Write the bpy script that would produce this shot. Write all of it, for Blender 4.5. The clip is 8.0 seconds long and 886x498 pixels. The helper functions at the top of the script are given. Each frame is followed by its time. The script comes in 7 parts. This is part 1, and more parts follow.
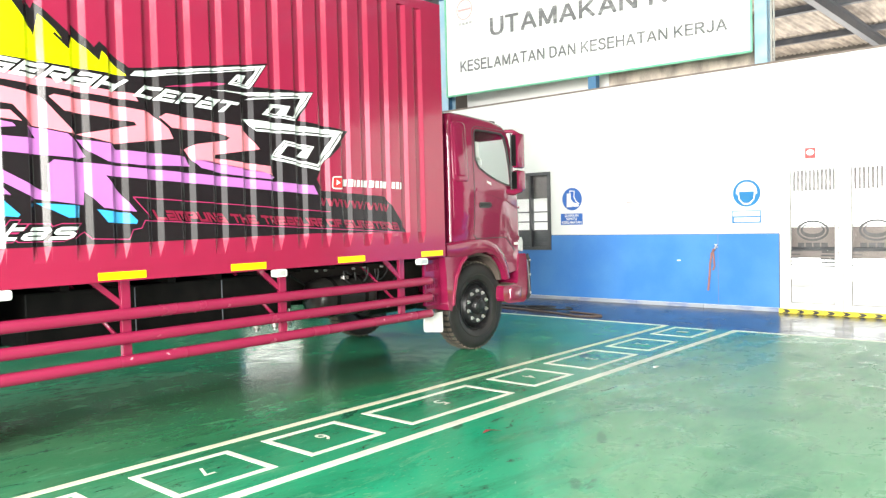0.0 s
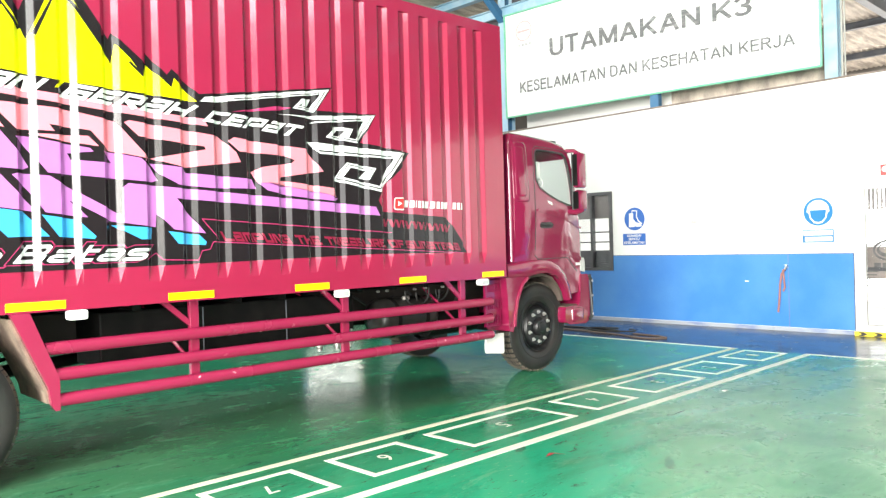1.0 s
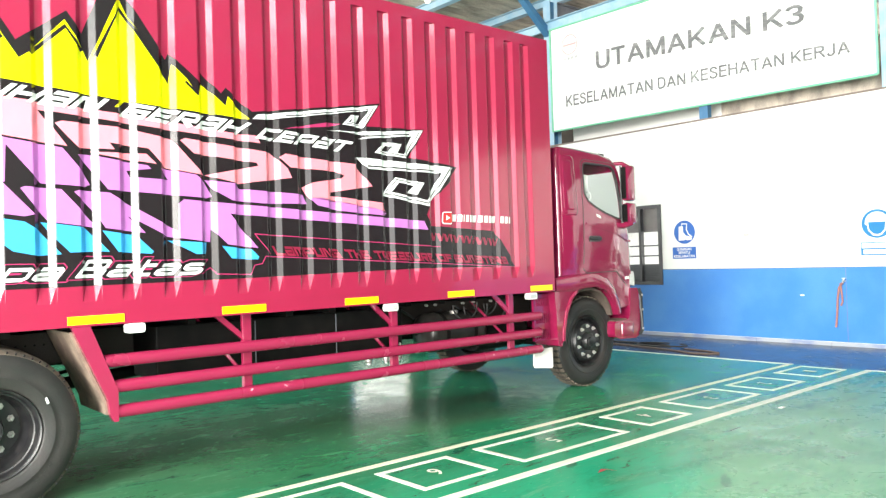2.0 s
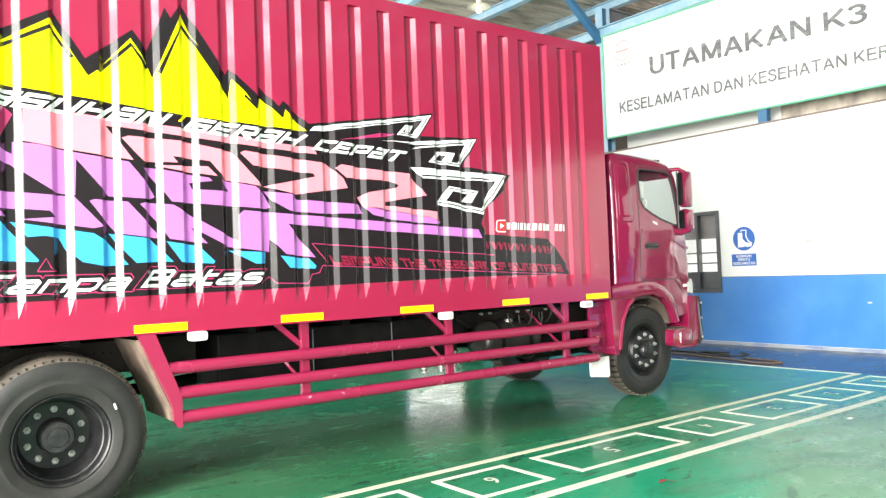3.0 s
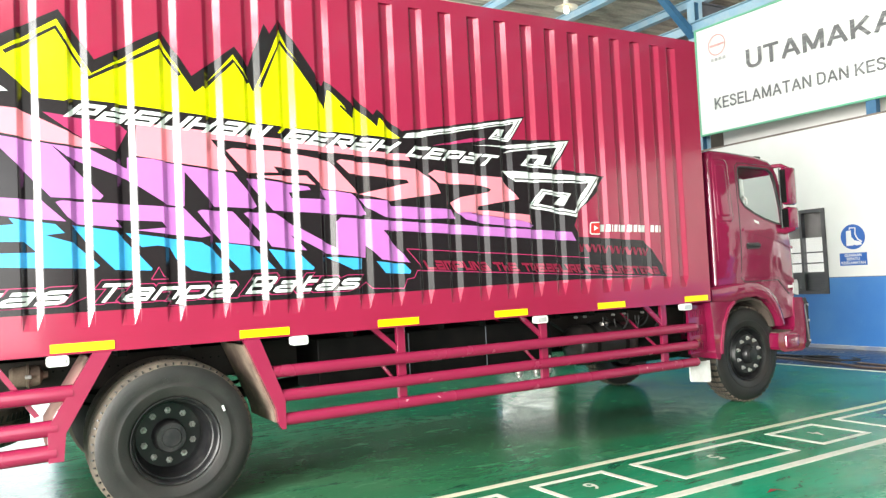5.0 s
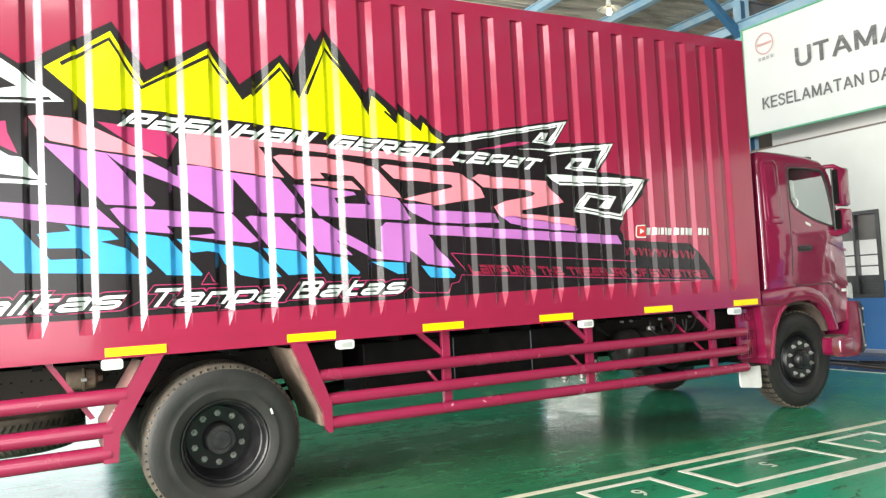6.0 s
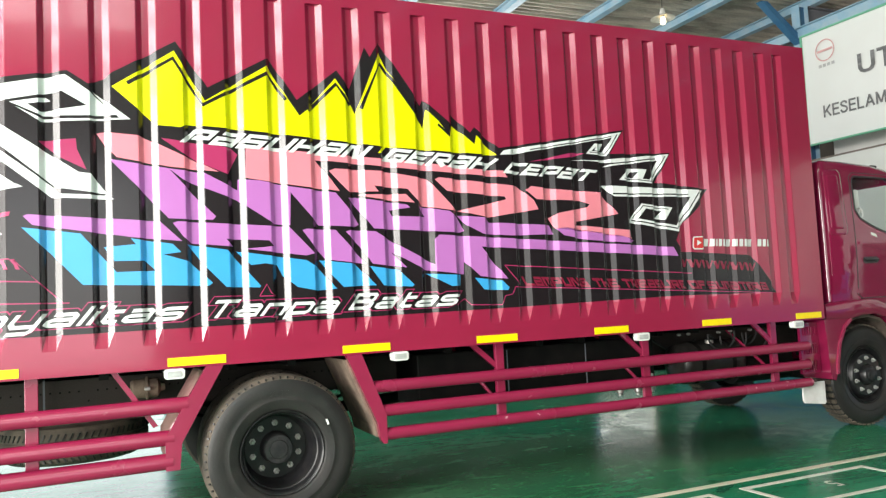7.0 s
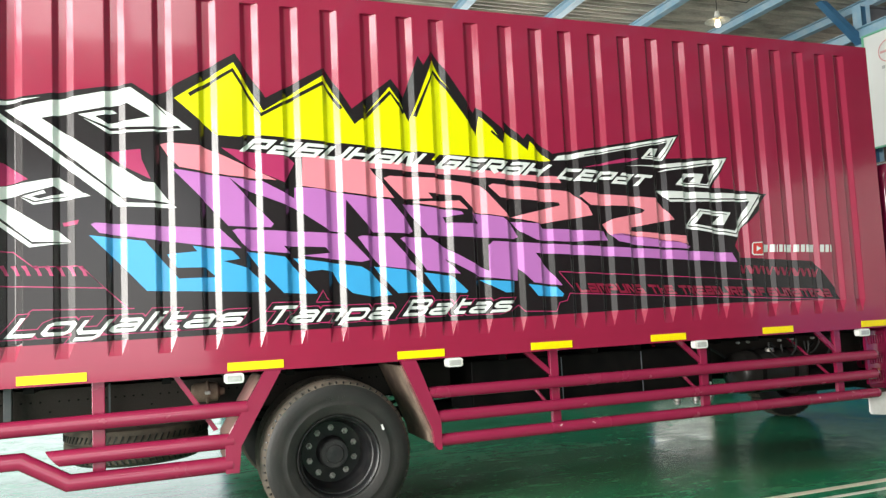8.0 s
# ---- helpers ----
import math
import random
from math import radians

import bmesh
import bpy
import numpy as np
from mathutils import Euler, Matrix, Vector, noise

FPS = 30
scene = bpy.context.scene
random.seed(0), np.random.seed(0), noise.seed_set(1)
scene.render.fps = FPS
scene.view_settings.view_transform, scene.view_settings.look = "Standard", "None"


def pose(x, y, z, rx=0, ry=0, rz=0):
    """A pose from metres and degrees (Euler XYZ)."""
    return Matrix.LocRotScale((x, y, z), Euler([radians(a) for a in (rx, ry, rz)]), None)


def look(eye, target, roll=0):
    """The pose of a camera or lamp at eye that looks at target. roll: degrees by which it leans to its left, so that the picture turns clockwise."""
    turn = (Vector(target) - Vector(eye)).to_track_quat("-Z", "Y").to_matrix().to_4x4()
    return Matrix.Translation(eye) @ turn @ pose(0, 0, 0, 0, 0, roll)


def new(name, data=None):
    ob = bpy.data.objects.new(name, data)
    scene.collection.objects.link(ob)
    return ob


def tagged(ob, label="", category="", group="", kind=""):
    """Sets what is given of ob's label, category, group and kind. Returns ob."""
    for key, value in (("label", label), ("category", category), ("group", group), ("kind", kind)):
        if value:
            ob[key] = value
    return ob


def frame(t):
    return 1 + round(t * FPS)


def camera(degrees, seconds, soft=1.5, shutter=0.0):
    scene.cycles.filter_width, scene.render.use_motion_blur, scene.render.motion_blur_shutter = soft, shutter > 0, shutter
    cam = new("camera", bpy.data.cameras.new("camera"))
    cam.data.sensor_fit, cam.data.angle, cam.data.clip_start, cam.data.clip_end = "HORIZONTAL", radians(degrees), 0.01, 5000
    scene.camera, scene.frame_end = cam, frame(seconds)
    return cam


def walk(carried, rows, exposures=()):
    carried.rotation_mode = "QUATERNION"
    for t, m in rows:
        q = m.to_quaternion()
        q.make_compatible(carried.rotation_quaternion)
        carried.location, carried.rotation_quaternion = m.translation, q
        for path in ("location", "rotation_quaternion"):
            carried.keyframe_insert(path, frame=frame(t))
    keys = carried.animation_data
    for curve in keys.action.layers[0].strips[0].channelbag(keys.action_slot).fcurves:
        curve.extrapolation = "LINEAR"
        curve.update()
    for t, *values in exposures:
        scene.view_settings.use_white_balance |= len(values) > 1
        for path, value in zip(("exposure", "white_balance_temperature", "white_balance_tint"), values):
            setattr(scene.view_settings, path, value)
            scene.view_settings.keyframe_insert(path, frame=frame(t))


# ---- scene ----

cam = camera(60.1, 8.0, soft=1.35)
PATH = [
    (0, (-5.993, -5.28, 1.461), (-4.493, -3.959, 1.389), -1.4),
    (0.5, (-5.998, -5.268, 1.461), (-4.556, -3.883, 1.424), -1.5),
    (1, (-5.999, -5.257, 1.456), (-4.603, -3.825, 1.443), -1.6),
    (1.5, (-6.01, -5.243, 1.452), (-4.655, -3.772, 1.461), -1.7),
    (3, (-6.046, -5.241, 1.435), (-4.841, -3.645, 1.495), -2.2),
    (3.5, (-6.058, -5.237, 1.432), (-4.912, -3.599, 1.499), -2.5),
    (4, (-6.071, -5.233, 1.435), (-4.975, -3.562, 1.507), -2.8),
    (4.5, (-6.079, -5.229, 1.436), (-5.023, -3.532, 1.513), -2.8),
    (6, (-6.107, -5.215, 1.436), (-5.187, -3.441, 1.534), -3.0),
    (6.5, (-6.117, -5.218, 1.433), (-5.253, -3.418, 1.549), -2.9),
    (7, (-6.13, -5.219, 1.434), (-5.33, -3.391, 1.571), -2.9),
    (7.5, (-6.148, -5.215, 1.431), (-5.408, -3.363, 1.584), -2.9),
    (8, (-6.164, -5.215, 1.424), (-5.483, -3.341, 1.588), -2.8),
]
walk(cam, [(t, look(eye, target, roll)) for t, eye, target, roll in PATH],
     exposures=[(0, 1.06), (1.5, 1.17), (3.5, 1.02), (4.5, 0.89), (6, 0.49), (6.5, 0.29), (8, -0.07)])

# ---- light ----
world = bpy.data.worlds.new("sky")
scene.world = world
world.use_nodes = True
sky = world.node_tree.nodes.new("ShaderNodeTexSky")
sky.sky_type, sky.sun_disc = "NISHITA", False
sky.sun_elevation, sky.sun_rotation = radians(58), radians(200)
background = world.node_tree.nodes["Background"]
background.inputs["Strength"].default_value = 0.10
world.node_tree.links.new(sky.outputs["Color"], background.inputs["Color"])

sun = new("sun", bpy.data.lights.new("sun", "SUN"))
sun.data.energy, sun.data.angle, sun.data.color = 3.0, radians(0.5), (1.0, 0.95, 0.88)
sun.matrix_basis = look((0, 0, 30), (-6.0, 14.0, 0))


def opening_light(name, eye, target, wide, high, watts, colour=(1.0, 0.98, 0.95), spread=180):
    """The sky's light at one of the hall's openings, some of them added fill."""
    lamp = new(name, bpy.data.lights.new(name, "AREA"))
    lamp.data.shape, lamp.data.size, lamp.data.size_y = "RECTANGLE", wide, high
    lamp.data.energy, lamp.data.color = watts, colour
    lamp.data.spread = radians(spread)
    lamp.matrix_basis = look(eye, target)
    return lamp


opening_light("rear_gate_light", (-17.8, -8.3, 3.35), (0, -6.6, 2.6), 9.0, 6.4, 4150, (1.0, 0.965, 0.91), spread=160)
# two unseen roof lamps, added to lift the upper panels and fold tops
opening_light("roof_fill_light", (-9.5, -8.6, 6.91), (-9.5, -8.6, 0), 7.9, 3.3, 480, (1.0, 0.98, 0.94))
opening_light("rear_roof_fill_light", (-14.0, -3.5, 6.91), (-14.0, -3.5, 0), 6.8, 6.0, 1500, (1.0, 0.98, 0.94))
opening_light("side_gate_light", (-9.6, -12.8, 2.6), (-9.6, 0, 3.0), 8.6, 4.4, 360)
opening_light("far_window_light", (4.35, 8.95, 1.40), (4.35, 0, 1.2), 1.5, 0.20, 4.5, (1.0, 0.90, 0.78))
opening_light("far_gate_light", (-9.5, 8.95, 2.0), (-9.5, 0, 1.0), 8.4, 3.8, 190)
# unseen high strip, added to lift the shaded partition wall
opening_light("clerestory_fill_light", (-7.0, 8.95, 5.45), (-7.0, 0, 4.0), 19.8, 1.8, 560, (1.0, 0.98, 0.94))
# unseen far opening, added to brighten the roof beyond the partition
opening_light("end_fill_light", (21.6, -2.0, 2.6), (9.0, -2.0, 5.2), 14.0, 4.0, 550, (1.0, 0.94, 0.86))

# ---- materials ----
def material(name, colour, rough=0.5, metal=0.0, coat=0.0, second=None, scale=6.0, amount=0.5, low=0.4, high=0.65,
             grain=0.0, grain_scale=120.0, bump=0.0, bump_scale=60.0, rough_var=0.12, spec=0.5, stretch=(1, 1, 1), alpha_random=0.0):
    """A paint, plastic, metal or rubber: two scales of variation, uneven gloss and a fine relief."""
    m = bpy.data.materials.new(name)
    m.use_nodes = True
    nodes, links = m.node_tree.nodes, m.node_tree.links
    shader = nodes["Principled BSDF"]
    shader.inputs["Metallic"].default_value = metal
    shader.inputs["Coat Weight"].default_value = coat
    shader.inputs["Specular IOR Level"].default_value = spec
    shader.inputs["Coat Roughness"].default_value = 0.06
    where = nodes.new("ShaderNodeTexCoord")
    mapping = nodes.new("ShaderNodeMapping")
    mapping.inputs["Scale"].default_value = stretch
    links.new(where.outputs["Object"], mapping.inputs["Vector"])
    big = nodes.new("ShaderNodeTexNoise")
    big.inputs["Scale"].default_value, big.inputs["Detail"].default_value = scale, 8
    links.new(mapping.outputs["Vector"], big.inputs["Vector"])
    ramp = nodes.new("ShaderNodeMapRange")
    ramp.inputs["From Min"].default_value, ramp.inputs["From Max"].default_value = low, high
    ramp.inputs["To Max"].default_value = amount
    links.new(big.outputs["Fac"], ramp.inputs["Value"])
    mix = nodes.new("ShaderNodeMix")
    mix.data_type = "RGBA"
    mix.inputs["A"].default_value = (*colour, 1)
    mix.inputs["B"].default_value = (*(second or [c * 0.75 for c in colour]), 1)
    links.new(ramp.outputs["Result"], mix.inputs["Factor"])
    colour_out = mix.outputs["Result"]
    fine = nodes.new("ShaderNodeTexNoise")
    fine.inputs["Scale"].default_value, fine.inputs["Detail"].default_value = grain_scale, 4
    links.new(mapping.outputs["Vector"], fine.inputs["Vector"])
    if grain:
        tint = nodes.new("ShaderNodeMix")
        tint.data_type, tint.blend_type = "RGBA", "OVERLAY"
        tint.inputs["Factor"].default_value = grain
        links.new(colour_out, tint.inputs["A"])
        links.new(fine.outputs["Fac"], tint.inputs["B"])
        colour_out = tint.outputs["Result"]
    links.new(colour_out, shader.inputs["Base Color"])
    gloss = nodes.new("ShaderNodeMapRange")
    gloss.inputs["To Min"].default_value = max(0.02, rough - rough_var)
    gloss.inputs["To Max"].default_value = min(1.0, rough + rough_var)
    links.new(big.outputs["Fac"], gloss.inputs["Value"])
    links.new(gloss.outputs["Result"], shader.inputs["Roughness"])
    if bump:
        relief = nodes.new("ShaderNodeBump")
        relief.inputs["Strength"].default_value, relief.inputs["Distance"].default_value = bump, 0.004
        ridges = nodes.new("ShaderNodeTexNoise")
        ridges.inputs["Scale"].default_value, ridges.inputs["Detail"].default_value = bump_scale, 5
        links.new(mapping.outputs["Vector"], ridges.inputs["Vector"])
        links.new(ridges.outputs["Fac"], relief.inputs["Height"])
        links.new(relief.outputs["Normal"], shader.inputs["Normal"])
    return m


def glass_material(name, tint=(0.9, 0.95, 0.95), rough=0.0):
    m = bpy.data.materials.new(name)
    m.use_nodes = True
    shader = m.node_tree.nodes["Principled BSDF"]
    shader.inputs["Base Color"].default_value = (*tint, 1)
    shader.inputs["Roughness"].default_value = rough
    shader.inputs["Transmission Weight"].default_value = 1.0
    shader.inputs["IOR"].default_value = 1.12
    return m


def glow_material(name, colour, strength):
    m = bpy.data.materials.new(name)
    m.use_nodes = True
    shader = m.node_tree.nodes["Principled BSDF"]
    shader.inputs["Base Color"].default_value = (*colour, 1)
    shader.inputs["Emission Color"].default_value = (*colour, 1)
    shader.inputs["Emission Strength"].default_value = strength
    return m


def floor_material(name, base, worn, dark, rough, patches=False):
    """Poured epoxy: clouded colour, pale scuffs, dark oil and tyre marks, uneven gloss; patches also paint sheen and
    shade.
    """
    m = bpy.data.materials.new(name)
    m.use_nodes = True
    nodes, links = m.node_tree.nodes, m.node_tree.links
    shader = nodes["Principled BSDF"]
    where = nodes.new("ShaderNodeTexCoord")

    def noise_at(scale, detail, stretch, rough_n=0.6, shift=0.0):
        mapping = nodes.new("ShaderNodeMapping")
        mapping.inputs["Scale"].default_value = stretch
        mapping.inputs["Location"].default_value = (shift, shift * 1.7, 0)
        links.new(where.outputs["Object"], mapping.inputs["Vector"])
        n = nodes.new("ShaderNodeTexNoise")
        n.inputs["Scale"].default_value, n.inputs["Detail"].default_value, n.inputs["Roughness"].default_value = scale, detail, rough_n
        n.inputs["Distortion"].default_value = 0.6
        links.new(mapping.outputs["Vector"], n.inputs["Vector"])
        return n

    def over(colour_in, colour, fac_node, low, high, amount):
        r = nodes.new("ShaderNodeMapRange")
        r.inputs["From Min"].default_value, r.inputs["From Max"].default_value = low, high
        r.inputs["To Max"].default_value = amount
        links.new(fac_node.outputs["Fac"], r.inputs["Value"])
        x = nodes.new("ShaderNodeMix")
        x.data_type = "RGBA"
        links.new(r.outputs["Result"], x.inputs["Factor"])
        if colour_in is None:
            x.inputs["A"].default_value = (*base, 1)
        else:
            links.new(colour_in, x.inputs["A"])
        x.inputs["B"].default_value = (*colour, 1)
        return x.outputs["Result"]

    clouds = noise_at(0.55, 9, (1, 1, 1), 0.62)
    c = over(None, worn, clouds, 0.44, 0.68, 0.5)
    if patches:
        def area(cx, cy, rx, ry, turn, ragged, fac=None, edge=(0.0, 0.25)):
            """One when inside an oval stretch of floor with a ragged edge."""
            mapping = nodes.new("ShaderNodeMapping")
            mapping.vector_type = "TEXTURE"
            mapping.inputs["Location"].default_value = (cx, cy, 0)
            mapping.inputs["Rotation"].default_value = (0, 0, radians(turn))
            mapping.inputs["Scale"].default_value = (rx, ry, 1)
            links.new(where.outputs["Object"], mapping.inputs["Vector"])
            ball = nodes.new("ShaderNodeTexGradient")
            ball.gradient_type = "SPHERICAL"
            links.new(mapping.outputs["Vector"], ball.inputs["Vector"])
            add = nodes.new("ShaderNodeMath")
            add.operation = "MULTIPLY_ADD"
            links.new(ragged.outputs["Fac"], add.inputs[0])
            add.inputs[1].default_value = 1.2
            add.inputs[2].default_value = -0.6
            total = nodes.new("ShaderNodeMath")
            links.new(ball.outputs["Fac"], total.inputs[0])
            links.new(add.outputs["Value"], total.inputs[1])
            r = nodes.new("ShaderNodeMapRange")
            r.inputs["From Min"].default_value, r.inputs["From Max"].default_value = edge
            links.new(total.outputs["Value"], r.inputs["Value"])
            inside = nodes.new("ShaderNodeMath")
            inside.operation = "MULTIPLY"
            rim = nodes.new("ShaderNodeMapRange")
            rim.inputs["From Max"].default_value = 0.2
            links.new(ball.outputs["Fac"], rim.inputs["Value"])
            links.new(r.outputs["Result"], inside.inputs[0])
            links.new(rim.outputs["Result"], inside.inputs[1])
            return inside.outputs["Value"]

        def lay(colour_in, colour, mask, amount):
            scaled = nodes.new("ShaderNodeMath")
            scaled.operation = "MULTIPLY"
            links.new(mask, scaled.inputs[0])
            scaled.inputs[1].default_value = amount
            x = nodes.new("ShaderNodeMix")
            x.data_type = "RGBA"
            links.new(scaled.outputs["Value"], x.inputs["Factor"])
            links.new(colour_in, x.inputs["A"])
            x.inputs["B"].default_value = (*colour, 1)
            return x.outputs["Result"]

        # pale worn stretch that also holds the white wall's reflection in its colour
        worn_sheen = area(0.6, -3.9, 4.6, 2.7, 10, noise_at(2.5, 9, (0.6, 1.2, 1), 0.7, 11.0))
        c = lay(c, (0.165, 0.262, 0.155), worn_sheen, 0.55)
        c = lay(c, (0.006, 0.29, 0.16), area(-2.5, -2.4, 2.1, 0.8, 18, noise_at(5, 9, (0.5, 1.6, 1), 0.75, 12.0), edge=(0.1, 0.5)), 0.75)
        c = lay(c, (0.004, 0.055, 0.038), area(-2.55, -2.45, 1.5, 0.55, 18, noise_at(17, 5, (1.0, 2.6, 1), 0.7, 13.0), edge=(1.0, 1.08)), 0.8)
        # oily bay along the truck, with the truck's shade put into its colour
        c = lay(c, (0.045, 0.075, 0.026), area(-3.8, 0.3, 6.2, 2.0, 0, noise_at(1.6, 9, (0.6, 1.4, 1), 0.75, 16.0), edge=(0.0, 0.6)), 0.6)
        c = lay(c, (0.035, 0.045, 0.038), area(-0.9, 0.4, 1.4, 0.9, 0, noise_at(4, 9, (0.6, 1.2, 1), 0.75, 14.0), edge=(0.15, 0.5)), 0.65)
        c = lay(c, (0.06, 0.19, 0.11), area(-0.42, -3.0, 1.3, 0.32, -75, noise_at(7, 9, (1, 1.6, 1), 0.75, 15.0), edge=(0.25, 0.55)), 0.7)
        for cx, cy, rx, ry in ((-1.54, -2.72, 0.22, 0.05), (-2.40, -3.05, 0.14, 0.05), (-1.875, -1.75, 0.14, 0.06), (1.05, -1.05, 0.22, 0.09), (-0.1, -1.45, 0.20, 0.06), (-2.1, -0.85, 0.25, 0.07)):
            c = lay(c, dark, area(cx, cy, rx, ry, 30, noise_at(22, 5, (1, 1.5, 1), 0.7, 17.0), edge=(0.3, 0.45)), 0.6)
    c = over(c, [v * 0.5 for v in base], noise_at(1.3, 9, (0.5, 1.5, 1), 0.7, 3.1), 0.5, 0.66, 0.75)
    c = over(c, worn, noise_at(4, 9, (0.45, 1.4, 1), 0.75, 5.0), 0.56, 0.72, 0.55)
    c = over(c, [0.5 * (v + w) for v, w in zip(worn, (0.6, 0.6, 0.55))], noise_at(16, 6, (0.5, 1.2, 1), 0.75, 7.0), 0.66, 0.76, 0.55)
    c = over(c, dark, noise_at(4.2, 9, (0.55, 1.4, 1), 0.78, 8.0), 0.585, 0.65, 0.85)
    c = over(c, dark, noise_at(13, 6, (0.5, 1.6, 1), 0.75, 1.0), 0.61, 0.67, 0.8)
    c = over(c, [w * 1.25 for w in worn], noise_at(30, 5, (0.5, 1.3, 1), 0.7, 9.0), 0.62, 0.72, 0.6)
    links.new(c, shader.inputs["Base Color"])
    shader.inputs["Specular IOR Level"].default_value = 0.18
    gloss = nodes.new("ShaderNodeMapRange")
    gloss.inputs["From Min"].default_value, gloss.inputs["From Max"].default_value = 0.3, 0.7
    gloss.inputs["To Min"].default_value, gloss.inputs["To Max"].default_value = rough - 0.07, rough + 0.12
    links.new(noise_at(3.0, 8, (1, 1, 1), 0.7, 2.0).outputs["Fac"], gloss.inputs["Value"])
    if patches:
        dulled = nodes.new("ShaderNodeMath")
        dulled.operation = "MULTIPLY_ADD"
        links.new(worn_sheen, dulled.inputs[0])
        dulled.inputs[1].default_value = 0.12
        links.new(gloss.outputs["Result"], dulled.inputs[2])
        links.new(dulled.outputs["Value"], shader.inputs["Roughness"])
        faint = nodes.new("ShaderNodeMath")
        faint.operation = "MULTIPLY_ADD"
        links.new(worn_sheen, faint.inputs[0])
        faint.inputs[1].default_value, faint.inputs[2].default_value = -0.02, 0.18
        links.new(faint.outputs["Value"], shader.inputs["Specular IOR Level"])
    else:
        links.new(gloss.outputs["Result"], shader.inputs["Roughness"])
    relief = nodes.new("ShaderNodeBump")
    relief.inputs["Strength"].default_value, relief.inputs["Distance"].default_value = 0.12, 0.004
    links.new(noise_at(9, 7, (1, 1, 1), 0.6, 4.0).outputs["Fac"], relief.inputs["Height"])
    links.new(relief.outputs["Normal"], shader.inputs["Normal"])
    return m


def vinyl(name, colour):
    return material(name, colour, rough=0.22, coat=0.15, scale=3.0, amount=0.25, second=[c * 0.85 for c in colour], rough_var=0.08)


PAINT = material("truck_paint", (0.29, 0.014, 0.050), 0.17, coat=0.5, second=(0.26, 0.012, 0.045), scale=2.5, amount=0.5, bump=0.03, bump_scale=4, rough_var=0.07)
CAB_PAINT = material("cab_paint", (0.19, 0.008, 0.042), 0.05, coat=0.6, second=(0.165, 0.007, 0.037), scale=2.5, amount=0.5, rough_var=0.02, bump=0.02, bump_scale=3)
PIPE_PAINT = material("guard_paint", (0.25, 0.013, 0.052), 0.26, coat=0.5, second=(0.27, 0.018, 0.06), scale=4, amount=0.4, grain=0.05, rough_var=0.05)
SCUFFED = material("scuffed_guard_paint", (0.25, 0.013, 0.052), 0.32, coat=0.4, second=(0.62, 0.36, 0.38), scale=26, low=0.64, high=0.66, amount=0.8, stretch=(0.55, 1, 1), rough_var=0.08)
VINYL_BLACK = material("black_vinyl", (0.013, 0.009, 0.011), 0.2, coat=0.08, spec=0.45, scale=3.0, amount=0.5, second=(0.012, 0.010, 0.012), rough_var=0.06)
VINYL_WHITE = vinyl("white_vinyl", (0.702, 0.702, 0.702))
VINYL_YELLOW = vinyl("yellow_vinyl", (0.747, 0.72, 0))
VINYL_CORAL = vinyl("coral_vinyl", (0.765, 0.225, 0.284))
VINYL_PURPLE = vinyl("purple_vinyl", (0.45, 0.149, 0.45))
VINYL_BLUE = vinyl("blue_vinyl", (0.045, 0.324, 0.648))
VINYL_MAGENTA = vinyl("magenta_vinyl", (0.378, 0.027, 0.108))
VINYL_RED = vinyl("red_vinyl", (0.203, 0.0117, 0.036))
VINYL_ICON = vinyl("icon_red_vinyl", (0.558, 0.027, 0.027))
REFLECTIVE = material("reflective_tape", (0.9, 0.69, 0.0), 0.35, second=(0.8, 0.58, 0.0), scale=30, amount=0.4, grain=0.15)
RUBBER = material("tyre_rubber", (0.016, 0.0155, 0.015), 0.48, spec=0.35, second=(0.028, 0.025, 0.023), scale=5, amount=0.7, grain=0.3, bump=0.3, bump_scale=50)
TREAD_DUST = material("dusty_rubber", (0.115, 0.090, 0.068), 0.8, second=(0.045, 0.04, 0.034), scale=9, amount=0.8, grain=0.3, bump=0.5)
RIM_BLACK = material("black_rim_paint", (0.010, 0.010, 0.011), 0.38, spec=0.4, second=(0.03, 0.028, 0.026), scale=11, low=0.5, high=0.7, amount=0.6)
STEEL = material("bright_steel", (0.66, 0.65, 0.63), 0.3, 0.8, second=(0.4, 0.37, 0.34), scale=25, amount=0.5)
NUT_STEEL = material("dull_nut_steel", (0.48, 0.47, 0.45), 0.4, 0.7, second=(0.14, 0.12, 0.10), scale=40, amount=0.7)
HUB_GREY = material("dusty_hub", (0.014, 0.0145, 0.016), 0.5, spec=0.3, second=(0.045, 0.043, 0.042), scale=18, amount=0.7, grain=0.2)
DUSTY_PINK = material("dusty_painted_steel", (0.34, 0.16, 0.16), 0.75, second=(0.40, 0.27, 0.22), scale=6, amount=0.8, grain=0.25)
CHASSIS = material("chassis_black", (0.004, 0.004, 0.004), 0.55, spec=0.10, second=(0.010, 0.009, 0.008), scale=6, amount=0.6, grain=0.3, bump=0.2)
DUSTY_BLACK = material("dusty_black_steel", (0.040, 0.033, 0.030), 0.75, spec=0.2, second=(0.040, 0.032, 0.028), scale=5, amount=0.7, grain=0.4, bump=0.25)
LINER = material("dusty_liner", (0.085, 0.064, 0.053), 0.85, spec=0.2, second=(0.03, 0.025, 0.022), scale=8, low=0.5, high=0.62, amount=0.9, grain=0.3)
TANK = material("dull_tank_steel", (0.016, 0.015, 0.014), 0.32, spec=0.3, second=(0.04, 0.036, 0.032), scale=7, low=0.5, high=0.7, amount=0.6, grain=0.2)
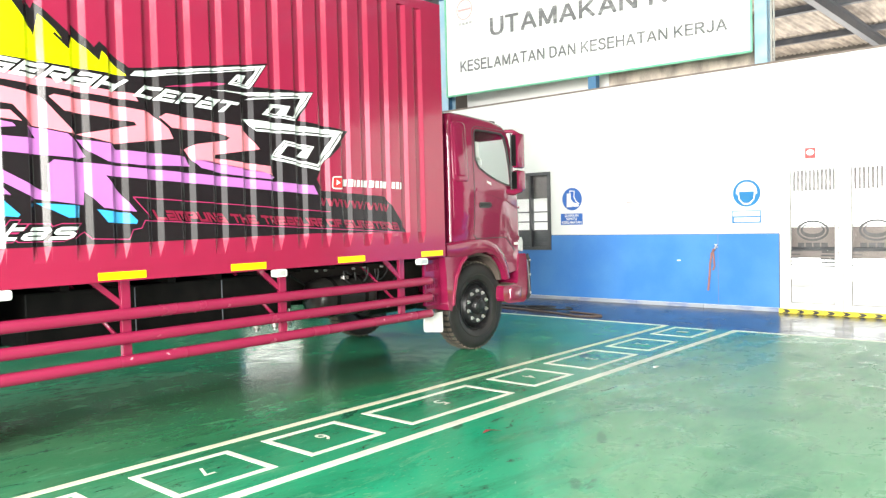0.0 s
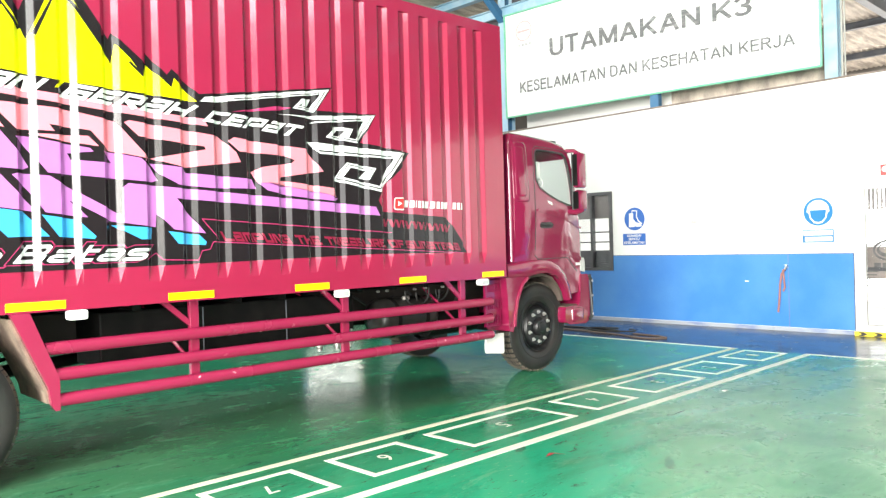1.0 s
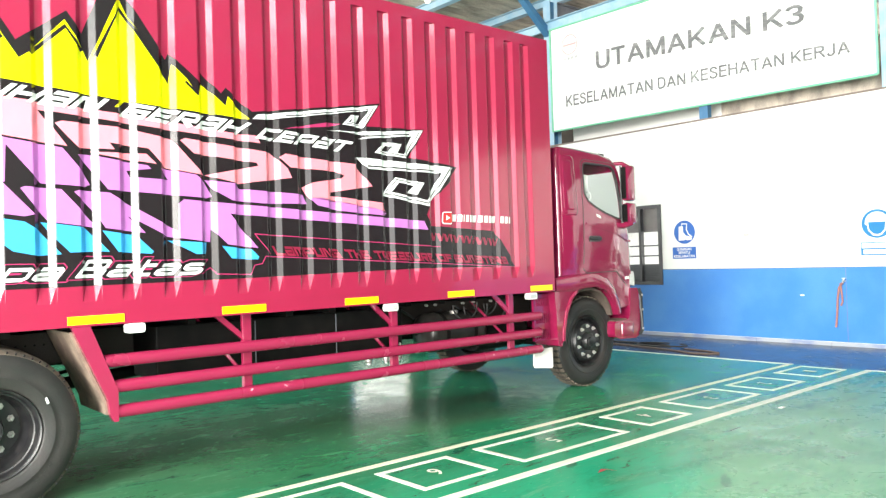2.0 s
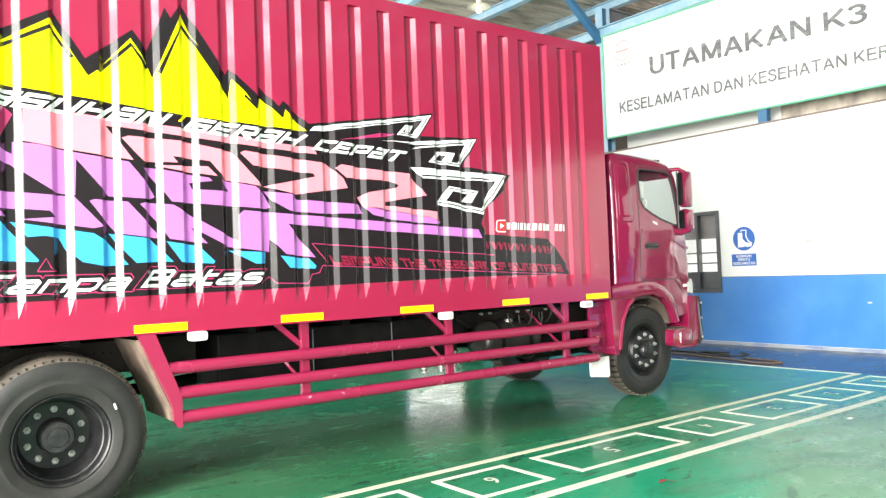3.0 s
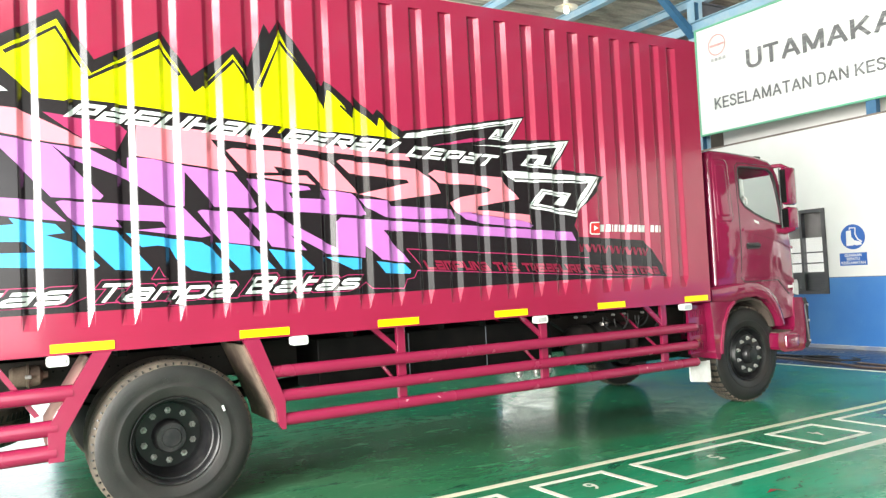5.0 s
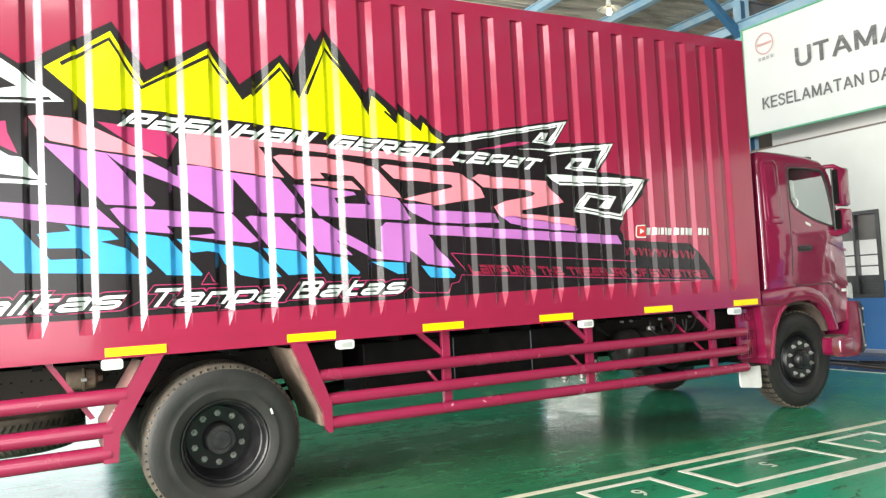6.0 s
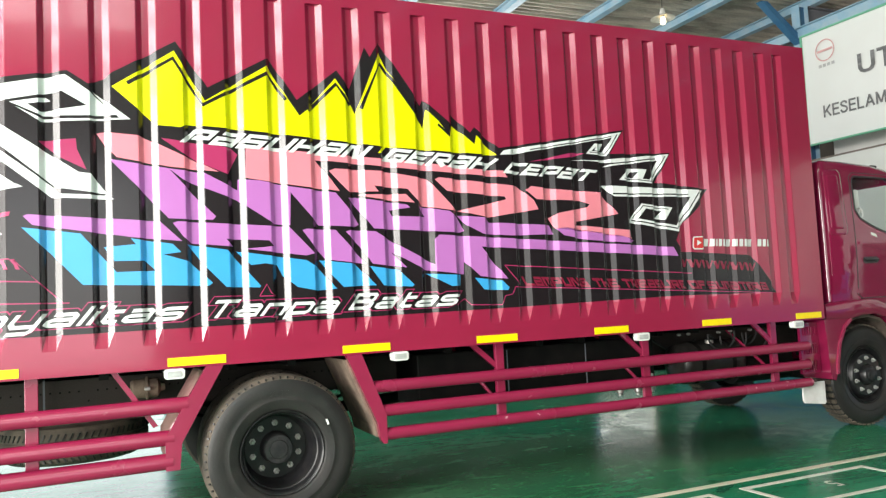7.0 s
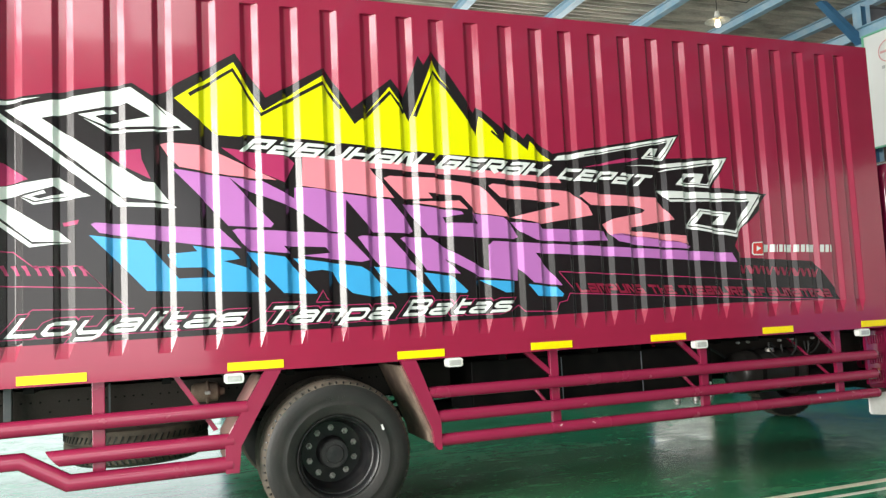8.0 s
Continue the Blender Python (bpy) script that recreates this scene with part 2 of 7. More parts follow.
DUSTY = material("dusty_steel", (0.13, 0.095, 0.075), 0.8, spec=0.25, second=(0.24, 0.18, 0.135), scale=9, amount=0.8, grain=0.4, bump=0.3)
PLASTIC = material("black_plastic", (0.02, 0.02, 0.021), 0.45, second=(0.04, 0.04, 0.04), scale=8)
WHITE_PLASTIC = material("white_plastic", (0.75, 0.75, 0.73), 0.4, second=(0.55, 0.54, 0.5), scale=14, amount=0.4)
LENS = material("clear_lens", (0.40, 0.40, 0.39), 0.2, coat=1.0, second=(0.55, 0.55, 0.54), scale=30, amount=0.6)
FLAP = material("white_mudflap", (0.72, 0.70, 0.69), 0.6, second=(0.5, 0.46, 0.43), scale=7, amount=0.6, grain=0.2)
SEAT_CLOTH = material("grey_seat_cloth", (0.16, 0.16, 0.17), 0.9, grain=0.4, bump=0.3)
CABIN_TRIM = material("grey_cabin_trim", (0.30, 0.30, 0.30), 0.7, second=(0.22, 0.22, 0.22), scale=4)
CAB_GLASS = glass_material("cab_glass", (0.95, 0.98, 0.97))
DOOR_GLASS = glass_material("door_glass", (0.93, 0.96, 0.97))

WALL_WHITE = material("white_wall_paint", (0.80, 0.80, 0.78), 0.55, second=(0.72, 0.72, 0.69), scale=1.4, amount=0.5, grain=0.06, bump=0.08, bump_scale=30)
WALL_BLUE = material("blue_wall_paint", (0.035, 0.175, 0.50), 0.42, second=(0.06, 0.22, 0.52), scale=1.4, amount=0.8, grain=0.1, bump=0.08, bump_scale=30)
WALL_GREY = material("grey_block_wall", (0.20, 0.185, 0.165), 0.75, second=(0.13, 0.12, 0.105), scale=1.2, amount=0.6, grain=0.2, bump=0.2)
WALL_DARK = material("dark_block_wall", (0.075, 0.068, 0.058), 0.8, second=(0.045, 0.041, 0.036), scale=1.2, amount=0.6, grain=0.2, bump=0.2)
PLINTH = material("worn_plinth", (0.30, 0.33, 0.37), 0.6, second=(0.12, 0.17, 0.33), scale=6, low=0.45, high=0.6, amount=0.8, grain=0.2, stretch=(1, 0.4, 1))
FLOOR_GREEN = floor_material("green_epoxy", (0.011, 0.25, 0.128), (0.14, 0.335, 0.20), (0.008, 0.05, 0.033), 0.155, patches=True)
FLOOR_BLUE = floor_material("blue_epoxy", (0.022, 0.036, 0.075), (0.06, 0.08, 0.125), (0.015, 0.02, 0.05), 0.19)
FLOOR_ENTRY = floor_material("entry_epoxy", (0.20, 0.26, 0.25), (0.42, 0.42, 0.36), (0.08, 0.09, 0.09), 0.2)
LINE_WHITE = material("white_line_paint", (0.62, 0.63, 0.55), 0.45, spec=0.15, second=(0.42, 0.52, 0.42), scale=14, low=0.5, high=0.7, amount=0.7, grain=0.15)
LINE_YELLOW = material("cream_line_paint", (0.60, 0.58, 0.45), 0.45, spec=0.15, second=(0.58, 0.60, 0.48), scale=14, low=0.5, high=0.7, amount=0.6, grain=0.15)
HAZARD_YELLOW = material("hazard_yellow", (0.75, 0.60, 0.02), 0.5, second=(0.45, 0.38, 0.06), scale=20, amount=0.6)
HAZARD_BLACK = material("hazard_black", (0.015, 0.015, 0.015), 0.5, second=(0.06, 0.06, 0.05), scale=20, amount=0.6)
ALUMINIUM = material("white_aluminium", (0.80, 0.80, 0.79), 0.35, second=(0.72, 0.72, 0.70), scale=5)
FRAME_DARK = material("dark_window_frame", (0.05, 0.05, 0.055), 0.45, second=(0.09, 0.09, 0.09), scale=6)
STEEL_BLUE = material("light_blue_steel", (0.25, 0.42, 0.55), 0.45, second=(0.40, 0.50, 0.56), scale=4, amount=0.7, grain=0.15, bump=0.1)
# grey steel parts; also the shaded tone of purlins beyond the partition
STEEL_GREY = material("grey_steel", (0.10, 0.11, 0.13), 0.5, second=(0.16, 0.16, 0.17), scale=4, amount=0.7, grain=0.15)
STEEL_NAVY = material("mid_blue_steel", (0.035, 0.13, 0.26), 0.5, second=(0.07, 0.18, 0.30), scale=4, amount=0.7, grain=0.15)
ROOF_SHEET = material("weathered_roof_sheet", (0.60, 0.53, 0.45), 0.7, second=(0.27, 0.23, 0.20), scale=2.2, low=0.4, high=0.62, amount=0.8, grain=0.35, grain_scale=40, bump=0.2, stretch=(0.5, 2.0, 1))
BANNER = material("white_banner", (0.80, 0.81, 0.80), 0.5, second=(0.74, 0.75, 0.73), scale=1.0, amount=0.5, bump=0.15, bump_scale=2.5)
BANNER_GREEN = material("green_banner_edge", (0.20, 0.50, 0.34), 0.5, second=(0.10, 0.45, 0.28), scale=6)
COPING = material("brown_wall_cap", (0.15, 0.115, 0.10), 0.6, second=(0.24, 0.19, 0.16), scale=5, amount=0.7, grain=0.2)
PRINT_GREY = material("grey_print", (0.13, 0.13, 0.135), 0.5, second=(0.30, 0.30, 0.30), scale=9, low=0.5, high=0.68, amount=0.75, stretch=(1, 0.3, 2.5))
PRINT_FAINT = material("faded_grey_print", (0.42, 0.42, 0.42), 0.5, second=(0.6, 0.6, 0.6), scale=9)
PRINT_PINK = material("faded_red_print", (0.66, 0.34, 0.33), 0.5, second=(0.72, 0.5, 0.5), scale=9)
PRINT_RED = material("red_print", (0.55, 0.07, 0.07), 0.5)
SIGN_BLUE = material("sign_blue", (0.012, 0.10, 0.42), 0.4, second=(0.02, 0.13, 0.45), scale=5)
SIGN_CYAN = material("sign_cyan_blue", (0.008, 0.15, 0.36), 0.4, second=(0.012, 0.17, 0.38), scale=5)
SIGN_WHITE = material("sign_white", (0.80, 0.80, 0.80), 0.4, second=(0.75, 0.75, 0.75), scale=5)
HOSE_BLACK = material("black_hose", (0.02, 0.02, 0.02), 0.5)
HOSE_RED = material("faded_red_hose", (0.32, 0.15, 0.13), 0.55, second=(0.24, 0.11, 0.10), scale=12)
HOSE_TAN = material("tan_hose", (0.10, 0.07, 0.055), 0.55, second=(0.06, 0.045, 0.035), scale=12)
RED_BIT = material("red_plastic_scrap", (0.45, 0.05, 0.06), 0.5)
BULB = glow_material("warm_bulb", (1.0, 0.86, 0.62), 3.0)
ENAMEL = material("white_enamel", (0.7, 0.7, 0.66), 0.35, second=(0.5, 0.48, 0.42), scale=20)
BLIND = material("grey_blind_slat", (0.13, 0.115, 0.11), 0.7, second=(0.18, 0.16, 0.155), scale=6)
CONCRETE = material("outdoor_concrete", (0.40, 0.39, 0.37), 0.85, second=(0.28, 0.28, 0.26), scale=0.6, amount=0.7, grain=0.2)
COUNTER_GREY = material("grey_brown_laminate", (0.22, 0.18, 0.165), 0.5, second=(0.17, 0.14, 0.125), scale=3, stretch=(1, 0.2, 3))
DOOR_PRINT = material("grey_door_film", (0.05, 0.05, 0.05), 0.5, second=(0.12, 0.12, 0.12), scale=8)

# ---- builders ----
def mesh_object(name, bm, mat, smooth=False):
    bmesh.ops.recalc_face_normals(bm, faces=bm.faces)
    data = bpy.data.meshes.new(name)
    bm.to_mesh(data)
    bm.free()
    data.materials.append(mat)
    if smooth:
        data.shade_smooth()
        data.set_sharp_from_angle(angle=radians(35))
    return new(name, data)


def part(name, bm, mat, parent, label="", smooth=False):
    ob = mesh_object(name, bm, mat, smooth)
    ob.parent = parent
    if parent.data is None:
        ob.matrix_parent_inverse = Matrix.Translation(-parent.location)
    return tagged(ob, label)


def thing(name, at, label, category, group="", kind=""):
    root = new(name)
    root.location = at
    root.empty_display_size = 0.2
    return tagged(root, label, category, group, kind)


def add_box(bm, x0, x1, y0, y1, z0, z1, bevel=0.0):
    """A box, its edges rounded by bevel."""
    r = bmesh.ops.create_cube(bm, size=1.0)
    bmesh.ops.scale(bm, verts=r["verts"], vec=(x1 - x0, y1 - y0, z1 - z0))
    bmesh.ops.translate(bm, verts=r["verts"], vec=((x0 + x1) / 2, (y0 + y1) / 2, (z0 + z1) / 2))
    if bevel:
        edges = {e for v in r["verts"] for e in v.link_edges}
        bmesh.ops.bevel(bm, geom=list(edges), offset=bevel, segments=2, profile=0.5, affect="EDGES")
    return bm


def box(*args, bevel=0.0):
    return add_box(bmesh.new(), *args, bevel=bevel)


def add_tube(bm, points, radius, sides=14, capped=True):
    """A round bar along a line of points."""
    points = [Vector(p) for p in points]
    rings = []
    for i, p in enumerate(points):
        a = (points[i] - points[i - 1]).normalized() if i else None
        b = (points[i + 1] - points[i]).normalized() if i + 1 < len(points) else None
        way = (a + b).normalized() if a and b else (a or b)
        grow = 1.0 / max(0.5, way.dot(a or b))
        side = way.cross((0, 0, 1)) if abs(way.z) < 0.95 else way.cross((0, 1, 0))
        side.normalize()
        up = side.cross(way)
        rings.append([bm.verts.new(p + (side * math.cos(k * math.tau / sides) + up * math.sin(k * math.tau / sides) * (grow if abs(way.z) < 0.95 else 1)) * radius) for k in range(sides)])
    for one, two in zip(rings, rings[1:]):
        for k in range(sides):
            bm.faces.new((one[k], one[(k + 1) % sides], two[(k + 1) % sides], two[k]))
    if capped:
        bm.faces.new(rings[0]), bm.faces.new(rings[-1][::-1])
    return bm


def tube(points, radius, sides=14, capped=True):
    return add_tube(bmesh.new(), points, radius, sides, capped)


def add_lathe(bm, centre, profile, sides=48, axis="y"):
    """Turns (offset along the axis, radius) pairs round the axis."""
    rings = []
    for off, r in profile:
        ring = []
        for k in range(sides):
            a = k * math.tau / sides
            u, v = r * math.cos(a), r * math.sin(a)
            p = {"y": (u, off, v), "z": (u, v, off), "x": (off, u, v)}[axis]
            ring.append(bm.verts.new(Vector(centre) + Vector(p)))
        rings.append(ring)
    for one, two in zip(rings, rings[1:]):
        for k in range(sides):
            bm.faces.new((one[k], one[(k + 1) % sides], two[(k + 1) % sides], two[k]))
    return bm


def lathe(centre, profile, sides=48, axis="y"):
    return add_lathe(bmesh.new(), centre, profile, sides, axis)


def add_prism(bm, outline, y0, y1):
    """An outline in (x, z), thickened from y0 to y1."""
    one = [bm.verts.new((x, y0, z)) for x, z in outline]
    two = [bm.verts.new((x, y1, z)) for x, z in outline]
    n = len(outline)
    faces = [bm.faces.new(one), bm.faces.new(two[::-1])]
    for i in range(n):
        bm.faces.new((one[i], one[(i + 1) % n], two[(i + 1) % n], two[i]))
    for f in faces:
        f.normal_update()
    bmesh.ops.triangulate(bm, faces=faces)
    return bm


def prism(outline, y0, y1):
    return add_prism(bmesh.new(), outline, y0, y1)


def add_plate(bm, outline, x, thick):
    """An outline in (y, z) standing on a wall that faces -x, its back at x."""
    one = [bm.verts.new((x, y, z)) for y, z in outline]
    two = [bm.verts.new((x - thick, y, z)) for y, z in outline]
    n = len(outline)
    faces = [bm.faces.new(one), bm.faces.new(two[::-1])]
    for i in range(n):
        bm.faces.new((one[i], one[(i + 1) % n], two[(i + 1) % n], two[i]))
    for f in faces:
        f.normal_update()
    bmesh.ops.triangulate(bm, faces=faces)
    return bm


def plate(outline, x, thick):
    return add_plate(bmesh.new(), outline, x, thick)


def rounded(x0, x1, z0, z1, r, n=5):
    """A rectangle with rounded corners."""
    pts = []
    for cx, cz, a0 in ((x1 - r, z1 - r, 0), (x0 + r, z1 - r, 90), (x0 + r, z0 + r, 180), (x1 - r, z0 + r, 270)):
        for k in range(n + 1):
            a = radians(a0 + 90 * k / n)
            pts.append((cx + r * math.cos(a), cz + r * math.sin(a)))
    return pts


def disc(cx, cz, r, n=40, squash=1.0):
    return [(cx + r * math.cos(k * math.tau / n), cz + squash * r * math.sin(k * math.tau / n)) for k in range(n)]


def letters(body, heavy=0.0):
    """Flat letters as a bmesh in the xy plane, 0 to 1 wide, capitals 0 to 1 high."""
    curve = bpy.data.curves.new("letters", "FONT")
    curve.body, curve.offset, curve.resolution_u = body, heavy, 3
    ob = bpy.data.objects.new("letters", curve)
    scene.collection.objects.link(ob)
    depsgraph = bpy.context.evaluated_depsgraph_get()
    data = bpy.data.meshes.new_from_object(ob.evaluated_get(depsgraph))
    bm = bmesh.new()
    bm.from_mesh(data)
    bpy.data.objects.remove(ob), bpy.data.curves.remove(curve), bpy.data.meshes.remove(data)
    xs = [v.co.x for v in bm.verts]
    left, wide = min(xs), max(xs) - min(xs)
    for v in bm.verts:
        v.co = ((v.co.x - left) / wide, v.co.y / 0.69, 0)
    return bm


def single_letters(body, heavy=0.0):
    """The same letters, each as a bmesh of its own."""
    bm = letters(body, heavy)
    left = set(bm.verts)
    islands = []
    while left:
        todo, island = [left.pop()], set()
        while todo:
            v = todo.pop()
            island.add(v)
            for e in v.link_edges:
                o = e.other_vert(v)
                if o in left:
                    left.discard(o)
                    todo.append(o)
        islands.append(island)
    out = []
    for island in sorted(islands, key=lambda s: min(v.co.x for v in s)):
        one, made = bmesh.new(), {}
        for v in sorted(island, key=lambda v: v.index):
            made[v] = one.verts.new(v.co)
        for f in bm.faces:
            if f.verts[0] in island:
                one.faces.new([made[v] for v in f.verts])
        out.append(one)
    bm.free()
    return out

# ---- the hall ----
WALL = 5.757          # face of the partition wall
TOP = 3.66            # its top
WALL_END = -8.0       # its south end
ROOF = 6.7            # underside of the purlins


def setting(name, bm, mat, label, category="", smooth=False):
    return tagged(mesh_object(name, bm, mat, smooth), label, category, kind="structure")


setting("ground", box(-1500, 1500, -1500, 1500, -0.6, -0.2), CONCRETE, "pale concrete yard outside the hall", "ground")
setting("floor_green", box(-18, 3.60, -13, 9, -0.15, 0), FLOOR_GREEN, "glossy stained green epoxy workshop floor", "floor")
setting("floor_blue", box(3.60, WALL + 0.2, -13, 9, -0.15, 0), FLOOR_BLUE, "glossy dark blue epoxy walkway beside the wall", "floor")

setting("floor_side_aisle", box(WALL + 0.2, 22, -13, WALL_END + 0.07, -0.15, 0), FLOOR_ENTRY, "stained grey epoxy floor of the side aisle", "floor")

# partition wall with a window and a glazed door
WIN = (2.47, 3.62, 0.93, 2.28)
DOOR = (-4.96, -1.62, 0.06, 2.16)
bm = bmesh.new()
for y0, y1, z0, z1 in ((WIN[1], 9, 0, TOP), (WIN[0], WIN[1], 0, WIN[2]), (WIN[0], WIN[1], WIN[3], TOP), (DOOR[1], WIN[0], 0, TOP),
                       (DOOR[0], DOOR[1], DOOR[3], TOP), (WALL_END, DOOR[0], 0, TOP)):
    add_box(bm, WALL, WALL + 0.14, y0, y1, z0, z1)
wall = setting("wall_east", bm, WALL_WHITE, "white painted partition wall with a blue dado", "wall")
bm = bmesh.new()
for y0, y1, z1 in ((-1.54, WIN[0] - 0.035, 1.16), (WIN[0] - 0.035, WIN[1] + 0.035, WIN[2] - 0.036), (WIN[1] + 0.035, 9, 1.16), (WALL_END, -4.972, 1.16)):
    add_box(bm, WALL - 0.004, WALL, y0, y1, 0.062, z1)
part("dado", bm, WALL_BLUE, wall, "bright blue painted lower wall")
part("dado_edge", box(WALL - 0.006, WALL, -1.552, -1.54, 0.06, 1.17), FRAME_DARK, wall, "thin dark edge of the blue paint")
part("dado_edge", box(WALL - 0.006, WALL, -1.552, WIN[0] - 0.04, 1.16, 1.168), FRAME_DARK, wall)
bm = bmesh.new()
y = -1.54
while y < 8.9:
    long = min(1.15, 9 - y)
    add_box(bm, WALL - 0.016, WALL, y, y + long - 0.004, 0.0, 0.058, bevel=0.003)
    y += long
add_box(bm, WALL - 0.016, WALL, WALL_END, -4.98, 0.0, 0.058, bevel=0.003)
part("baseboard", bm, PLINTH, wall, "worn pale skirting with blue paint traces")
part("wall_joint", box(WALL - 0.0055, WALL - 0.002, -0.632, -0.626, 0.06, 1.16), WALL_GREY, wall, "pale crack in the blue paint")
part("coping", box(WALL - 0.012, WALL + 0.152, WALL_END, 9, TOP, TOP + 0.03), COPING, wall, "thin brown cap along the wall top")

# window in the partition
w = tagged(new("window_1"), "dark framed window with clear panes in the white wall", "window", kind="structure")
w.location = (WALL, WIN[0], WIN[2])
bm = bmesh.new()
for y0, y1, z0, z1 in ((WIN[0] - 0.035, WIN[0] + 0.03, WIN[2] - 0.035, WIN[3] + 0.035), (WIN[1] - 0.03, WIN[1] + 0.035, WIN[2] - 0.035, WIN[3] + 0.035),
                       (WIN[0] + 0.03, WIN[1] - 0.03, WIN[2] - 0.035, WIN[2] + 0.02), (WIN[0] + 0.03, WIN[1] - 0.03, WIN[3] - 0.02, WIN[3] + 0.035),
                       (2.86, 2.90, WIN[2] + 0.02, WIN[3] - 0.02)):
    add_box(bm, WALL - 0.02, WALL + 0.08, y0, y1, z0, z1)
part("window_frame", bm, FRAME_DARK, w)
for y0, y1 in ((WIN[0] + 0.03, 2.86), (2.90, WIN[1] - 0.03)):
    pane = part("pane", box(WALL + 0.03, WALL + 0.036, y0, y1, WIN[2] + 0.02, WIN[3] - 0.02), DOOR_GLASS, w, "clear glass pane")
    pane.visible_shadow = False
for k in range(7):
    z = WIN[2] + 0.04 + k * 0.04
    part("louvre", box(WALL + 0.045, WALL + 0.075, WIN[0] + 0.03, WIN[1] - 0.03, z, z + 0.028), FRAME_DARK, w)
part("louvre_backing", box(WALL + 0.08, WALL + 0.088, WIN[0] + 0.03, WIN[1] - 0.03, WIN[2] + 0.02, WIN[2] + 0.33), FRAME_DARK, w)
for z in (1.58, 1.40):
    part("glazing_bar", box(WALL + 0.045, WALL + 0.07, WIN[0] + 0.03, WIN[1] - 0.03, z, z + 0.022), FRAME_DARK, w)
part("roller_blind", box(WALL + 0.08, WALL + 0.09, WIN[0] + 0.03, WIN[1] - 0.03, 1.84, WIN[3] - 0.02), BLIND, w, "half lowered grey roller blind")

# glazed door: white frame, two leaves
d = tagged(new("door_1"), "white framed glass double door with grey film graphics", "door", kind="structure")
d.location = (WALL, DOOR[1], 0)
bm = bmesh.new()
for y0, y1, z0, z1 in ((-1.70, DOOR[1], 0.06, DOOR[3]), (-2.40, -2.30, 0.06, 2.075), (-2.51, -2.41, 0.06, 2.075), (-3.22, -3.12, 0.06, 2.075), (-3.33, -3.23, 0.06, 2.075), (-4.04, -3.94, 0.06, 2.075), (-4.15, -4.05, 0.06, 2.075), (-4.86, -4.76, 0.06, 2.075), (DOOR[0], -4.87, 0.06, DOOR[3]),
                       (-4.87, -1.70, 2.075, DOOR[3]), (-2.30, -1.70, 0.06, 0.145), (-3.12, -2.51, 0.06, 0.145), (-3.94, -3.33, 0.06, 0.145), (-4.76, -4.15, 0.06, 0.145)):
    add_box(bm, WALL - 0.012, WALL + 0.06, y0, y1, z0, z1, bevel=0.004)
part("door_frame", bm, ALUMINIUM, d)
for y0, y1 in ((-2.30, -1.70), (-3.12, -2.51), (-3.94, -3.33), (-4.76, -4.15)):
    pane = part("pane", box(WALL + 0.02, WALL + 0.03, y0, y1, 0.145, 2.075), DOOR_GLASS, d, "clear glass door leaf")
    pane.visible_shadow = False
    mid = (y0 + y1) / 2
    bm = bmesh.new()
    for e, (ry, rz, up) in enumerate(((0.215, 0.15, 0.0), (0.165, 0.10, 0.022))):
        outer, inner = disc(mid, 1.20, ry, 40, rz / ry), disc(mid, 1.20 + up, ry - 0.03, 40, (rz - 0.03) / (ry - 0.03))
        for k in range(40):
            quad = [(outer[k]), (outer[(k + 1) % 40]), (inner[(k + 1) % 40]), (inner[k])]
            bm.faces.new([bm.verts.new((WALL + 0.0155 - 0.002 * e, *q)) for q in quad])
    for k in range(4):
        add_box(bm, WALL + 0.012, WALL + 0.016, mid - 0.20 + 0.105 * k, mid - 0.115 + 0.105 * k, 0.965, 1.025)
    for k in range(5):
        add_box(bm, WALL + 0.012, WALL + 0.016, y0 + 0.004, y0 + 0.20 - 0.01 * abs(k - 2), 0.68 + 0.05 * k, 0.705 + 0.05 * k)
        add_box(bm, WALL + 0.012, WALL + 0.016, y1 - 0.07 - 0.02 * k, y1 - 0.004, 0.70 + 0.05 * k, 0.715 + 0.05 * k)
    for k in range(2):
        add_box(bm, WALL + 0.012, WALL + 0.016, y0 + 0.004, y1 - 0.004, 1.455 + 0.05 * k, 1.465 + 0.05 * k)
    part("door_film", bm, DOOR_PRINT, pane, "grey ring and bars of window film")
    bm = bmesh.new()
    for a in ((y0, y0 + 0.007, 0.145, 2.075), (y1 - 0.007, y1, 0.145, 2.075), (y0 + 0.007, y1 - 0.007, 0.145, 0.152), (y0 + 0.007, y1 - 0.007, 2.068, 2.075)):
        add_box(bm, WALL - 0.002, WALL + 0.019, *a)
    part("gasket", bm, WALL_GREY, pane, "thin grey gasket")
    part("door_handle", tube([(WALL - 0.012, y0 - 0.05, 0.85), (WALL - 0.05, y0 - 0.05, 0.88), (WALL - 0.05, y0 - 0.05, 1.22), (WALL - 0.012, y0 - 0.05, 1.25)], 0.011), STEEL, d)
    for k in range(11):
        yy = y0 + 0.03 + k * (y1 - y0 - 0.06) / 10
        part("blind_slat", box(WALL + 0.09, WALL + 0.094, yy - 0.018, yy + 0.018, 1.77, 2.07), BLIND, d, "hanging grey vertical blind slat")

# striped threshold in front of the door
step = tagged(mesh_object("threshold", box(WALL - 0.09, WALL - 0.002, -4.98, -1.555, 0.0, 0.06, bevel=0.004), HAZARD_YELLOW),
              "low yellow and black striped door threshold", "threshold", kind="structure")
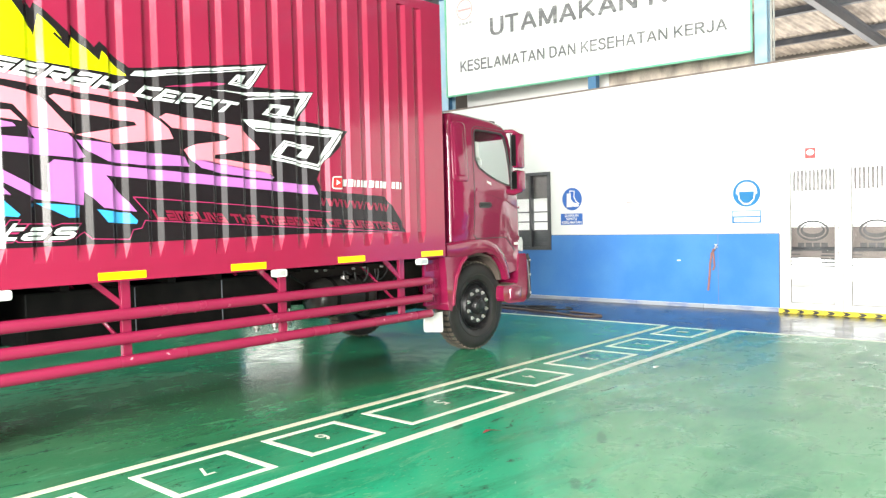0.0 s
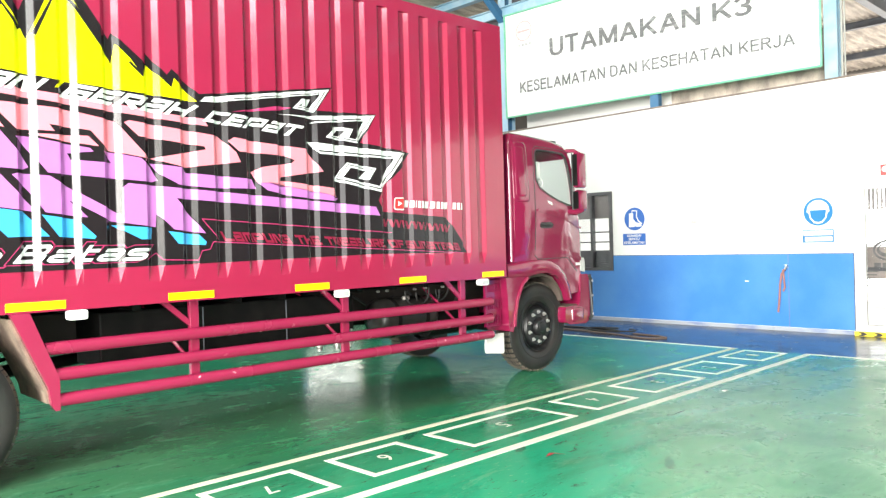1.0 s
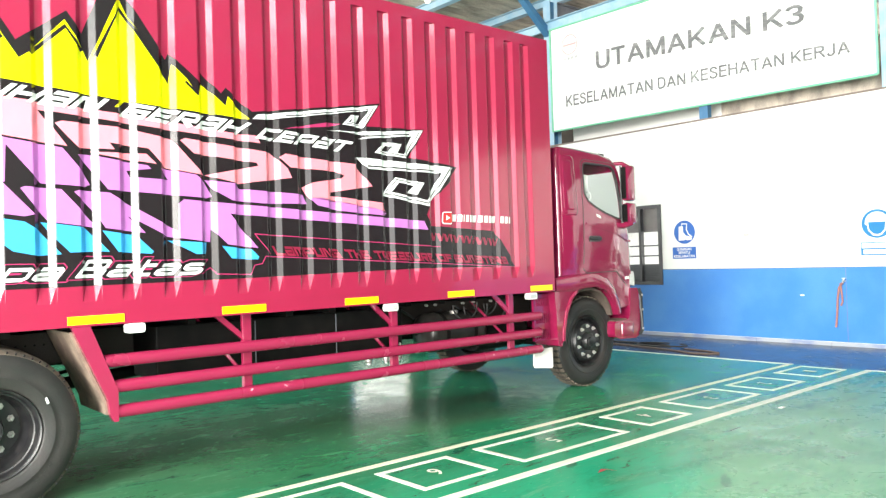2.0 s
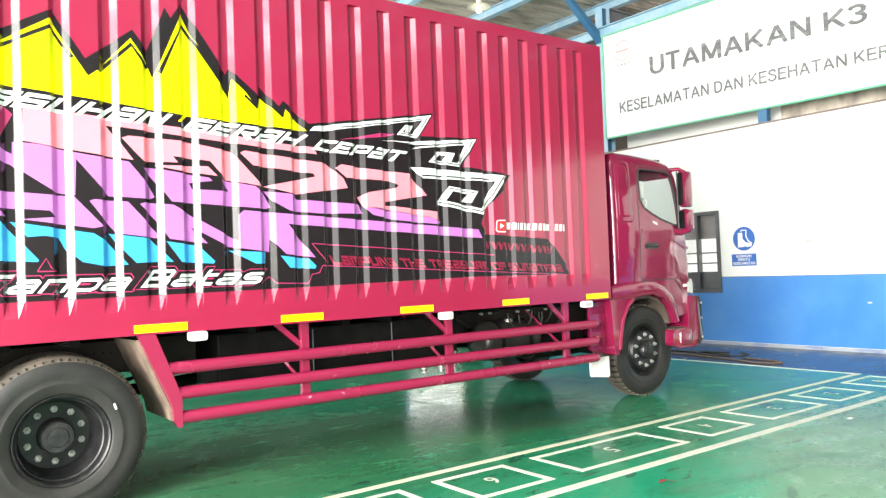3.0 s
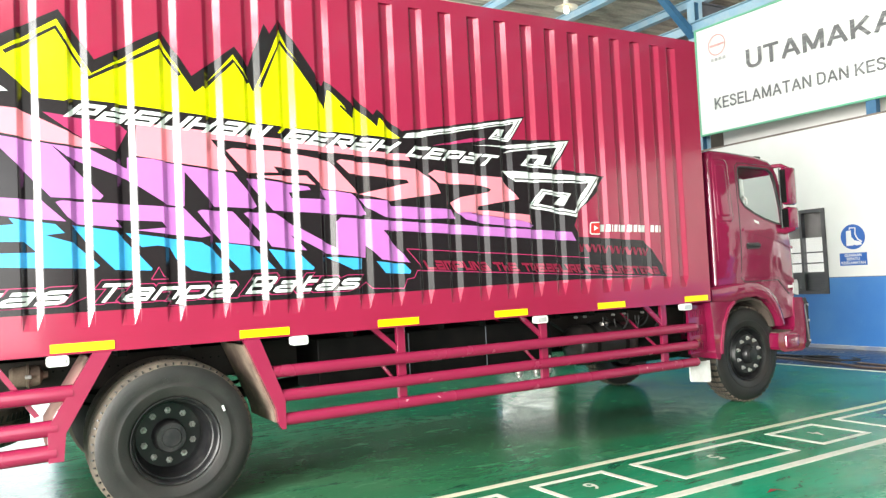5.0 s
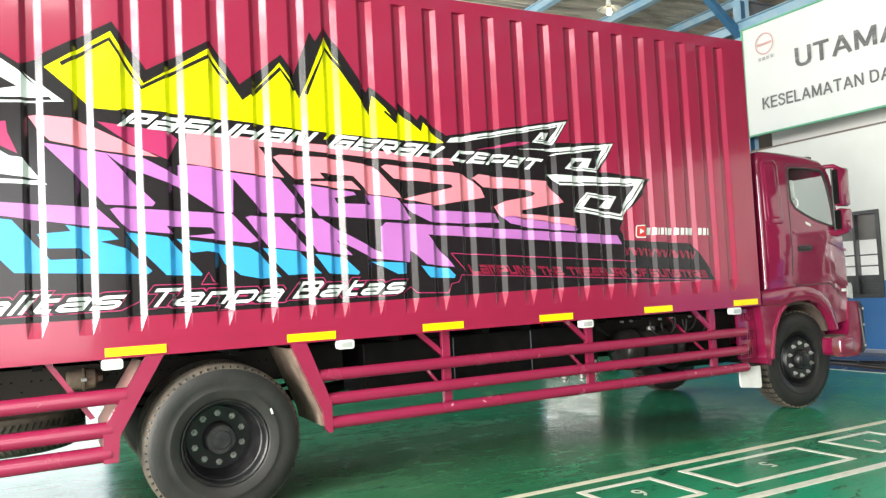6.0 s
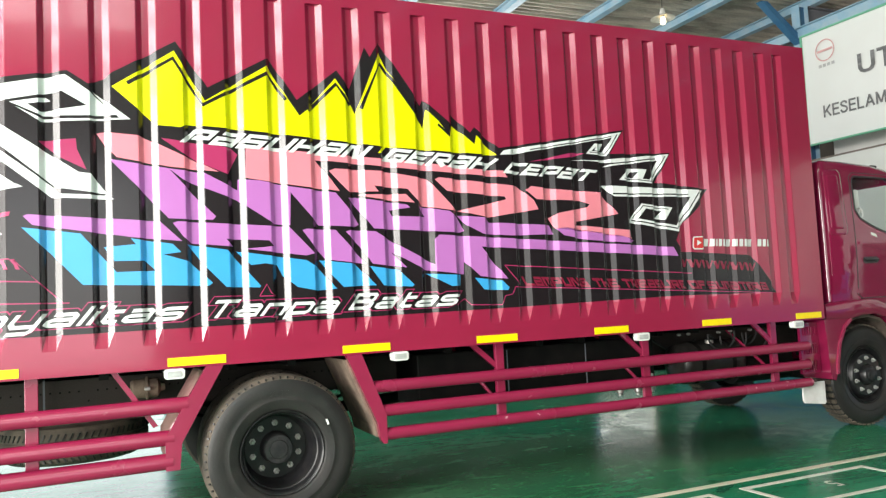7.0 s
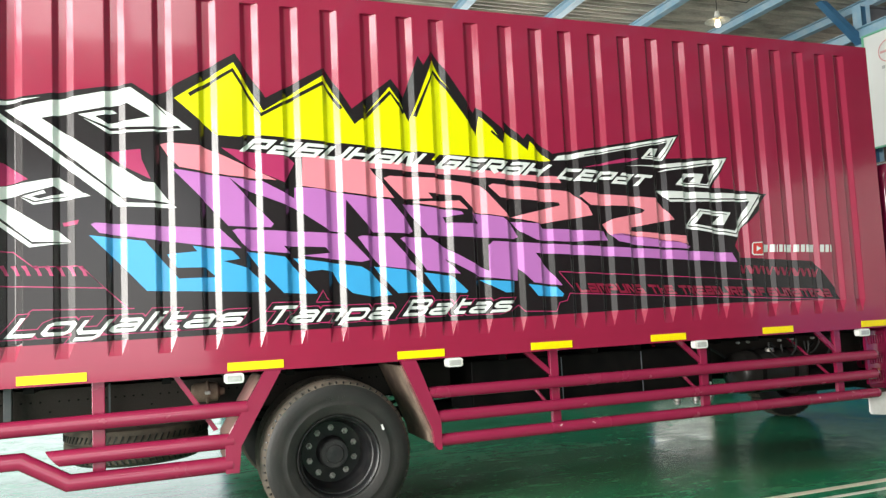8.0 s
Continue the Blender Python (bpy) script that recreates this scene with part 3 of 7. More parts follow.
for k in range(16):
    y0 = -1.60 - k * 0.2
    bm = bmesh.new()
    for a, b in ((0.004, 0.03), (0.056, 0.03)):
        verts = [bm.verts.new((WALL - 0.093, y, z)) for y, z in ((y0, a), (y0 - 0.075, a), (y0 - 0.125, b), (y0 - 0.05, b))]
        bm.faces.new(verts if a < b else verts[::-1])
    bmesh.ops.remove_doubles(bm, verts=bm.verts, dist=0.0005)
    part("chevron", bm, HAZARD_BLACK, step)

# office behind the partition, lit through its own rear window
bm = bmesh.new()
add_box(bm, WALL + 0.14, 10.2, WALL_END, WALL_END + 0.14, 0, 3.4)
add_box(bm, WALL + 0.14, 10.2, 4.2, 4.34, 0, 3.4)
add_box(bm, 10.06, 10.2, WALL_END + 0.14, -5.86, 0, 3.4)
add_box(bm, 10.06, 10.2, -5.86, 4.2, 0, 0.12)
add_box(bm, 10.06, 10.2, -5.86, 4.2, 2.6, 3.4)
setting("wall_office", bm, WALL_WHITE, "plain white office walls behind the partition", "wall")
setting("floor_office", box(WALL + 0.2, 12.0, WALL_END + 0.07, 4.2, -0.15, 0.0), WALL_WHITE, "pale office floor tiles", "floor")
setting("ceiling_office", box(WALL + 0.14, 10.2, WALL_END, 4.34, 3.4, 3.5), WALL_WHITE, "plain white office ceiling", "ceiling")
setting("backdrop", box(11.0, 11.02, -6.5, 5, 0, 3.3), glow_material("daylight_beyond", (1.0, 0.99, 0.96), 1.4), "bright daylight beyond the office window", "backdrop")

# outer walls of the hall
# unseen north wall: dark to dim floor reflections, high strip open for fill
bm = bmesh.new()
for x0, x1, z0, z1 in ((-18.2, 22, 4.0, 4.5), (-18.2, 22, 6.4, 7.2), (-18.2, -17.0, 4.5, 6.4), (3.0, 22, 4.5, 6.4)):
    add_box(bm, x0, x1, 9.0, 9.2, z0, z1)
for x0, x1, z1 in ((-18.2, -13.8, 4.0), (-5.2, 3.5, 4.0), (5.2, 22, 4.0)):
    add_box(bm, x0, x1, 9.0, 9.2, 0, z1)
add_box(bm, 3.5, 5.2, 9.0, 9.2, 0, 1.25)
add_box(bm, 3.5, 5.2, 9.0, 9.2, 1.75, 4.0)
setting("wall_north", bm, WALL_DARK, "unseen block wall with open gates, darkened to dim floor reflections", "wall")
bm = bmesh.new()
add_box(bm, -18.2, 22, -13.2, -13.0, 4.9, 7.2)
add_box(bm, -18.2, -14.5, -13.2, -13.0, 0, 4.9)
add_box(bm, -5.2, 22, -13.2, -13.0, 0, 4.9)
setting("wall_south", bm, WALL_GREY, "grey block wall with a wide open gate", "wall")
bm = bmesh.new()
add_box(bm, -18.2, -18.0, -13, 9, 6.62, 7.2)
add_box(bm, -18.2, -18.0, -13, -12.8, 0, 6.62)
add_box(bm, -18.2, -18.0, -3.8, 9, 0, 6.62)
setting("wall_west", bm, WALL_GREY, "grey end wall with the open entrance gate", "wall")
bm = bmesh.new()
for a in ((-13.2, -9.2, 0, 4.7), (5.2, 9.2, 0, 4.7), (-13.2, 9.2, 4.7, 7.2)):
    add_box(bm, 22, 22.2, *a)
setting("wall_end", bm, WALL_GREY, "far end wall beyond the partition", "wall")

# roof: corrugated sheet on purlins
bm = bmesh.new()
rows = []
n = 620
for i in range(n + 1):
    y = -13.4 + 22.8 * i / n
    z = ROOF + 0.20 + 0.018 * (1 if i % 4 in (1, 2) else -1)
    rows.append([bm.verts.new((x, y, z)) for x in (-18.4, -17.5, -13.5, -10.5, -5.5, 2, 12, 22.4)])
for one, two in zip(rows, rows[1:]):
    for a in range(7):
        # gaps left for the added roof lamps
        if not (a in (2, 3) and -10.3 < one[0].co.y < -6.9 or a in (1, 2) and -6.6 < one[0].co.y < -0.4):
            bm.faces.new((one[a], one[a + 1], two[a + 1], two[a]))
setting("ceiling", bm, ROOF_SHEET, "weathered brown corrugated roof sheets", "ceiling")
# opaque sheets above the added lamps keep the sun out of the gaps
setting("ceiling_lamp_cover", box(-17.6, -10.4, -6.7, -0.3, ROOF + 0.235, ROOF + 0.24), WHITE_PLASTIC, "opaque white cover over the added roof lamp near the entrance", "rooflight")
setting("ceiling_lamp_cover", box(-13.6, -5.4, -10.4, -6.72, ROOF + 0.235, ROOF + 0.24), WHITE_PLASTIC, "opaque white cover over the added roof lamp", "rooflight")
purlin_at = [2.55 + 1.86 * k for k in range(-11, 11)]
for k, x in enumerate(purlin_at):
    if x > 7 and k % 2:
        continue
    bm = bmesh.new()
    add_box(bm, x - 0.075, x + 0.075, -13, 9, ROOF + 0.155, ROOF + 0.175)
    add_box(bm, x - 0.012, x + 0.012, -13, 9, ROOF + 0.015, ROOF + 0.155)
    add_box(bm, x - 0.075, x + 0.075, -13, 9, ROOF, ROOF + 0.015)
    # beyond the partition the backlit shade is put into the purlin colour
    tagged(mesh_object("roof_purlin", bm, STEEL_BLUE if x < 7 else STEEL_GREY), "light blue painted steel roof purlin" if x < 7 else "steel roof purlin painted grey for its backlit shade", "purlin", "roof purlins", "structure")


def i_beam_x(x0, x1, y, z0, z1, half):
    bm = bmesh.new()
    add_box(bm, x0, x1, y - half, y + half, z0, z0 + 0.02)
    add_box(bm, x0, x1, y - half, y + half, z1 - 0.02, z1)
    add_box(bm, x0, x1, y - 0.008, y + 0.008, z0 + 0.02, z1 - 0.02)
    return bm


for y, yr in ((5.06, 5.06), (-1.25, 0.1), (-7.55, -7.55)):
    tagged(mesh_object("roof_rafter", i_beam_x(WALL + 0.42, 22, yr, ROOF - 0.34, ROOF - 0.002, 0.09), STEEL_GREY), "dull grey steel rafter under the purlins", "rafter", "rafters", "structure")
    post = thing("steel_column", (6.06, y, 0), "blue painted steel column above the partition wall", "column", "steel columns", "structure")
    bm = bmesh.new()
    add_box(bm, WALL + 0.16, WALL + 0.175, y - 0.09, y + 0.09, 0, ROOF - 0.002)
    add_box(bm, WALL + 0.385, WALL + 0.40, y - 0.09, y + 0.09, 0, ROOF - 0.002)
    part("flange", bm, STEEL_BLUE, post)
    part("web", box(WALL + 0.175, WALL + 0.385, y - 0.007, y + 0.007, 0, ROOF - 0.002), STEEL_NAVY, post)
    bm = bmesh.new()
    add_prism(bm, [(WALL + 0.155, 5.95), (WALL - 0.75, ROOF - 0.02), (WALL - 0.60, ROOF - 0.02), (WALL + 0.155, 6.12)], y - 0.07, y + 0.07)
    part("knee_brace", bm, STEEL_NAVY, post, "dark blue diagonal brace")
bm = bmesh.new()
add_box(bm, WALL + 0.10, WALL + 0.155, -13, 9, 6.05, 6.22)
add_box(bm, WALL + 0.02, WALL + 0.10, -13, 9, 6.205, 6.22)
setting("tie_beam", bm, STEEL_BLUE, "light blue steel beam along the top of the banner", "beam")

# boarding behind the gap under the banner, and conduits beside the column
setting("loft_board", box(6.45, 6.48, 1.6, 4.9, 3.52, 4.6), WALL_WHITE, "white boarding above the office", "board")
setting("loft_sheet", box(6.45, 6.48, -1.1, 1.6, 3.52, 4.6), ROOF_SHEET, "weathered tan sheet above the office", "board")
for y, r in ((-1.40, 0.016), (-1.44, 0.012)):
    setting("conduit", tube([(WALL + 0.17, y, 3.5), (WALL + 0.17, y, 5.2), (WALL + 0.165, y - 0.01, ROOF)], r, 10), CONCRETE, "pale conduit pipe beside the column", "pipe", True)

# painted floor lines
def floor_line(name, x0, x1, y0, y1, mat, label, z=0.003):
    return tagged(mesh_object(name, box(x0, x1, y0, y1, 0.0, z), mat), label, "floor line", "floor lines", "structure")


floor_line("floor_line", -9.0, 3.56, -0.80, -0.735, LINE_YELLOW, "long cream painted lane line on the green floor")
floor_line("floor_line", -9.0, 3.62, -1.735, -1.655, LINE_WHITE, "long white painted lane line on the green floor")
floor_line("floor_line", 3.56, 3.62, -0.80, 8.9, LINE_WHITE, "white painted line along the blue walkway")
floor_line("floor_line", 3.57, 3.63, -12.9, -1.735, LINE_WHITE, "white painted line along the blue walkway")


def numbered_box(digit, x0, x1):
    """A painted rectangle of the walking-lane with its number."""
    root = thing("lane_box", ((x0 + x1) / 2, -1.2, 0), "white painted numbered rectangle on the green floor", "floor marking", "numbered lane boxes", "structure")
    bm, e, y0, y1 = bmesh.new(), 0.045, -1.475, -0.93
    for a in ((x0, x1, y0, y0 + e), (x0, x1, y1 - e, y1), (x0, x0 + e, y0 + e, y1 - e), (x1 - e, x1, y0 + e, y1 - e)):
        add_box(bm, *a, 0, 0.003)
    part("outline", bm, LINE_WHITE, root)
    bm = letters(digit, 0.01)
    mid = (x0 + x1) / 2
    for v in bm.verts:
        v.co = (mid + 0.04 - v.co.x * 0.08, -1.125 - v.co.y * 0.145, 0.003)
    part("number", bm, LINE_WHITE, root)


for digit, x0, x1 in (("8", -4.85, -4.20), ("7", -3.90, -3.23), ("6", -2.97, -2.32), ("5", -2.05, -0.80), ("4", -0.50, 0.14), ("3", 0.44, 1.42), ("2", 1.68, 2.42), ("1", 2.80, 3.52)):
    numbered_box(digit, x0, x1)

# ---- the truck ----
truck = thing("box_truck", (-3.4, 1.2, 0), "glossy magenta box truck with a bright graphic wrap", "truck")
SIDE, FAR = 0.0, 2.44            # outer faces of the cargo box
REAR, FRONT = -8.4, 0.04
LOW, HIGH = 1.25, 3.60           # corrugated field
GROOVES = [-8.12, -7.84, -7.55, -7.265, -6.98, -6.69, -6.39, -6.10, -5.82, -5.54, -5.27, -4.99, -4.70, -4.43, -4.18, -3.90, -3.62, -3.36, -3.10, -2.83,
           -2.555, -2.285, -2.015, -1.753, -1.493, -1.24, -0.99, -0.733, -0.476, -0.25]
DEEP = 0.028
SHAPE = [(-0.127, 0.0), (-0.121, 0.06), (-0.093, 0.94), (-0.087, 1.0), (-0.047, 1.0), (-0.042, 0.95), (-0.004, 0.05), (0.002, 0.0)]
FOLDS = [(g + dx, d) for g in GROOVES for dx, d in SHAPE]


def sink(x, z):
    """How far the panel lies back at that place."""
    for (xa, da), (xb, db) in zip(FOLDS, FOLDS[1:]):
        if xa <= x <= xb:
            d = da + (db - da) * (x - xa) / (xb - xa)
            break
    else:
        d = 0.0
    return DEEP * d * min(1.0, max(0.0, (z - LOW) / 0.11)) * (1.0 if z < HIGH - 0.003 else 0.0)


def corrugated(name, face, way):
    bm = bmesh.new()
    xs = [REAR] + [x for x, _ in FOLDS] + [FRONT]
    zs = [LOW, LOW + 0.11, HIGH - 0.004, HIGH]
    grid = [[bm.verts.new((x, face + way * sink(x, z), z)) for z in zs] for x in xs]
    for a, b in zip(grid, grid[1:]):
        for k in range(3):
            bm.faces.new((a[k], a[k + 1], b[k + 1], b[k]))
    return part(name, bm, PAINT, truck, "corrugated magenta steel side panel")


side_panel = corrugated("side_panel", SIDE, 1)
corrugated("side_panel", FAR, -1)
bm = bmesh.new()
add_box(bm, REAR, FRONT, SIDE, SIDE + 0.07, 1.095, LOW)
bottom_rail = part("bottom_rail", bm, PAINT, truck, "flat magenta lower box rail")
part("bottom_rail", box(REAR, FRONT, FAR - 0.07, FAR, 1.095, LOW), PAINT, truck)
part("top_rail", box(REAR, FRONT, SIDE, SIDE + 0.07, HIGH, 3.70), PAINT, truck)
part("top_rail", box(REAR, FRONT, FAR - 0.07, FAR, HIGH, 3.70), PAINT, truck)
bm = bmesh.new()
add_box(bm, FRONT - 0.07, FRONT - 0.002, SIDE + 0.07, FAR - 0.07, 1.10, 3.69)
add_box(bm, REAR, REAR + 0.06, SIDE + 0.07, FAR - 0.07, 1.10, 3.69)
add_box(bm, REAR, FRONT, SIDE + 0.07, FAR - 0.07, 3.66, 3.692)
part("box_shell", bm, PAINT, truck, "magenta box roof and end walls")
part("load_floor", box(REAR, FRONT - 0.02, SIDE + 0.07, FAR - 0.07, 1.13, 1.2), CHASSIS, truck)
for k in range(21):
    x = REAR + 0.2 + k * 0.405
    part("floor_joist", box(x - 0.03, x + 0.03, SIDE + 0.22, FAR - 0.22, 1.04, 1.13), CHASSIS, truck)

part("rail_seam", box(REAR, FRONT, SIDE - 0.003, SIDE + 0.001, 1.186, 1.194), PAINT, bottom_rail, "thin welded seam along the rail")

# reflective strips and marker lamps along the rail
for x, long in ((-7.018, 0.384), (-5.80, 0.362), (-4.648, 0.352), (-3.608, 0.35), (-2.55, 0.335), (-1.436, 0.33), (-0.33, 0.326)):
    part("reflective_strip", box(x, x + long, SIDE - 0.004, SIDE - 0.001, 1.108, 1.162, bevel=0.001), REFLECTIVE, bottom_rail, "yellow reflective strip")
for x in (-7.3, -5.76, -4.225, -2.075, -0.31):
    lamp = part("marker_lamp", prism(rounded(x - 0.062, x + 0.062, 1.028, 1.092, 0.018), SIDE - 0.012, SIDE + 0.045), WHITE_PLASTIC, truck, "white side marker lamp", smooth=True)
    part("lens", prism(rounded(x - 0.044, x + 0.044, 1.040, 1.078, 0.008), SIDE - 0.018, SIDE - 0.010), LENS, lamp)


# ---- wheels ----
def wheel(x, y, z, way, front):
    """way: +1 where the outer face looks to -y."""
    def flip(profile):
        return [(o * way, r) for o, r in profile]
    hub_at = (x, y, z)
    grow, wider, deep = (1.0, 1.0, 0.0) if front else (1.10, 1.14, 0.11)
    tyre_p = [(0.045, 0.272), (0.018, 0.285), (0.008, 0.300), (0.004, 0.330), (-0.003, 0.345), (-0.003, 0.352), (0.0, 0.358), (-0.004, 0.385), (-0.005, 0.415), (-0.001, 0.440), (0.006, 0.457), (0.014, 0.470), (0.040, 0.491),
              (0.060, 0.496), (0.078, 0.497), (0.080, 0.486), (0.090, 0.486), (0.092, 0.498), (0.118, 0.5), (0.120, 0.486), (0.132, 0.486), (0.134, 0.5), (0.160, 0.498), (0.162, 0.486), (0.172, 0.486), (0.174, 0.497),
              (0.205, 0.494), (0.225, 0.480), (0.245, 0.44), (0.252, 0.36), (0.235, 0.29), (0.205, 0.272)]
    tyre_p = [(o * (wider if o > 0.05 else 1), 0.272 + (r - 0.272) * grow) for o, r in tyre_p]

    def settled(bm):
        """The tyre flattened where it carries its load."""
        for v in bm.verts:
            v.co.z = max(v.co.z, 0.001)
        return bm

    root = part("wheel", lathe(hub_at, flip([(0.045, 0.268), (0.045, 0.272), (0.205, 0.272), (0.205, 0.268), (0.045, 0.268)]), 48), RIM_BLACK, truck, "black steel wheel with a dusty tyre", True)
    part("tyre", settled(lathe(hub_at, flip(tyre_p[:12]), 72)), RUBBER, root, "black truck tyre sidewall", True)
    part("inner_sidewall", settled(lathe(hub_at, flip(tyre_p[27:]), 48)), RUBBER, root, "", True)
    part("tread", settled(lathe(hub_at, flip(tyre_p[11:28]), 72)), RUBBER if front else TREAD_DUST, root, "dusty brown tread", True)
    bm = bmesh.new()
    count = 46 if front else 64
    for k in range(count):
        a = k * math.tau / count
        rot = Matrix.Translation(hub_at) @ Matrix.Rotation(-a, 4, "Y")
        for o, r, long in [(0.050, 0.4890, 0.03) if front else (0.026, 0.4780, 0.022), (0.069, 0.4915, 0.02), (0.106, 0.494, 0.02), (0.147, 0.494, 0.02), (0.190, 0.491, 0.03)][:5 if front else 1]:
            lug = bmesh.ops.create_cube(bm, size=1.0)["verts"]
            bmesh.ops.scale(bm, verts=lug, vec=(0.040 if front else 0.010, long * (1.4 if front else 1), 0.018 if front else 0.0135))
            if o < 0.05:
                bmesh.ops.rotate(bm, verts=lug, matrix=Matrix.Rotation(radians(-38) * way, 3, "X"))
            bmesh.ops.translate(bm, verts=lug, vec=(0, o * way * (wider if o > 0.05 else 1), 0.272 + (r - 0.272) * grow))
            bmesh.ops.transform(bm, verts=lug, matrix=rot)
    tagged(part("tread_relief", settled(bm), TREAD_DUST if front else RIM_BLACK, root), kind="stuff")
    if front:
        disc_p = [(0.042, 0.272), (0.016, 0.276), (0.010, 0.270), (0.016, 0.262), (0.050, 0.252), (0.072, 0.242), (0.055, 0.226), (0.024, 0.212), (0.010, 0.202), (0.010, 0.105), (0.03, 0.1), (0.03, 0.0)]
        hub_p = [(0.03, 0.098), (-0.022, 0.090), (-0.040, 0.078), (-0.044, 0.060), (-0.058, 0.056), (-0.062, 0.045), (-0.062, 0.0)]
        nut_r, base, tip, nut_w = 0.166, 0.010, -0.024, 0.017
    else:
        disc_p = [(0.042, 0.272), (0.016, 0.284), (0.008, 0.280), (0.012, 0.272), (0.030, 0.262), (0.075, 0.256), (0.080, 0.248), (0.150, 0.244), (0.185, 0.236), (0.200, 0.226), (0.166 + deep, 0.212), (0.166 + deep, 0.105), (0.17 + deep, 0.1), (0.17 + deep, 0.0)]
        hub_p = [(0.17 + deep, 0.112), (0.195, 0.106), (0.165, 0.100), (0.158, 0.094), (0.156, 0.064), (0.148, 0.060), (0.144, 0.030), (0.144, 0.0)]
        nut_r, base, tip, nut_w = 0.168, 0.166 + deep, 0.122 + deep, 0.017
    part("rim", lathe(hub_at, flip(disc_p), 56), RIM_BLACK, root, "black painted steel rim", True)
    part("hub", lathe(hub_at, flip(hub_p), 32), HUB_GREY if not front else RIM_BLACK, root, "", True)
    for k in range(10):
        a = (k + 0.5) * math.tau / 10
        p = (x + nut_r * math.cos(a), y, z + nut_r * math.sin(a))
        bm = lathe(p, flip([(base, nut_w + 0.006), (base - 0.006, nut_w + 0.006), (base - 0.006, nut_w), ((base + tip) / 2 - 0.004, nut_w - 0.002), ((base + tip) / 2 - 0.004, 0.010), (tip, 0.009), (tip, 0.0)]), 6)
        part("wheel_nut", bm, STEEL if front else NUT_STEEL, root, "steel wheel nut")
    for k in range(8):
        a = k * math.tau / 8
        off = hub_p[3][0] if not front else hub_p[2][0]
        rr = 0.074 if not front else 0.066
        part("hub_bolt", lathe((x + rr * math.cos(a), y, z + rr * math.sin(a)), flip([(off + 0.012, 0.008), (off - 0.006, 0.008), (off - 0.006, 0.0)]), 6), HUB_GREY if not front else RIM_BLACK, root)
    return root


near_rear = wheel(-5.078, 0.03, 0.474, 1, False)
part("weight_tag", prism([(-4.782, 0.665), (-4.770, 0.67), (-4.757, 0.633), (-4.769, 0.628)], 0.022, 0.034), WHITE_PLASTIC, near_rear, "small white tag on the tyre")
for k, a in enumerate((84, 88, 95, 99, -52, -47, -42, -36)):
    rot = Matrix.Translation((-5.078, 0.027, 0.474)) @ Matrix.Rotation(radians(-a), 4, "Y")
    bm = box(0.385, 0.415, -0.003, 0.002, -0.010, 0.010)
    bmesh.ops.transform(bm, verts=bm.verts, matrix=rot)
    part("sidewall_mark", bm, RUBBER, near_rear)
wheel(-5.068, 0.33, 0.48, 1, False)
wheel(-5.068, 2.41, 0.48, -1, False)
wheel(-5.068, 2.11, 0.48, -1, False)
wheel(0.755, 0.16, 0.50, 1, True)
wheel(0.755, 2.28, 0.50, -1, True)

# ---- chassis ----
for y in (0.80, 1.58):
    bm = bmesh.new()
    add_box(bm, -8.2, 1.2, y, y + 0.012, 0.78, 1.03)
    for z in (0.78, 1.018):
        add_box(bm, -8.2, 1.2, y - (0.07 if y > 1 else 0), y + (0.082 if y < 1 else 0.012), z, z + 0.012)
    rail = part("frame_rail", bm, DUSTY_BLACK, truck, "black steel chassis rail")
    if y < 1:
        bolt = lathe((0, 0, 0), [(0, 0.008), (-0.007, 0.008), (-0.007, 0.0)], 6)
        first = part("rivet", bolt, CHASSIS, rail)
        first.location = (-7.9, y, 0.93)
        for k in range(1, 60):
            again = new("rivet", first.data)
            again.parent = rail
            again.location = (-7.9 + k * 0.06, y, 0.935 - 0.07 * (k % 11 == 5))
for x in (-7.6, -6.4, -4.2, -3.0, -1.8, -0.6):
    part("cross_member", box(x - 0.06, x + 0.06, 0.88, 1.58, 0.82, 0.98), CHASSIS, truck)
part("rear_axle", tube([(-5.075, 0.3, 0.5), (-5.075, 2.14, 0.5)], 0.09), CHASSIS, truck, smooth=True)
part("differential", lathe((-5.075, 1.2, 0.5), [(-0.16, 0.05), (-0.12, 0.16), (0, 0.21), (0.12, 0.16), (0.16, 0.05)], 24), CHASSIS, truck, smooth=True)
part("drive_shaft", tube([(-4.9, 1.2, 0.55), (-2.4, 1.2, 0.72), (-0.4, 1.2, 0.8)], 0.05), CHASSIS, truck, smooth=True)
part("front_axle", box(0.66, 0.78, 0.35, 2.1, 0.42, 0.54, bevel=0.02), CHASSIS, truck)
for x0, x1, zc in ((-5.9, -4.3, 0.66), (0.05, 1.35, 0.62)):
    for y in (0.70, 1.64):
        bm = bmesh.new()
        for k in range(6):
            half = (x1 - x0) / 2 * (1 - 0.13 * k)
            mid = (x0 + x1) / 2
            pts = [(mid + half * s, y + 0.04, zc - 0.018 * k + 0.10 * s * s) for s in (-1, -0.5, 0, 0.5, 1)]
            for a, b in zip(pts, pts[1:]):
                add_prism(bm, [(a[0], a[2]), (b[0], b[2]), (b[0], b[2] + 0.014), (a[0], a[2] + 0.014)], y, y + 0.08)
        part("leaf_spring", bm, CHASSIS, truck)
def barrel(x0, x1, y, z, r):
    """A lying cylinder with domed ends."""
    dome = [(0.0, 0.0), (0.004, 0.45), (0.02, 0.75), (0.05, 0.93), (0.09, 1.0)]
    return lathe((0, y, z), [(x0 + o, r * q) for o, q in dome] + [(x1 - o, r * q) for o, q in dome[::-1]], 36, "x")


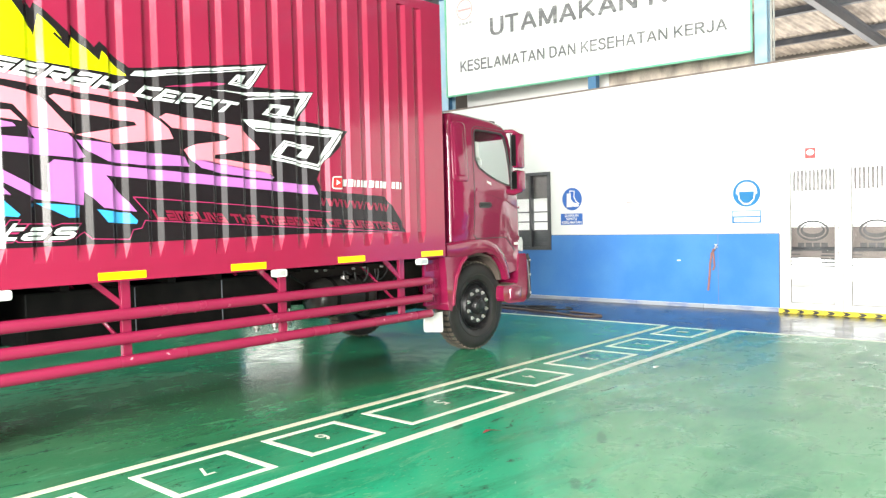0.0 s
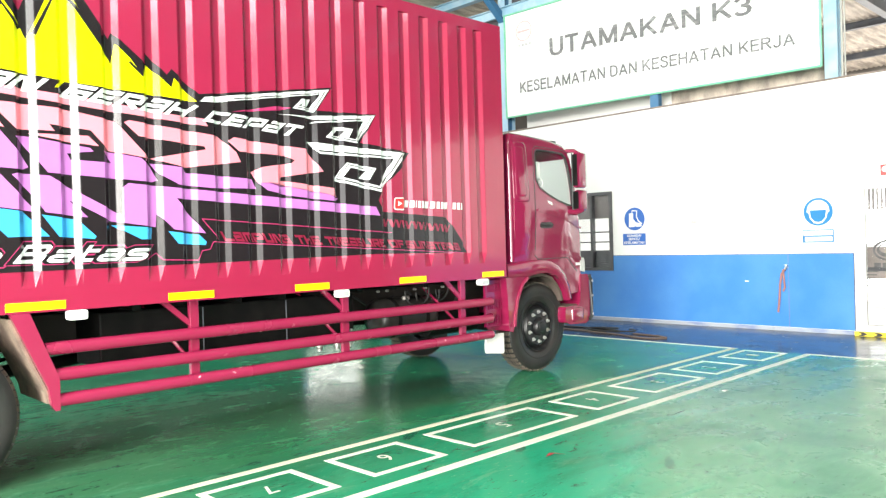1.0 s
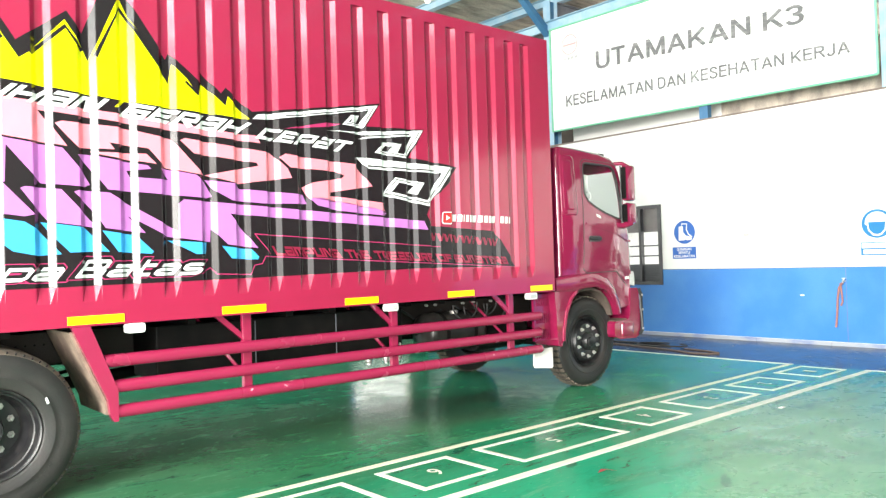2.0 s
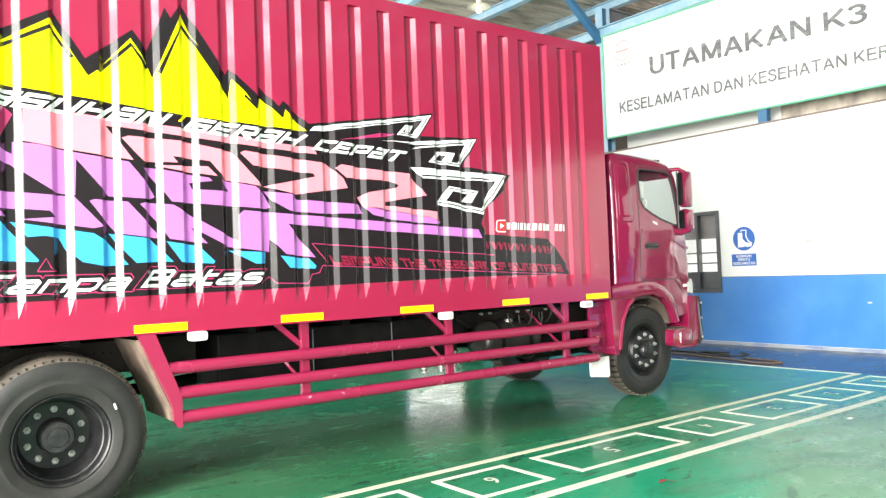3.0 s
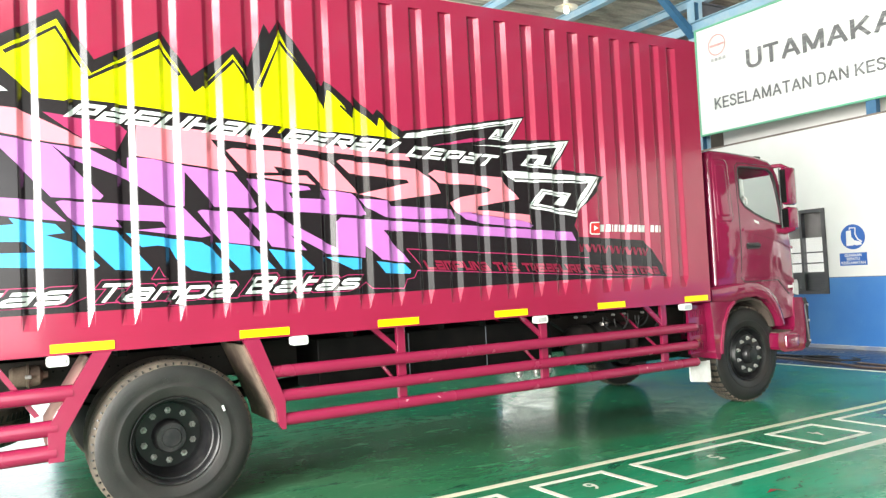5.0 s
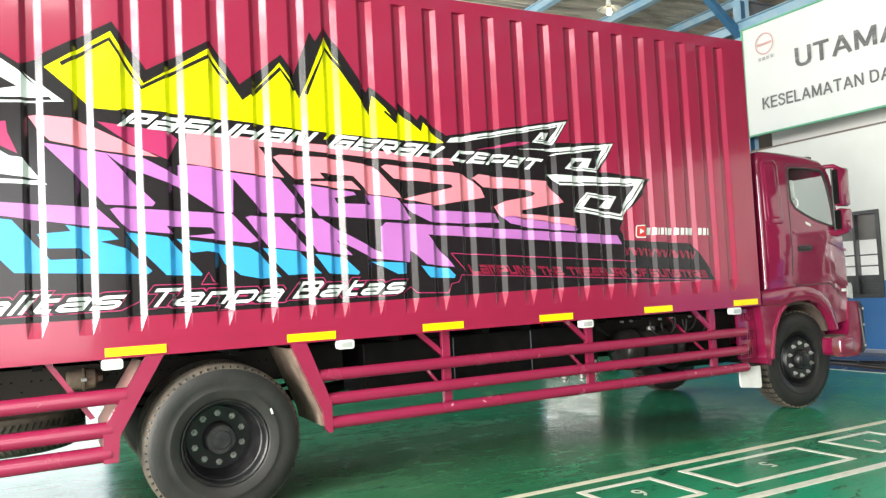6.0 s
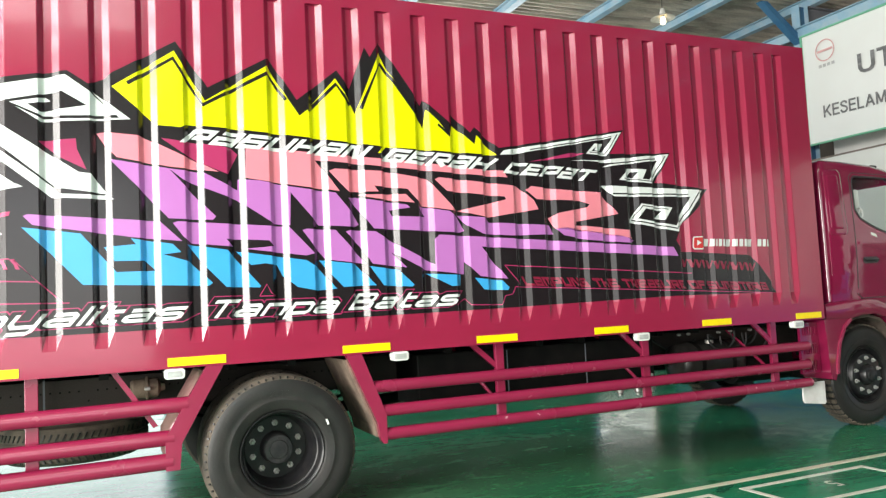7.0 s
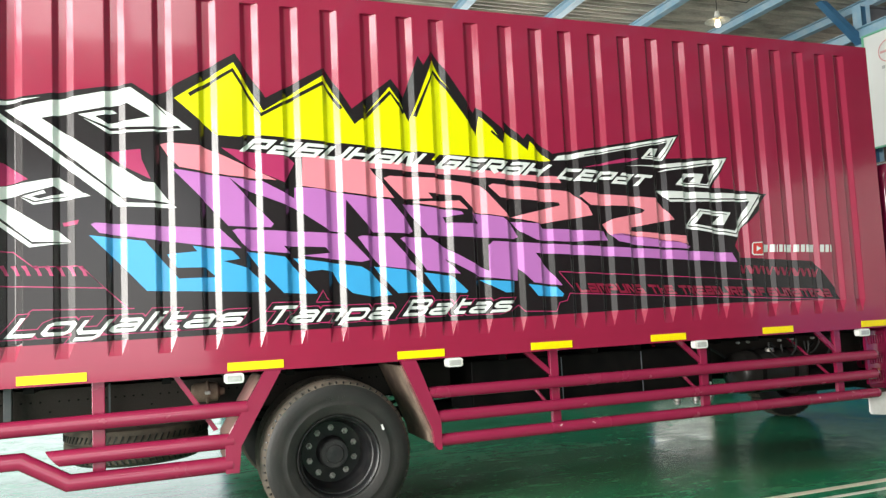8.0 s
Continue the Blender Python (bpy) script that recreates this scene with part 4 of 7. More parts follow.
tank = part("fuel_tank", barrel(-1.42, -0.66, 0.44, 0.755, 0.19), TANK, truck, "dull dark fuel tank under the box", True)
for x in (-1.22, -0.86):
    part("tank_strap", lathe((x, 0.44, 0.755), [(-0.02, 0.19), (-0.02, 0.196), (0.02, 0.196), (0.02, 0.19)], 36, "x"), CHASSIS, tank)
part("tank_cap", lathe((-1.05, 0.36, 0.925), [(0, 0.04), (0.03, 0.04), (0.035, 0.03), (0.035, 0.0)], 20, "z"), NUT_STEEL, tank)
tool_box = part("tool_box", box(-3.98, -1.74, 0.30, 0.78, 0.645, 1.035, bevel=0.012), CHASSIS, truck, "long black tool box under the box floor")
for x in (-3.2, -2.45):
    part("lid_seam", box(x - 0.004, x + 0.004, 0.296, 0.300, 0.66, 1.02), STEEL_GREY, tool_box, "thin grey seam between two lids")
part("air_tank", tube([(-4.2, 1.9, 0.78), (-3.3, 1.9, 0.78)], 0.13, 20), CHASSIS, truck, "black air tank", True)
part("air_tank", tube([(-2.3, 1.9, 0.72), (-1.4, 1.9, 0.72)], 0.14, 20), CHASSIS, truck, "", True)
part("silencer", tube([(-0.75, 0.45, 0.66), (-0.05, 0.45, 0.66)], 0.14, 22), CHASSIS, truck, "dark exhaust silencer", True)
part("exhaust_pipe", tube([(-0.75, 0.45, 0.66), (-1.0, 0.8, 0.70), (-2.0, 1.0, 0.72), (-3.2, 1.0, 0.72)], 0.04), CHASSIS, truck, "", True)
for k in range(5):
    x = -3.6 + 0.7 * k
    part("brake_hose", tube([(x, 0.62, 0.98), (x + 0.2, 0.56, 0.84 - 0.03 * (k % 3)), (x + 0.5, 0.60, 0.95)], 0.012, 8), HOSE_BLACK, truck, "looped black brake hose", True)
for x, z in ((-1.46, 1.03), (-1.35, 1.03), (-1.0, 1.025), (-0.86, 1.03), (-0.62, 1.025)):
    part("pipe_clip", lathe((x, 0.28, z), [(0.02, 0.010), (-0.01, 0.012), (-0.02, 0.006), (-0.02, 0.0)], 8), NUT_STEEL, truck, "small bright pipe clip", True)
part("engine", box(-0.1, 0.6, 0.9, 1.6, 0.55, 1.15, bevel=0.05), CHASSIS, truck)
for k, (x, z) in enumerate(((-0.95, 1.0), (-0.78, 0.97), (-0.62, 1.02), (-0.45, 0.98))):
    loop = [(x + 0.16 * math.cos(radians(a)), 0.30 + 0.03 * k, z - 0.14 * math.sin(radians(a)) * (1 + 0.15 * (k % 2))) for a in range(-10, 200, 15)]
    part("cable_loop", tube(loop, 0.009, 8), HOSE_BLACK, truck, "hanging black cable loop", True)
for x, y, z in ((-2.12, 0.30, 0.60), (-1.90, 0.34, 0.585), (-1.80, 0.28, 0.61)):
    valve = part("drain_valve", lathe((x, y, z), [(0.03, 0.035), (-0.02, 0.035), (-0.03, 0.022), (-0.05, 0.022), (-0.05, 0.0)], 12, "z"), NUT_STEEL, truck, "dull metal drain valve", True)
    part("valve_pipe", tube([(x, y, z + 0.02), (x + 0.03, y + 0.02, z + 0.10)], 0.012, 8), NUT_STEEL, valve)
spare = part("spare_tyre", lathe((-6.39, 1.25, 0.43), [(0, 0.28), (-0.004, 0.36), (0.004, 0.45), (0.03, 0.50), (0.06, 0.515), (0.10, 0.517), (0.105, 0.508), (0.115, 0.508), (0.12, 0.518), (0.16, 0.517), (0.165, 0.508), (0.175, 0.508), (0.18, 0.517), (0.23, 0.512), (0.26, 0.49), (0.27, 0.44), (0.27, 0.36), (0.26, 0.28), (0, 0.28)], 64, "z"), TREAD_DUST, truck, "dusty spare tyre hung under the chassis", True)
part("spare_rim", lathe((-6.39, 1.25, 0.51), [(0, 0.28), (0.03, 0.2), (0.02, 0.0)], 32, "z"), RIM_BLACK, spare, "", True)
bm = bmesh.new()
for k in range(72):
    rot = Matrix.Translation((-6.39, 1.25, 0.43)) @ Matrix.Rotation(k * math.tau / 72, 4, "Z")
    for z in (0.055, 0.205):
        lug = bmesh.ops.create_cube(bm, size=1.0)["verts"]
        bmesh.ops.scale(bm, verts=lug, vec=(0.012, 0.010, 0.05))
        bmesh.ops.rotate(bm, verts=lug, matrix=Matrix.Rotation(radians(25 if z < 0.1 else -25), 3, "X"))
        bmesh.ops.translate(bm, verts=lug, vec=(0.515, 0, z))
        bmesh.ops.transform(bm, verts=lug, matrix=rot)
tagged(part("tread_relief", bm, RUBBER, spare), kind="stuff")
part("spare_hanger", box(-6.42, -6.36, 0.88, 1.6, 0.72, 0.80), CHASSIS, truck)
part("spare_chain", tube([(-6.39, 1.25, 0.72), (-6.39, 1.25, 0.54)], 0.012, 8), CHASSIS, truck)
for x, y in ((-5.90, 0.66), (-5.90, 1.70)):
    can = part("brake_chamber", lathe((x, y, 0.93), [(-0.11, 0.0), (-0.11, 0.05), (-0.09, 0.066), (-0.01, 0.070), (-0.006, 0.082), (0.006, 0.082), (0.01, 0.072), (0.07, 0.066), (0.09, 0.03), (0.12, 0.022), (0.12, 0.0)], 24, "x"), DUSTY, truck, "dusty brown brake chamber", True)
    part("clamp_bolt", box(x - 0.02, x + 0.02, y - 0.1, y - 0.075, 0.92, 0.945, bevel=0.004), NUT_STEEL, can)
part("guard_stay", box(-6.562, -6.550, 0.74, 0.75, 0.78, 1.09), STEEL_GREY, truck, "thin grey upright stay")
part("body_stay", box(-7.21, -7.16, 0.70, 0.74, 0.74, 1.12, bevel=0.004), STEEL_GREY, truck, "grey upright bracket")
part("rear_cross_guard", box(-8.35, -8.27, 0.1, 2.34, 0.5, 0.62, bevel=0.01), PAINT, truck)

# ---- side guard: three tubes, uprights, braces and wheel guards ----
guard = part("side_guard", tube([(-4.42, 0.045, 0.852), (-0.20, 0.045, 0.852), (-0.175, 0.045, 0.852)], 0.044, 20), PIPE_PAINT, truck, "magenta steel tube side guard", True)
part("guard_tube", tube([(-4.38, 0.045, 0.680), (-0.175, 0.045, 0.680)], 0.044, 20), PIPE_PAINT, guard, "", True)
for x0, x1, scraped in ((-4.36, -3.46, 0), (-3.46, -2.95, 1), (-2.95, -1.72, 0), (-1.72, -1.55, 1), (-1.55, -0.98, 0), (-0.98, -0.40, 1), (-0.40, -0.175, 0)):
    part("guard_tube", tube([(x0, 0.045, 0.514), (x1, 0.045, 0.514)], 0.044, 20), SCUFFED if scraped else PIPE_PAINT, guard, "magenta tube with pale scrapes" if scraped else "", True)
for z in (0.852, 0.692, 0.514):
    part("tube_cap", lathe((-0.175, 0.045, z), [(0, 0.044), (0.018, 0.040), (0.03, 0.026), (0.034, 0.0)], 18, "x"), PIPE_PAINT, guard, "", True)


for x in (-3.37, -1.98, -0.52):
    part("upright", box(x - 0.035, x + 0.035, 0.095, 0.135, 0.50, 1.10, bevel=0.004), PIPE_PAINT, guard)
    part("brace", prism([(x - 0.26, 1.095), (x - 0.20, 1.095), (x + 0.02, 0.90), (x - 0.035, 0.90)], 0.10, 0.125), PIPE_PAINT, guard)
    part("rear_strut", tube([(x - 0.24, 0.50, 1.08), (x - 0.03, 0.15, 0.66)], 0.014, 6), PIPE_PAINT, guard)


def wheel_guard(outline, mat, inner, name):
    g = part(name, prism(outline, 0.0, 0.045), PIPE_PAINT, truck, "magenta slanted wheel guard plate")
    part("inner_flap", prism(inner, 0.045, 0.62), mat, g, "dusty inner splash plate")
    return g


wheel_guard([(-4.625, 1.093), (-4.51, 1.093), (-4.345, 0.66), (-4.345, 0.455), (-4.375, 0.455), (-4.395, 0.49), (-4.41, 0.60)], DUSTY,
            [(-4.63, 1.06), (-4.61, 1.06), (-4.405, 0.58), (-4.39, 0.50), (-4.41, 0.50), (-4.425, 0.58)], "wheel_guard")
wheel_guard([(-5.565, 1.093), (-5.455, 1.093), (-5.725, 0.62), (-5.74, 0.455), (-5.825, 0.455), (-5.825, 0.66)], DUSTY_PINK,
            [(-5.58, 1.06), (-5.56, 1.06), (-5.80, 0.66), (-5.80, 0.50), (-5.82, 0.50), (-5.82, 0.66)], "wheel_guard")
rear_guard = part("side_guard", tube([(-5.68, 0.045, 0.858), (-8.3, 0.045, 0.838)], 0.050, 20), PIPE_PAINT, truck, "magenta steel tube side guard behind the wheel", True)
cut_tube = None
# the tube is solid; a black cap paints the shade of its hollow
for x0, r, mat, label in ((-6.83, 0.050, PIPE_PAINT, "closed tube with a slanted cut end"), (-6.832, 0.044, CHASSIS, "black cap painted as the shaded hollow of the cut tube")):
    bm = tube([(-5.77, 0.045, 0.655), (x0, 0.045, 0.652)], r, 20)
    for v in bm.verts:
        if v.co.x < -6.5:
            v.co.x -= 0.8 * (v.co.z - 0.652)
    cut_tube = part("shade_cap" if cut_tube else "guard_tube", bm, mat, cut_tube or rear_guard, label, True)
part("guard_tube", tube([(-5.78, 0.045, 0.508), (-6.745, 0.045, 0.500), (-7.00, 0.045, 0.655), (-8.3, 0.045, 0.655)], 0.052, 20), PIPE_PAINT, rear_guard, "tube cranked upward", True)
part("upright", box(-6.615, -6.54, 0.095, 0.135, 0.46, 1.10, bevel=0.004), PIPE_PAINT, rear_guard)
part("upright", box(-8.0, -7.93, 0.095, 0.135, 0.6, 1.10, bevel=0.004), PIPE_PAINT, rear_guard)
part("brace", prism([(-6.14, 1.095), (-6.10, 1.095), (-5.86, 0.73), (-5.89, 0.72)], 0.10, 0.12), PIPE_PAINT, rear_guard)

# ---- cab ----
NEAR_CAB, FAR_CAB, R = 0.07, 2.37, 0.055
CAB_LINE = [(0.215, 1.14), (0.215, 1.8), (0.205, 2.50), (0.215, 2.57), (0.24, 2.615), (0.28, 2.632), (0.55, 2.625), (0.94, 2.600), (1.16, 2.562), (1.245, 2.515), (1.315, 2.41), (1.375, 2.17), (1.44, 1.86),
            (1.475, 1.70), (1.492, 1.50), (1.495, 1.15), (1.48, 0.86)]


def inset(line, d):
    out = []
    for i, p in enumerate(line):
        a, b = line[max(0, i - 1)], line[min(len(line) - 1, i + 1)]
        t = (Vector(b) - Vector(a)).normalized()
        out.append((p[0] + t.y * d, p[1] - t.x * d))
    return out


bm = bmesh.new()
bands = []
for y, sign in [(NEAR_CAB, 1), (FAR_CAB, -1)]:
    band = []
    for k in range(6):
        a = radians(18 * k)
        line = inset(CAB_LINE, R * (1 - math.sin(a)))
        band.append([bm.verts.new((x, y + sign * R * (1 - math.cos(a)), z)) for x, z in line])
    bands.append(band)
rows = bands[0] + bands[1][::-1]
skip = {(k, i) for k in (5,) for i in range(10, 13)}
for k, (one, two) in enumerate(zip(rows, rows[1:])):
    for i in range(len(CAB_LINE) - 1):
        if (k, i) not in skip:
            bm.faces.new((one[i], one[i + 1], two[i + 1], two[i]))
cab = part("cab", bm, CAB_PAINT, truck, "glossy magenta truck cab with black trim", True)
bm = bmesh.new()
line = inset(CAB_LINE[10:14], 0.01)
one = [bm.verts.new((x, NEAR_CAB + R, z)) for x, z in line]
two = [bm.verts.new((x, FAR_CAB - R, z)) for x, z in line]
for i in range(3):
    bm.faces.new((one[i], one[i + 1], two[i + 1], two[i]))
windscreen = part("windscreen", bm, CAB_GLASS, cab, "curved clear windscreen")
windscreen.visible_shadow = False

ARCH = [(1.43, 0.86), (1.24, 0.84), (1.20, 0.95), (1.08, 1.10), (0.90, 1.20), (0.70, 1.235), (0.50, 1.22), (0.34, 1.15), (0.23, 1.14)]
WINDOW = [(0.600, 2.13), (0.612, 2.40), (0.628, 2.45), (0.665, 2.468), (0.90, 2.464), (1.115, 2.452), (1.172, 2.41), (1.212, 2.30), (1.268, 2.03), (1.285, 1.875), (1.27, 1.855), (1.15, 1.865), (0.96, 1.915), (0.80, 1.975), (0.66, 2.045)]


def crown(bm, way=-1):
    """Bows the flank outward a little, as pressed steel does."""
    for v in bm.verts:
        x, z = v.co.x, v.co.z
        bow = max(0.0, 1 - ((z - 1.78) / 0.80) ** 2) * min(1.0, max(0.0, (x - 0.16) / 0.25)) * min(1.0, max(0.0, (1.45 - x) / 0.3))
        v.co.y += way * 0.055 * bow
    return bm


def skin(y, thick):
    """One flank of the cab, open at its side window."""
    bm = bmesh.new()
    loops = [inset(CAB_LINE, R)[::1] + ARCH[1:], WINDOW]
    edges = []
    for loop in loops:
        vs = [bm.verts.new((x, y, z)) for x, z in loop]
        edges += [bm.edges.new((vs[i], vs[(i + 1) % len(vs)])) for i in range(len(vs))]
    bmesh.ops.triangle_fill(bm, use_beauty=True, use_dissolve=False, edges=edges)
    for k in range(1, 24):
        bmesh.ops.bisect_plane(bm, geom=bm.verts[:] + bm.edges[:] + bm.faces[:], dist=1e-5, plane_co=(0, 0, 0.8 + 0.08 * k), plane_no=(0, 0, 1))
    for k in range(1, 15):
        bmesh.ops.bisect_plane(bm, geom=bm.verts[:] + bm.edges[:] + bm.faces[:], dist=1e-5, plane_co=(0.1 + 0.1 * k, 0, 0), plane_no=(1, 0, 0))
    back = bmesh.ops.extrude_face_region(bm, geom=bm.faces[:] + bm.edges[:] + bm.verts[:], use_keep_orig=True)["geom"]
    bmesh.ops.translate(bm, verts=[g for g in back if isinstance(g, bmesh.types.BMVert)], vec=(0, thick, 0))
    return bm


part("cab_flank", crown(skin(NEAR_CAB, 0.03)), CAB_PAINT, cab, "", True)
part("cab_flank", crown(skin(FAR_CAB - 0.03, 0.03), 1), CAB_PAINT, cab, "", True)
for y in (NEAR_CAB + 0.012, FAR_CAB - 0.02):
    g = part("side_window", prism(WINDOW, y, y + 0.005), CAB_GLASS, cab, "clear side window")
    g.visible_shadow = False


def dense(points, step=0.06):
    """The same line with more points on it."""
    out = [points[0]]
    for a, b in zip(points, points[1:]):
        n = max(1, round(math.dist(a, b) / step))
        out += [(a[0] + (b[0] - a[0]) * k / n, a[1] + (b[1] - a[1]) * k / n) for k in range(1, n + 1)]
    return out


def band_along(points, wide, y0, y1, closed=False):
    """A flat band of even width along a line in (x, z)."""
    pts = [Vector(p) for p in points]
    n = len(pts)
    bm = bmesh.new()
    rows = []
    for i, p in enumerate(pts):
        a = pts[i - 1] if closed or i else p
        b = pts[(i + 1) % n] if closed or i + 1 < n else p
        t = (b - a).normalized()
        s = Vector((-t.y, t.x)) * wide / 2
        rows.append([bm.verts.new((q.x, y, q.y)) for q in (p + s, p - s) for y in (y0, y1)])
    for i in range(n if closed else n - 1):
        one, two = rows[i], rows[(i + 1) % n]
        for u, v in ((0, 1), (1, 3), (3, 2), (2, 0)):
            bm.faces.new((one[u], one[v], two[v], two[u]))
    if not closed:
        for r in (rows[0], rows[-1]):
            bm.faces.new((r[0], r[1], r[3], r[2]))
    return bm


part("window_seal", crown(band_along(WINDOW, 0.018, NEAR_CAB - 0.006, NEAR_CAB + 0.02, True)), PLASTIC, cab, "black rubber window seal")
part("window_seal", band_along(WINDOW, 0.028, FAR_CAB - 0.02, FAR_CAB + 0.006, True), PLASTIC, cab)
part("door_gap", crown(band_along(dense([(1.235, 2.46), (1.14, 2.49), (0.64, 2.505), (0.585, 2.46), (0.565, 2.15), (0.560, 1.30), (0.62, 1.262)]), 0.007, NEAR_CAB - 0.003, NEAR_CAB + 0.004)), PLASTIC, cab, "dark gap round the door")
part("door_gap", crown(band_along(dense([(0.60, 1.262), (1.15, 1.262), (1.36, 1.10)]), 0.010, NEAR_CAB - 0.003, NEAR_CAB + 0.004)), PLASTIC, cab)


def raised(outer, shrink, y, high):
    """A pressed panel: an outline whose middle stands proud with sloping sides."""
    cx, cz = sum(p[0] for p in outer) / len(outer), sum(p[1] for p in outer) / len(outer)
    bm = bmesh.new()
    wide, tall = max(p[0] for p in outer) - cx, max(p[1] for p in outer) - cz
    rings = []
    for s, h in ((0.0, 0.0), (0.35, 0.75), (1.0, 1.0)):
        rings.append([bm.verts.new((cx + (x - cx) * (1 - s * shrink / wide), y - high * h, cz + (z - cz) * (1 - s * shrink / tall))) for x, z in outer])
    n = len(outer)
    for one, two in zip(rings, rings[1:]):
        for i in range(n):
            bm.faces.new((one[i], one[(i + 1) % n], two[(i + 1) % n], two[i]))
    bm.faces.new(rings[-1])
    return bm


part("quarter_panel", crown(raised(rounded(0.245, 0.475, 1.88, 2.535, 0.05), 0.022, NEAR_CAB + 0.002, 0.011)), CAB_PAINT, cab, "raised rounded panel behind the door", True)
part("quarter_panel", crown(raised(rounded(0.275, 0.420, 1.94, 2.48, 0.03), 0.012, NEAR_CAB - 0.008, 0.005)), CAB_PAINT, cab, "", True)
part("sill_crease", crown(band_along(dense([(0.225, 1.335), (0.56, 1.335), (1.1, 1.32), (1.44, 1.24)]), 0.045, NEAR_CAB - 0.016, NEAR_CAB)), CAB_PAINT, cab)
part("door_crease", crown(band_along(dense([(0.60, 1.80), (0.85, 1.755), (1.15, 1.69), (1.46, 1.60)]), 0.024, NEAR_CAB - 0.012, NEAR_CAB)), CAB_PAINT, cab)
handle = part("door_handle", crown(prism(rounded(0.645, 0.86, 1.600, 1.665, 0.03), NEAR_CAB - 0.006, NEAR_CAB)), PLASTIC, cab, "black door handle recess", True)
part("handle_bar", crown(tube([(0.66, 0.058, 1.635), (0.69, 0.040, 1.635), (0.81, 0.040, 1.635), (0.84, 0.058, 1.635)], 0.014)), PLASTIC, handle, "", True)
part("badge", crown(box(1.34, 1.42, NEAR_CAB - 0.006, NEAR_CAB, 1.165, 1.195, bevel=0.002)), WHITE_PLASTIC, cab, "small silver badge bar")
part("step_badge", crown(prism([(0.79, 1.905), (0.86, 1.885), (0.87, 1.855), (0.80, 1.878)], NEAR_CAB - 0.004, NEAR_CAB)), WHITE_PLASTIC, cab)

# wheel arch, front and rear mudguards, bumper
arch_outer = [(0.10, 1.235), (0.35, 1.255), (0.60, 1.262), (0.80, 1.245), (0.97, 1.185), (1.10, 1.085), (1.195, 0.95), (1.245, 0.80)]
arch_inner = [(0.10, 1.085), (0.42, 1.075), (0.58, 1.10), (0.76, 1.105), (0.93, 1.065), (1.04, 0.98), (1.115, 0.87), (1.15, 0.77)]
bm = bmesh.new()
rings = [[bm.verts.new((x, y, z)) for x, z in line] for line, y in ((arch_outer, NEAR_CAB + 0.01), (inset(arch_outer, 0.012), NEAR_CAB - 0.022), (inset(arch_outer, 0.04), NEAR_CAB - 0.036),
                                                                    (inset(arch_inner, -0.02), NEAR_CAB - 0.04), (arch_inner, NEAR_CAB - 0.03), (arch_inner, NEAR_CAB + 0.30))]
for one, two in zip(rings, rings[1:]):
    for i in range(len(one) - 1):
        bm.faces.new((one[i], one[i + 1], two[i + 1], two[i]))
for i in (0, -1):
    bm.faces.new([r[i] for r in rings[:-1]])
part("wheel_arch", crown(bm), CAB_PAINT, cab, "flared magenta wheel arch", True)
part("arch_liner", band_along([(0.40, 1.02), (0.58, 1.075), (0.76, 1.085), (0.92, 1.04), (1.02, 0.96), (1.09, 0.86), (1.12, 0.77)], 0.03, NEAR_CAB + 0.03, NEAR_CAB + 0.40), LINER, cab, "dusty arch liner", True)
part("arch_back", box(0.2, 1.2, NEAR_CAB + 0.42, NEAR_CAB + 0.44, 0.72, 1.24), CHASSIS, cab)
mud = part("rear_mudguard", prism([(0.075, 1.083), (0.43, 1.075), (0.335, 1.0), (0.25, 0.85), (0.205, 0.67), (0.195, 0.56), (0.17, 0.50), (0.13, 0.515), (0.11, 0.58), (0.095, 0.9)], NEAR_CAB - 0.03, NEAR_CAB + 0.30), CAB_PAINT, truck, "magenta mudguard behind the front wheel")
part("mudguard_lip", band_along([(0.43, 1.07), (0.335, 1.0), (0.25, 0.85), (0.205, 0.67), (0.195, 0.56)], 0.03, NEAR_CAB - 0.045, NEAR_CAB - 0.02), PIPE_PAINT, mud, "", True)
part("mud_flap", prism([(-0.20, 0.50), (0.085, 0.50), (0.088, 0.30), (0.07, 0.285), (-0.185, 0.315), (-0.20, 0.34)], 0.10, 0.115), FLAP, mud, "white rubber mud flap")
for z0, z1 in ((0.60, 0.70), (0.76, 0.86), (0.94, 1.02)):
    for k in range(6):
        x = -0.115 + 0.030 * k
        part("vent_rib", box(x, x + 0.012, 0.118, 0.131, z0, z1, bevel=0.003), CAB_PAINT, mud)
part("vent_panel", box(-0.15, 0.09, 0.13, 0.16, 0.58, 1.06), CAB_PAINT, mud)
bumper = part("bumper", prism([(1.10, 0.545), (1.12, 0.515), (1.20, 0.487), (1.50, 0.478), (1.555, 0.505), (1.58, 0.56), (1.588, 0.72), (1.575, 1.02), (1.55, 1.055), (1.42, 1.06), (1.405, 0.90), (1.39, 0.74), (1.365, 0.705), (1.12, 0.692), (1.104, 0.67)], NEAR_CAB - 0.02, FAR_CAB + 0.02), CAB_PAINT, truck, "magenta front bumper")
part("bumper_step", raised(rounded(1.22, 1.44, 0.515, 0.675, 0.03), 0.018, NEAR_CAB - 0.02, 0.018), CAB_PAINT, bumper, "raised step end of the bumper", True)
part("step_plate", prism([(1.12, 0.694), (1.36, 0.707), (1.36, 0.712), (1.12, 0.699)], NEAR_CAB + 0.0, NEAR_CAB + 0.20), DUSTY, bumper, "dusty tread plate of the step")
part("grille_bar", box(1.50, 1.512, NEAR_CAB + 0.3, FAR_CAB - 0.3, 0.90, 1.3), PLASTIC, truck)
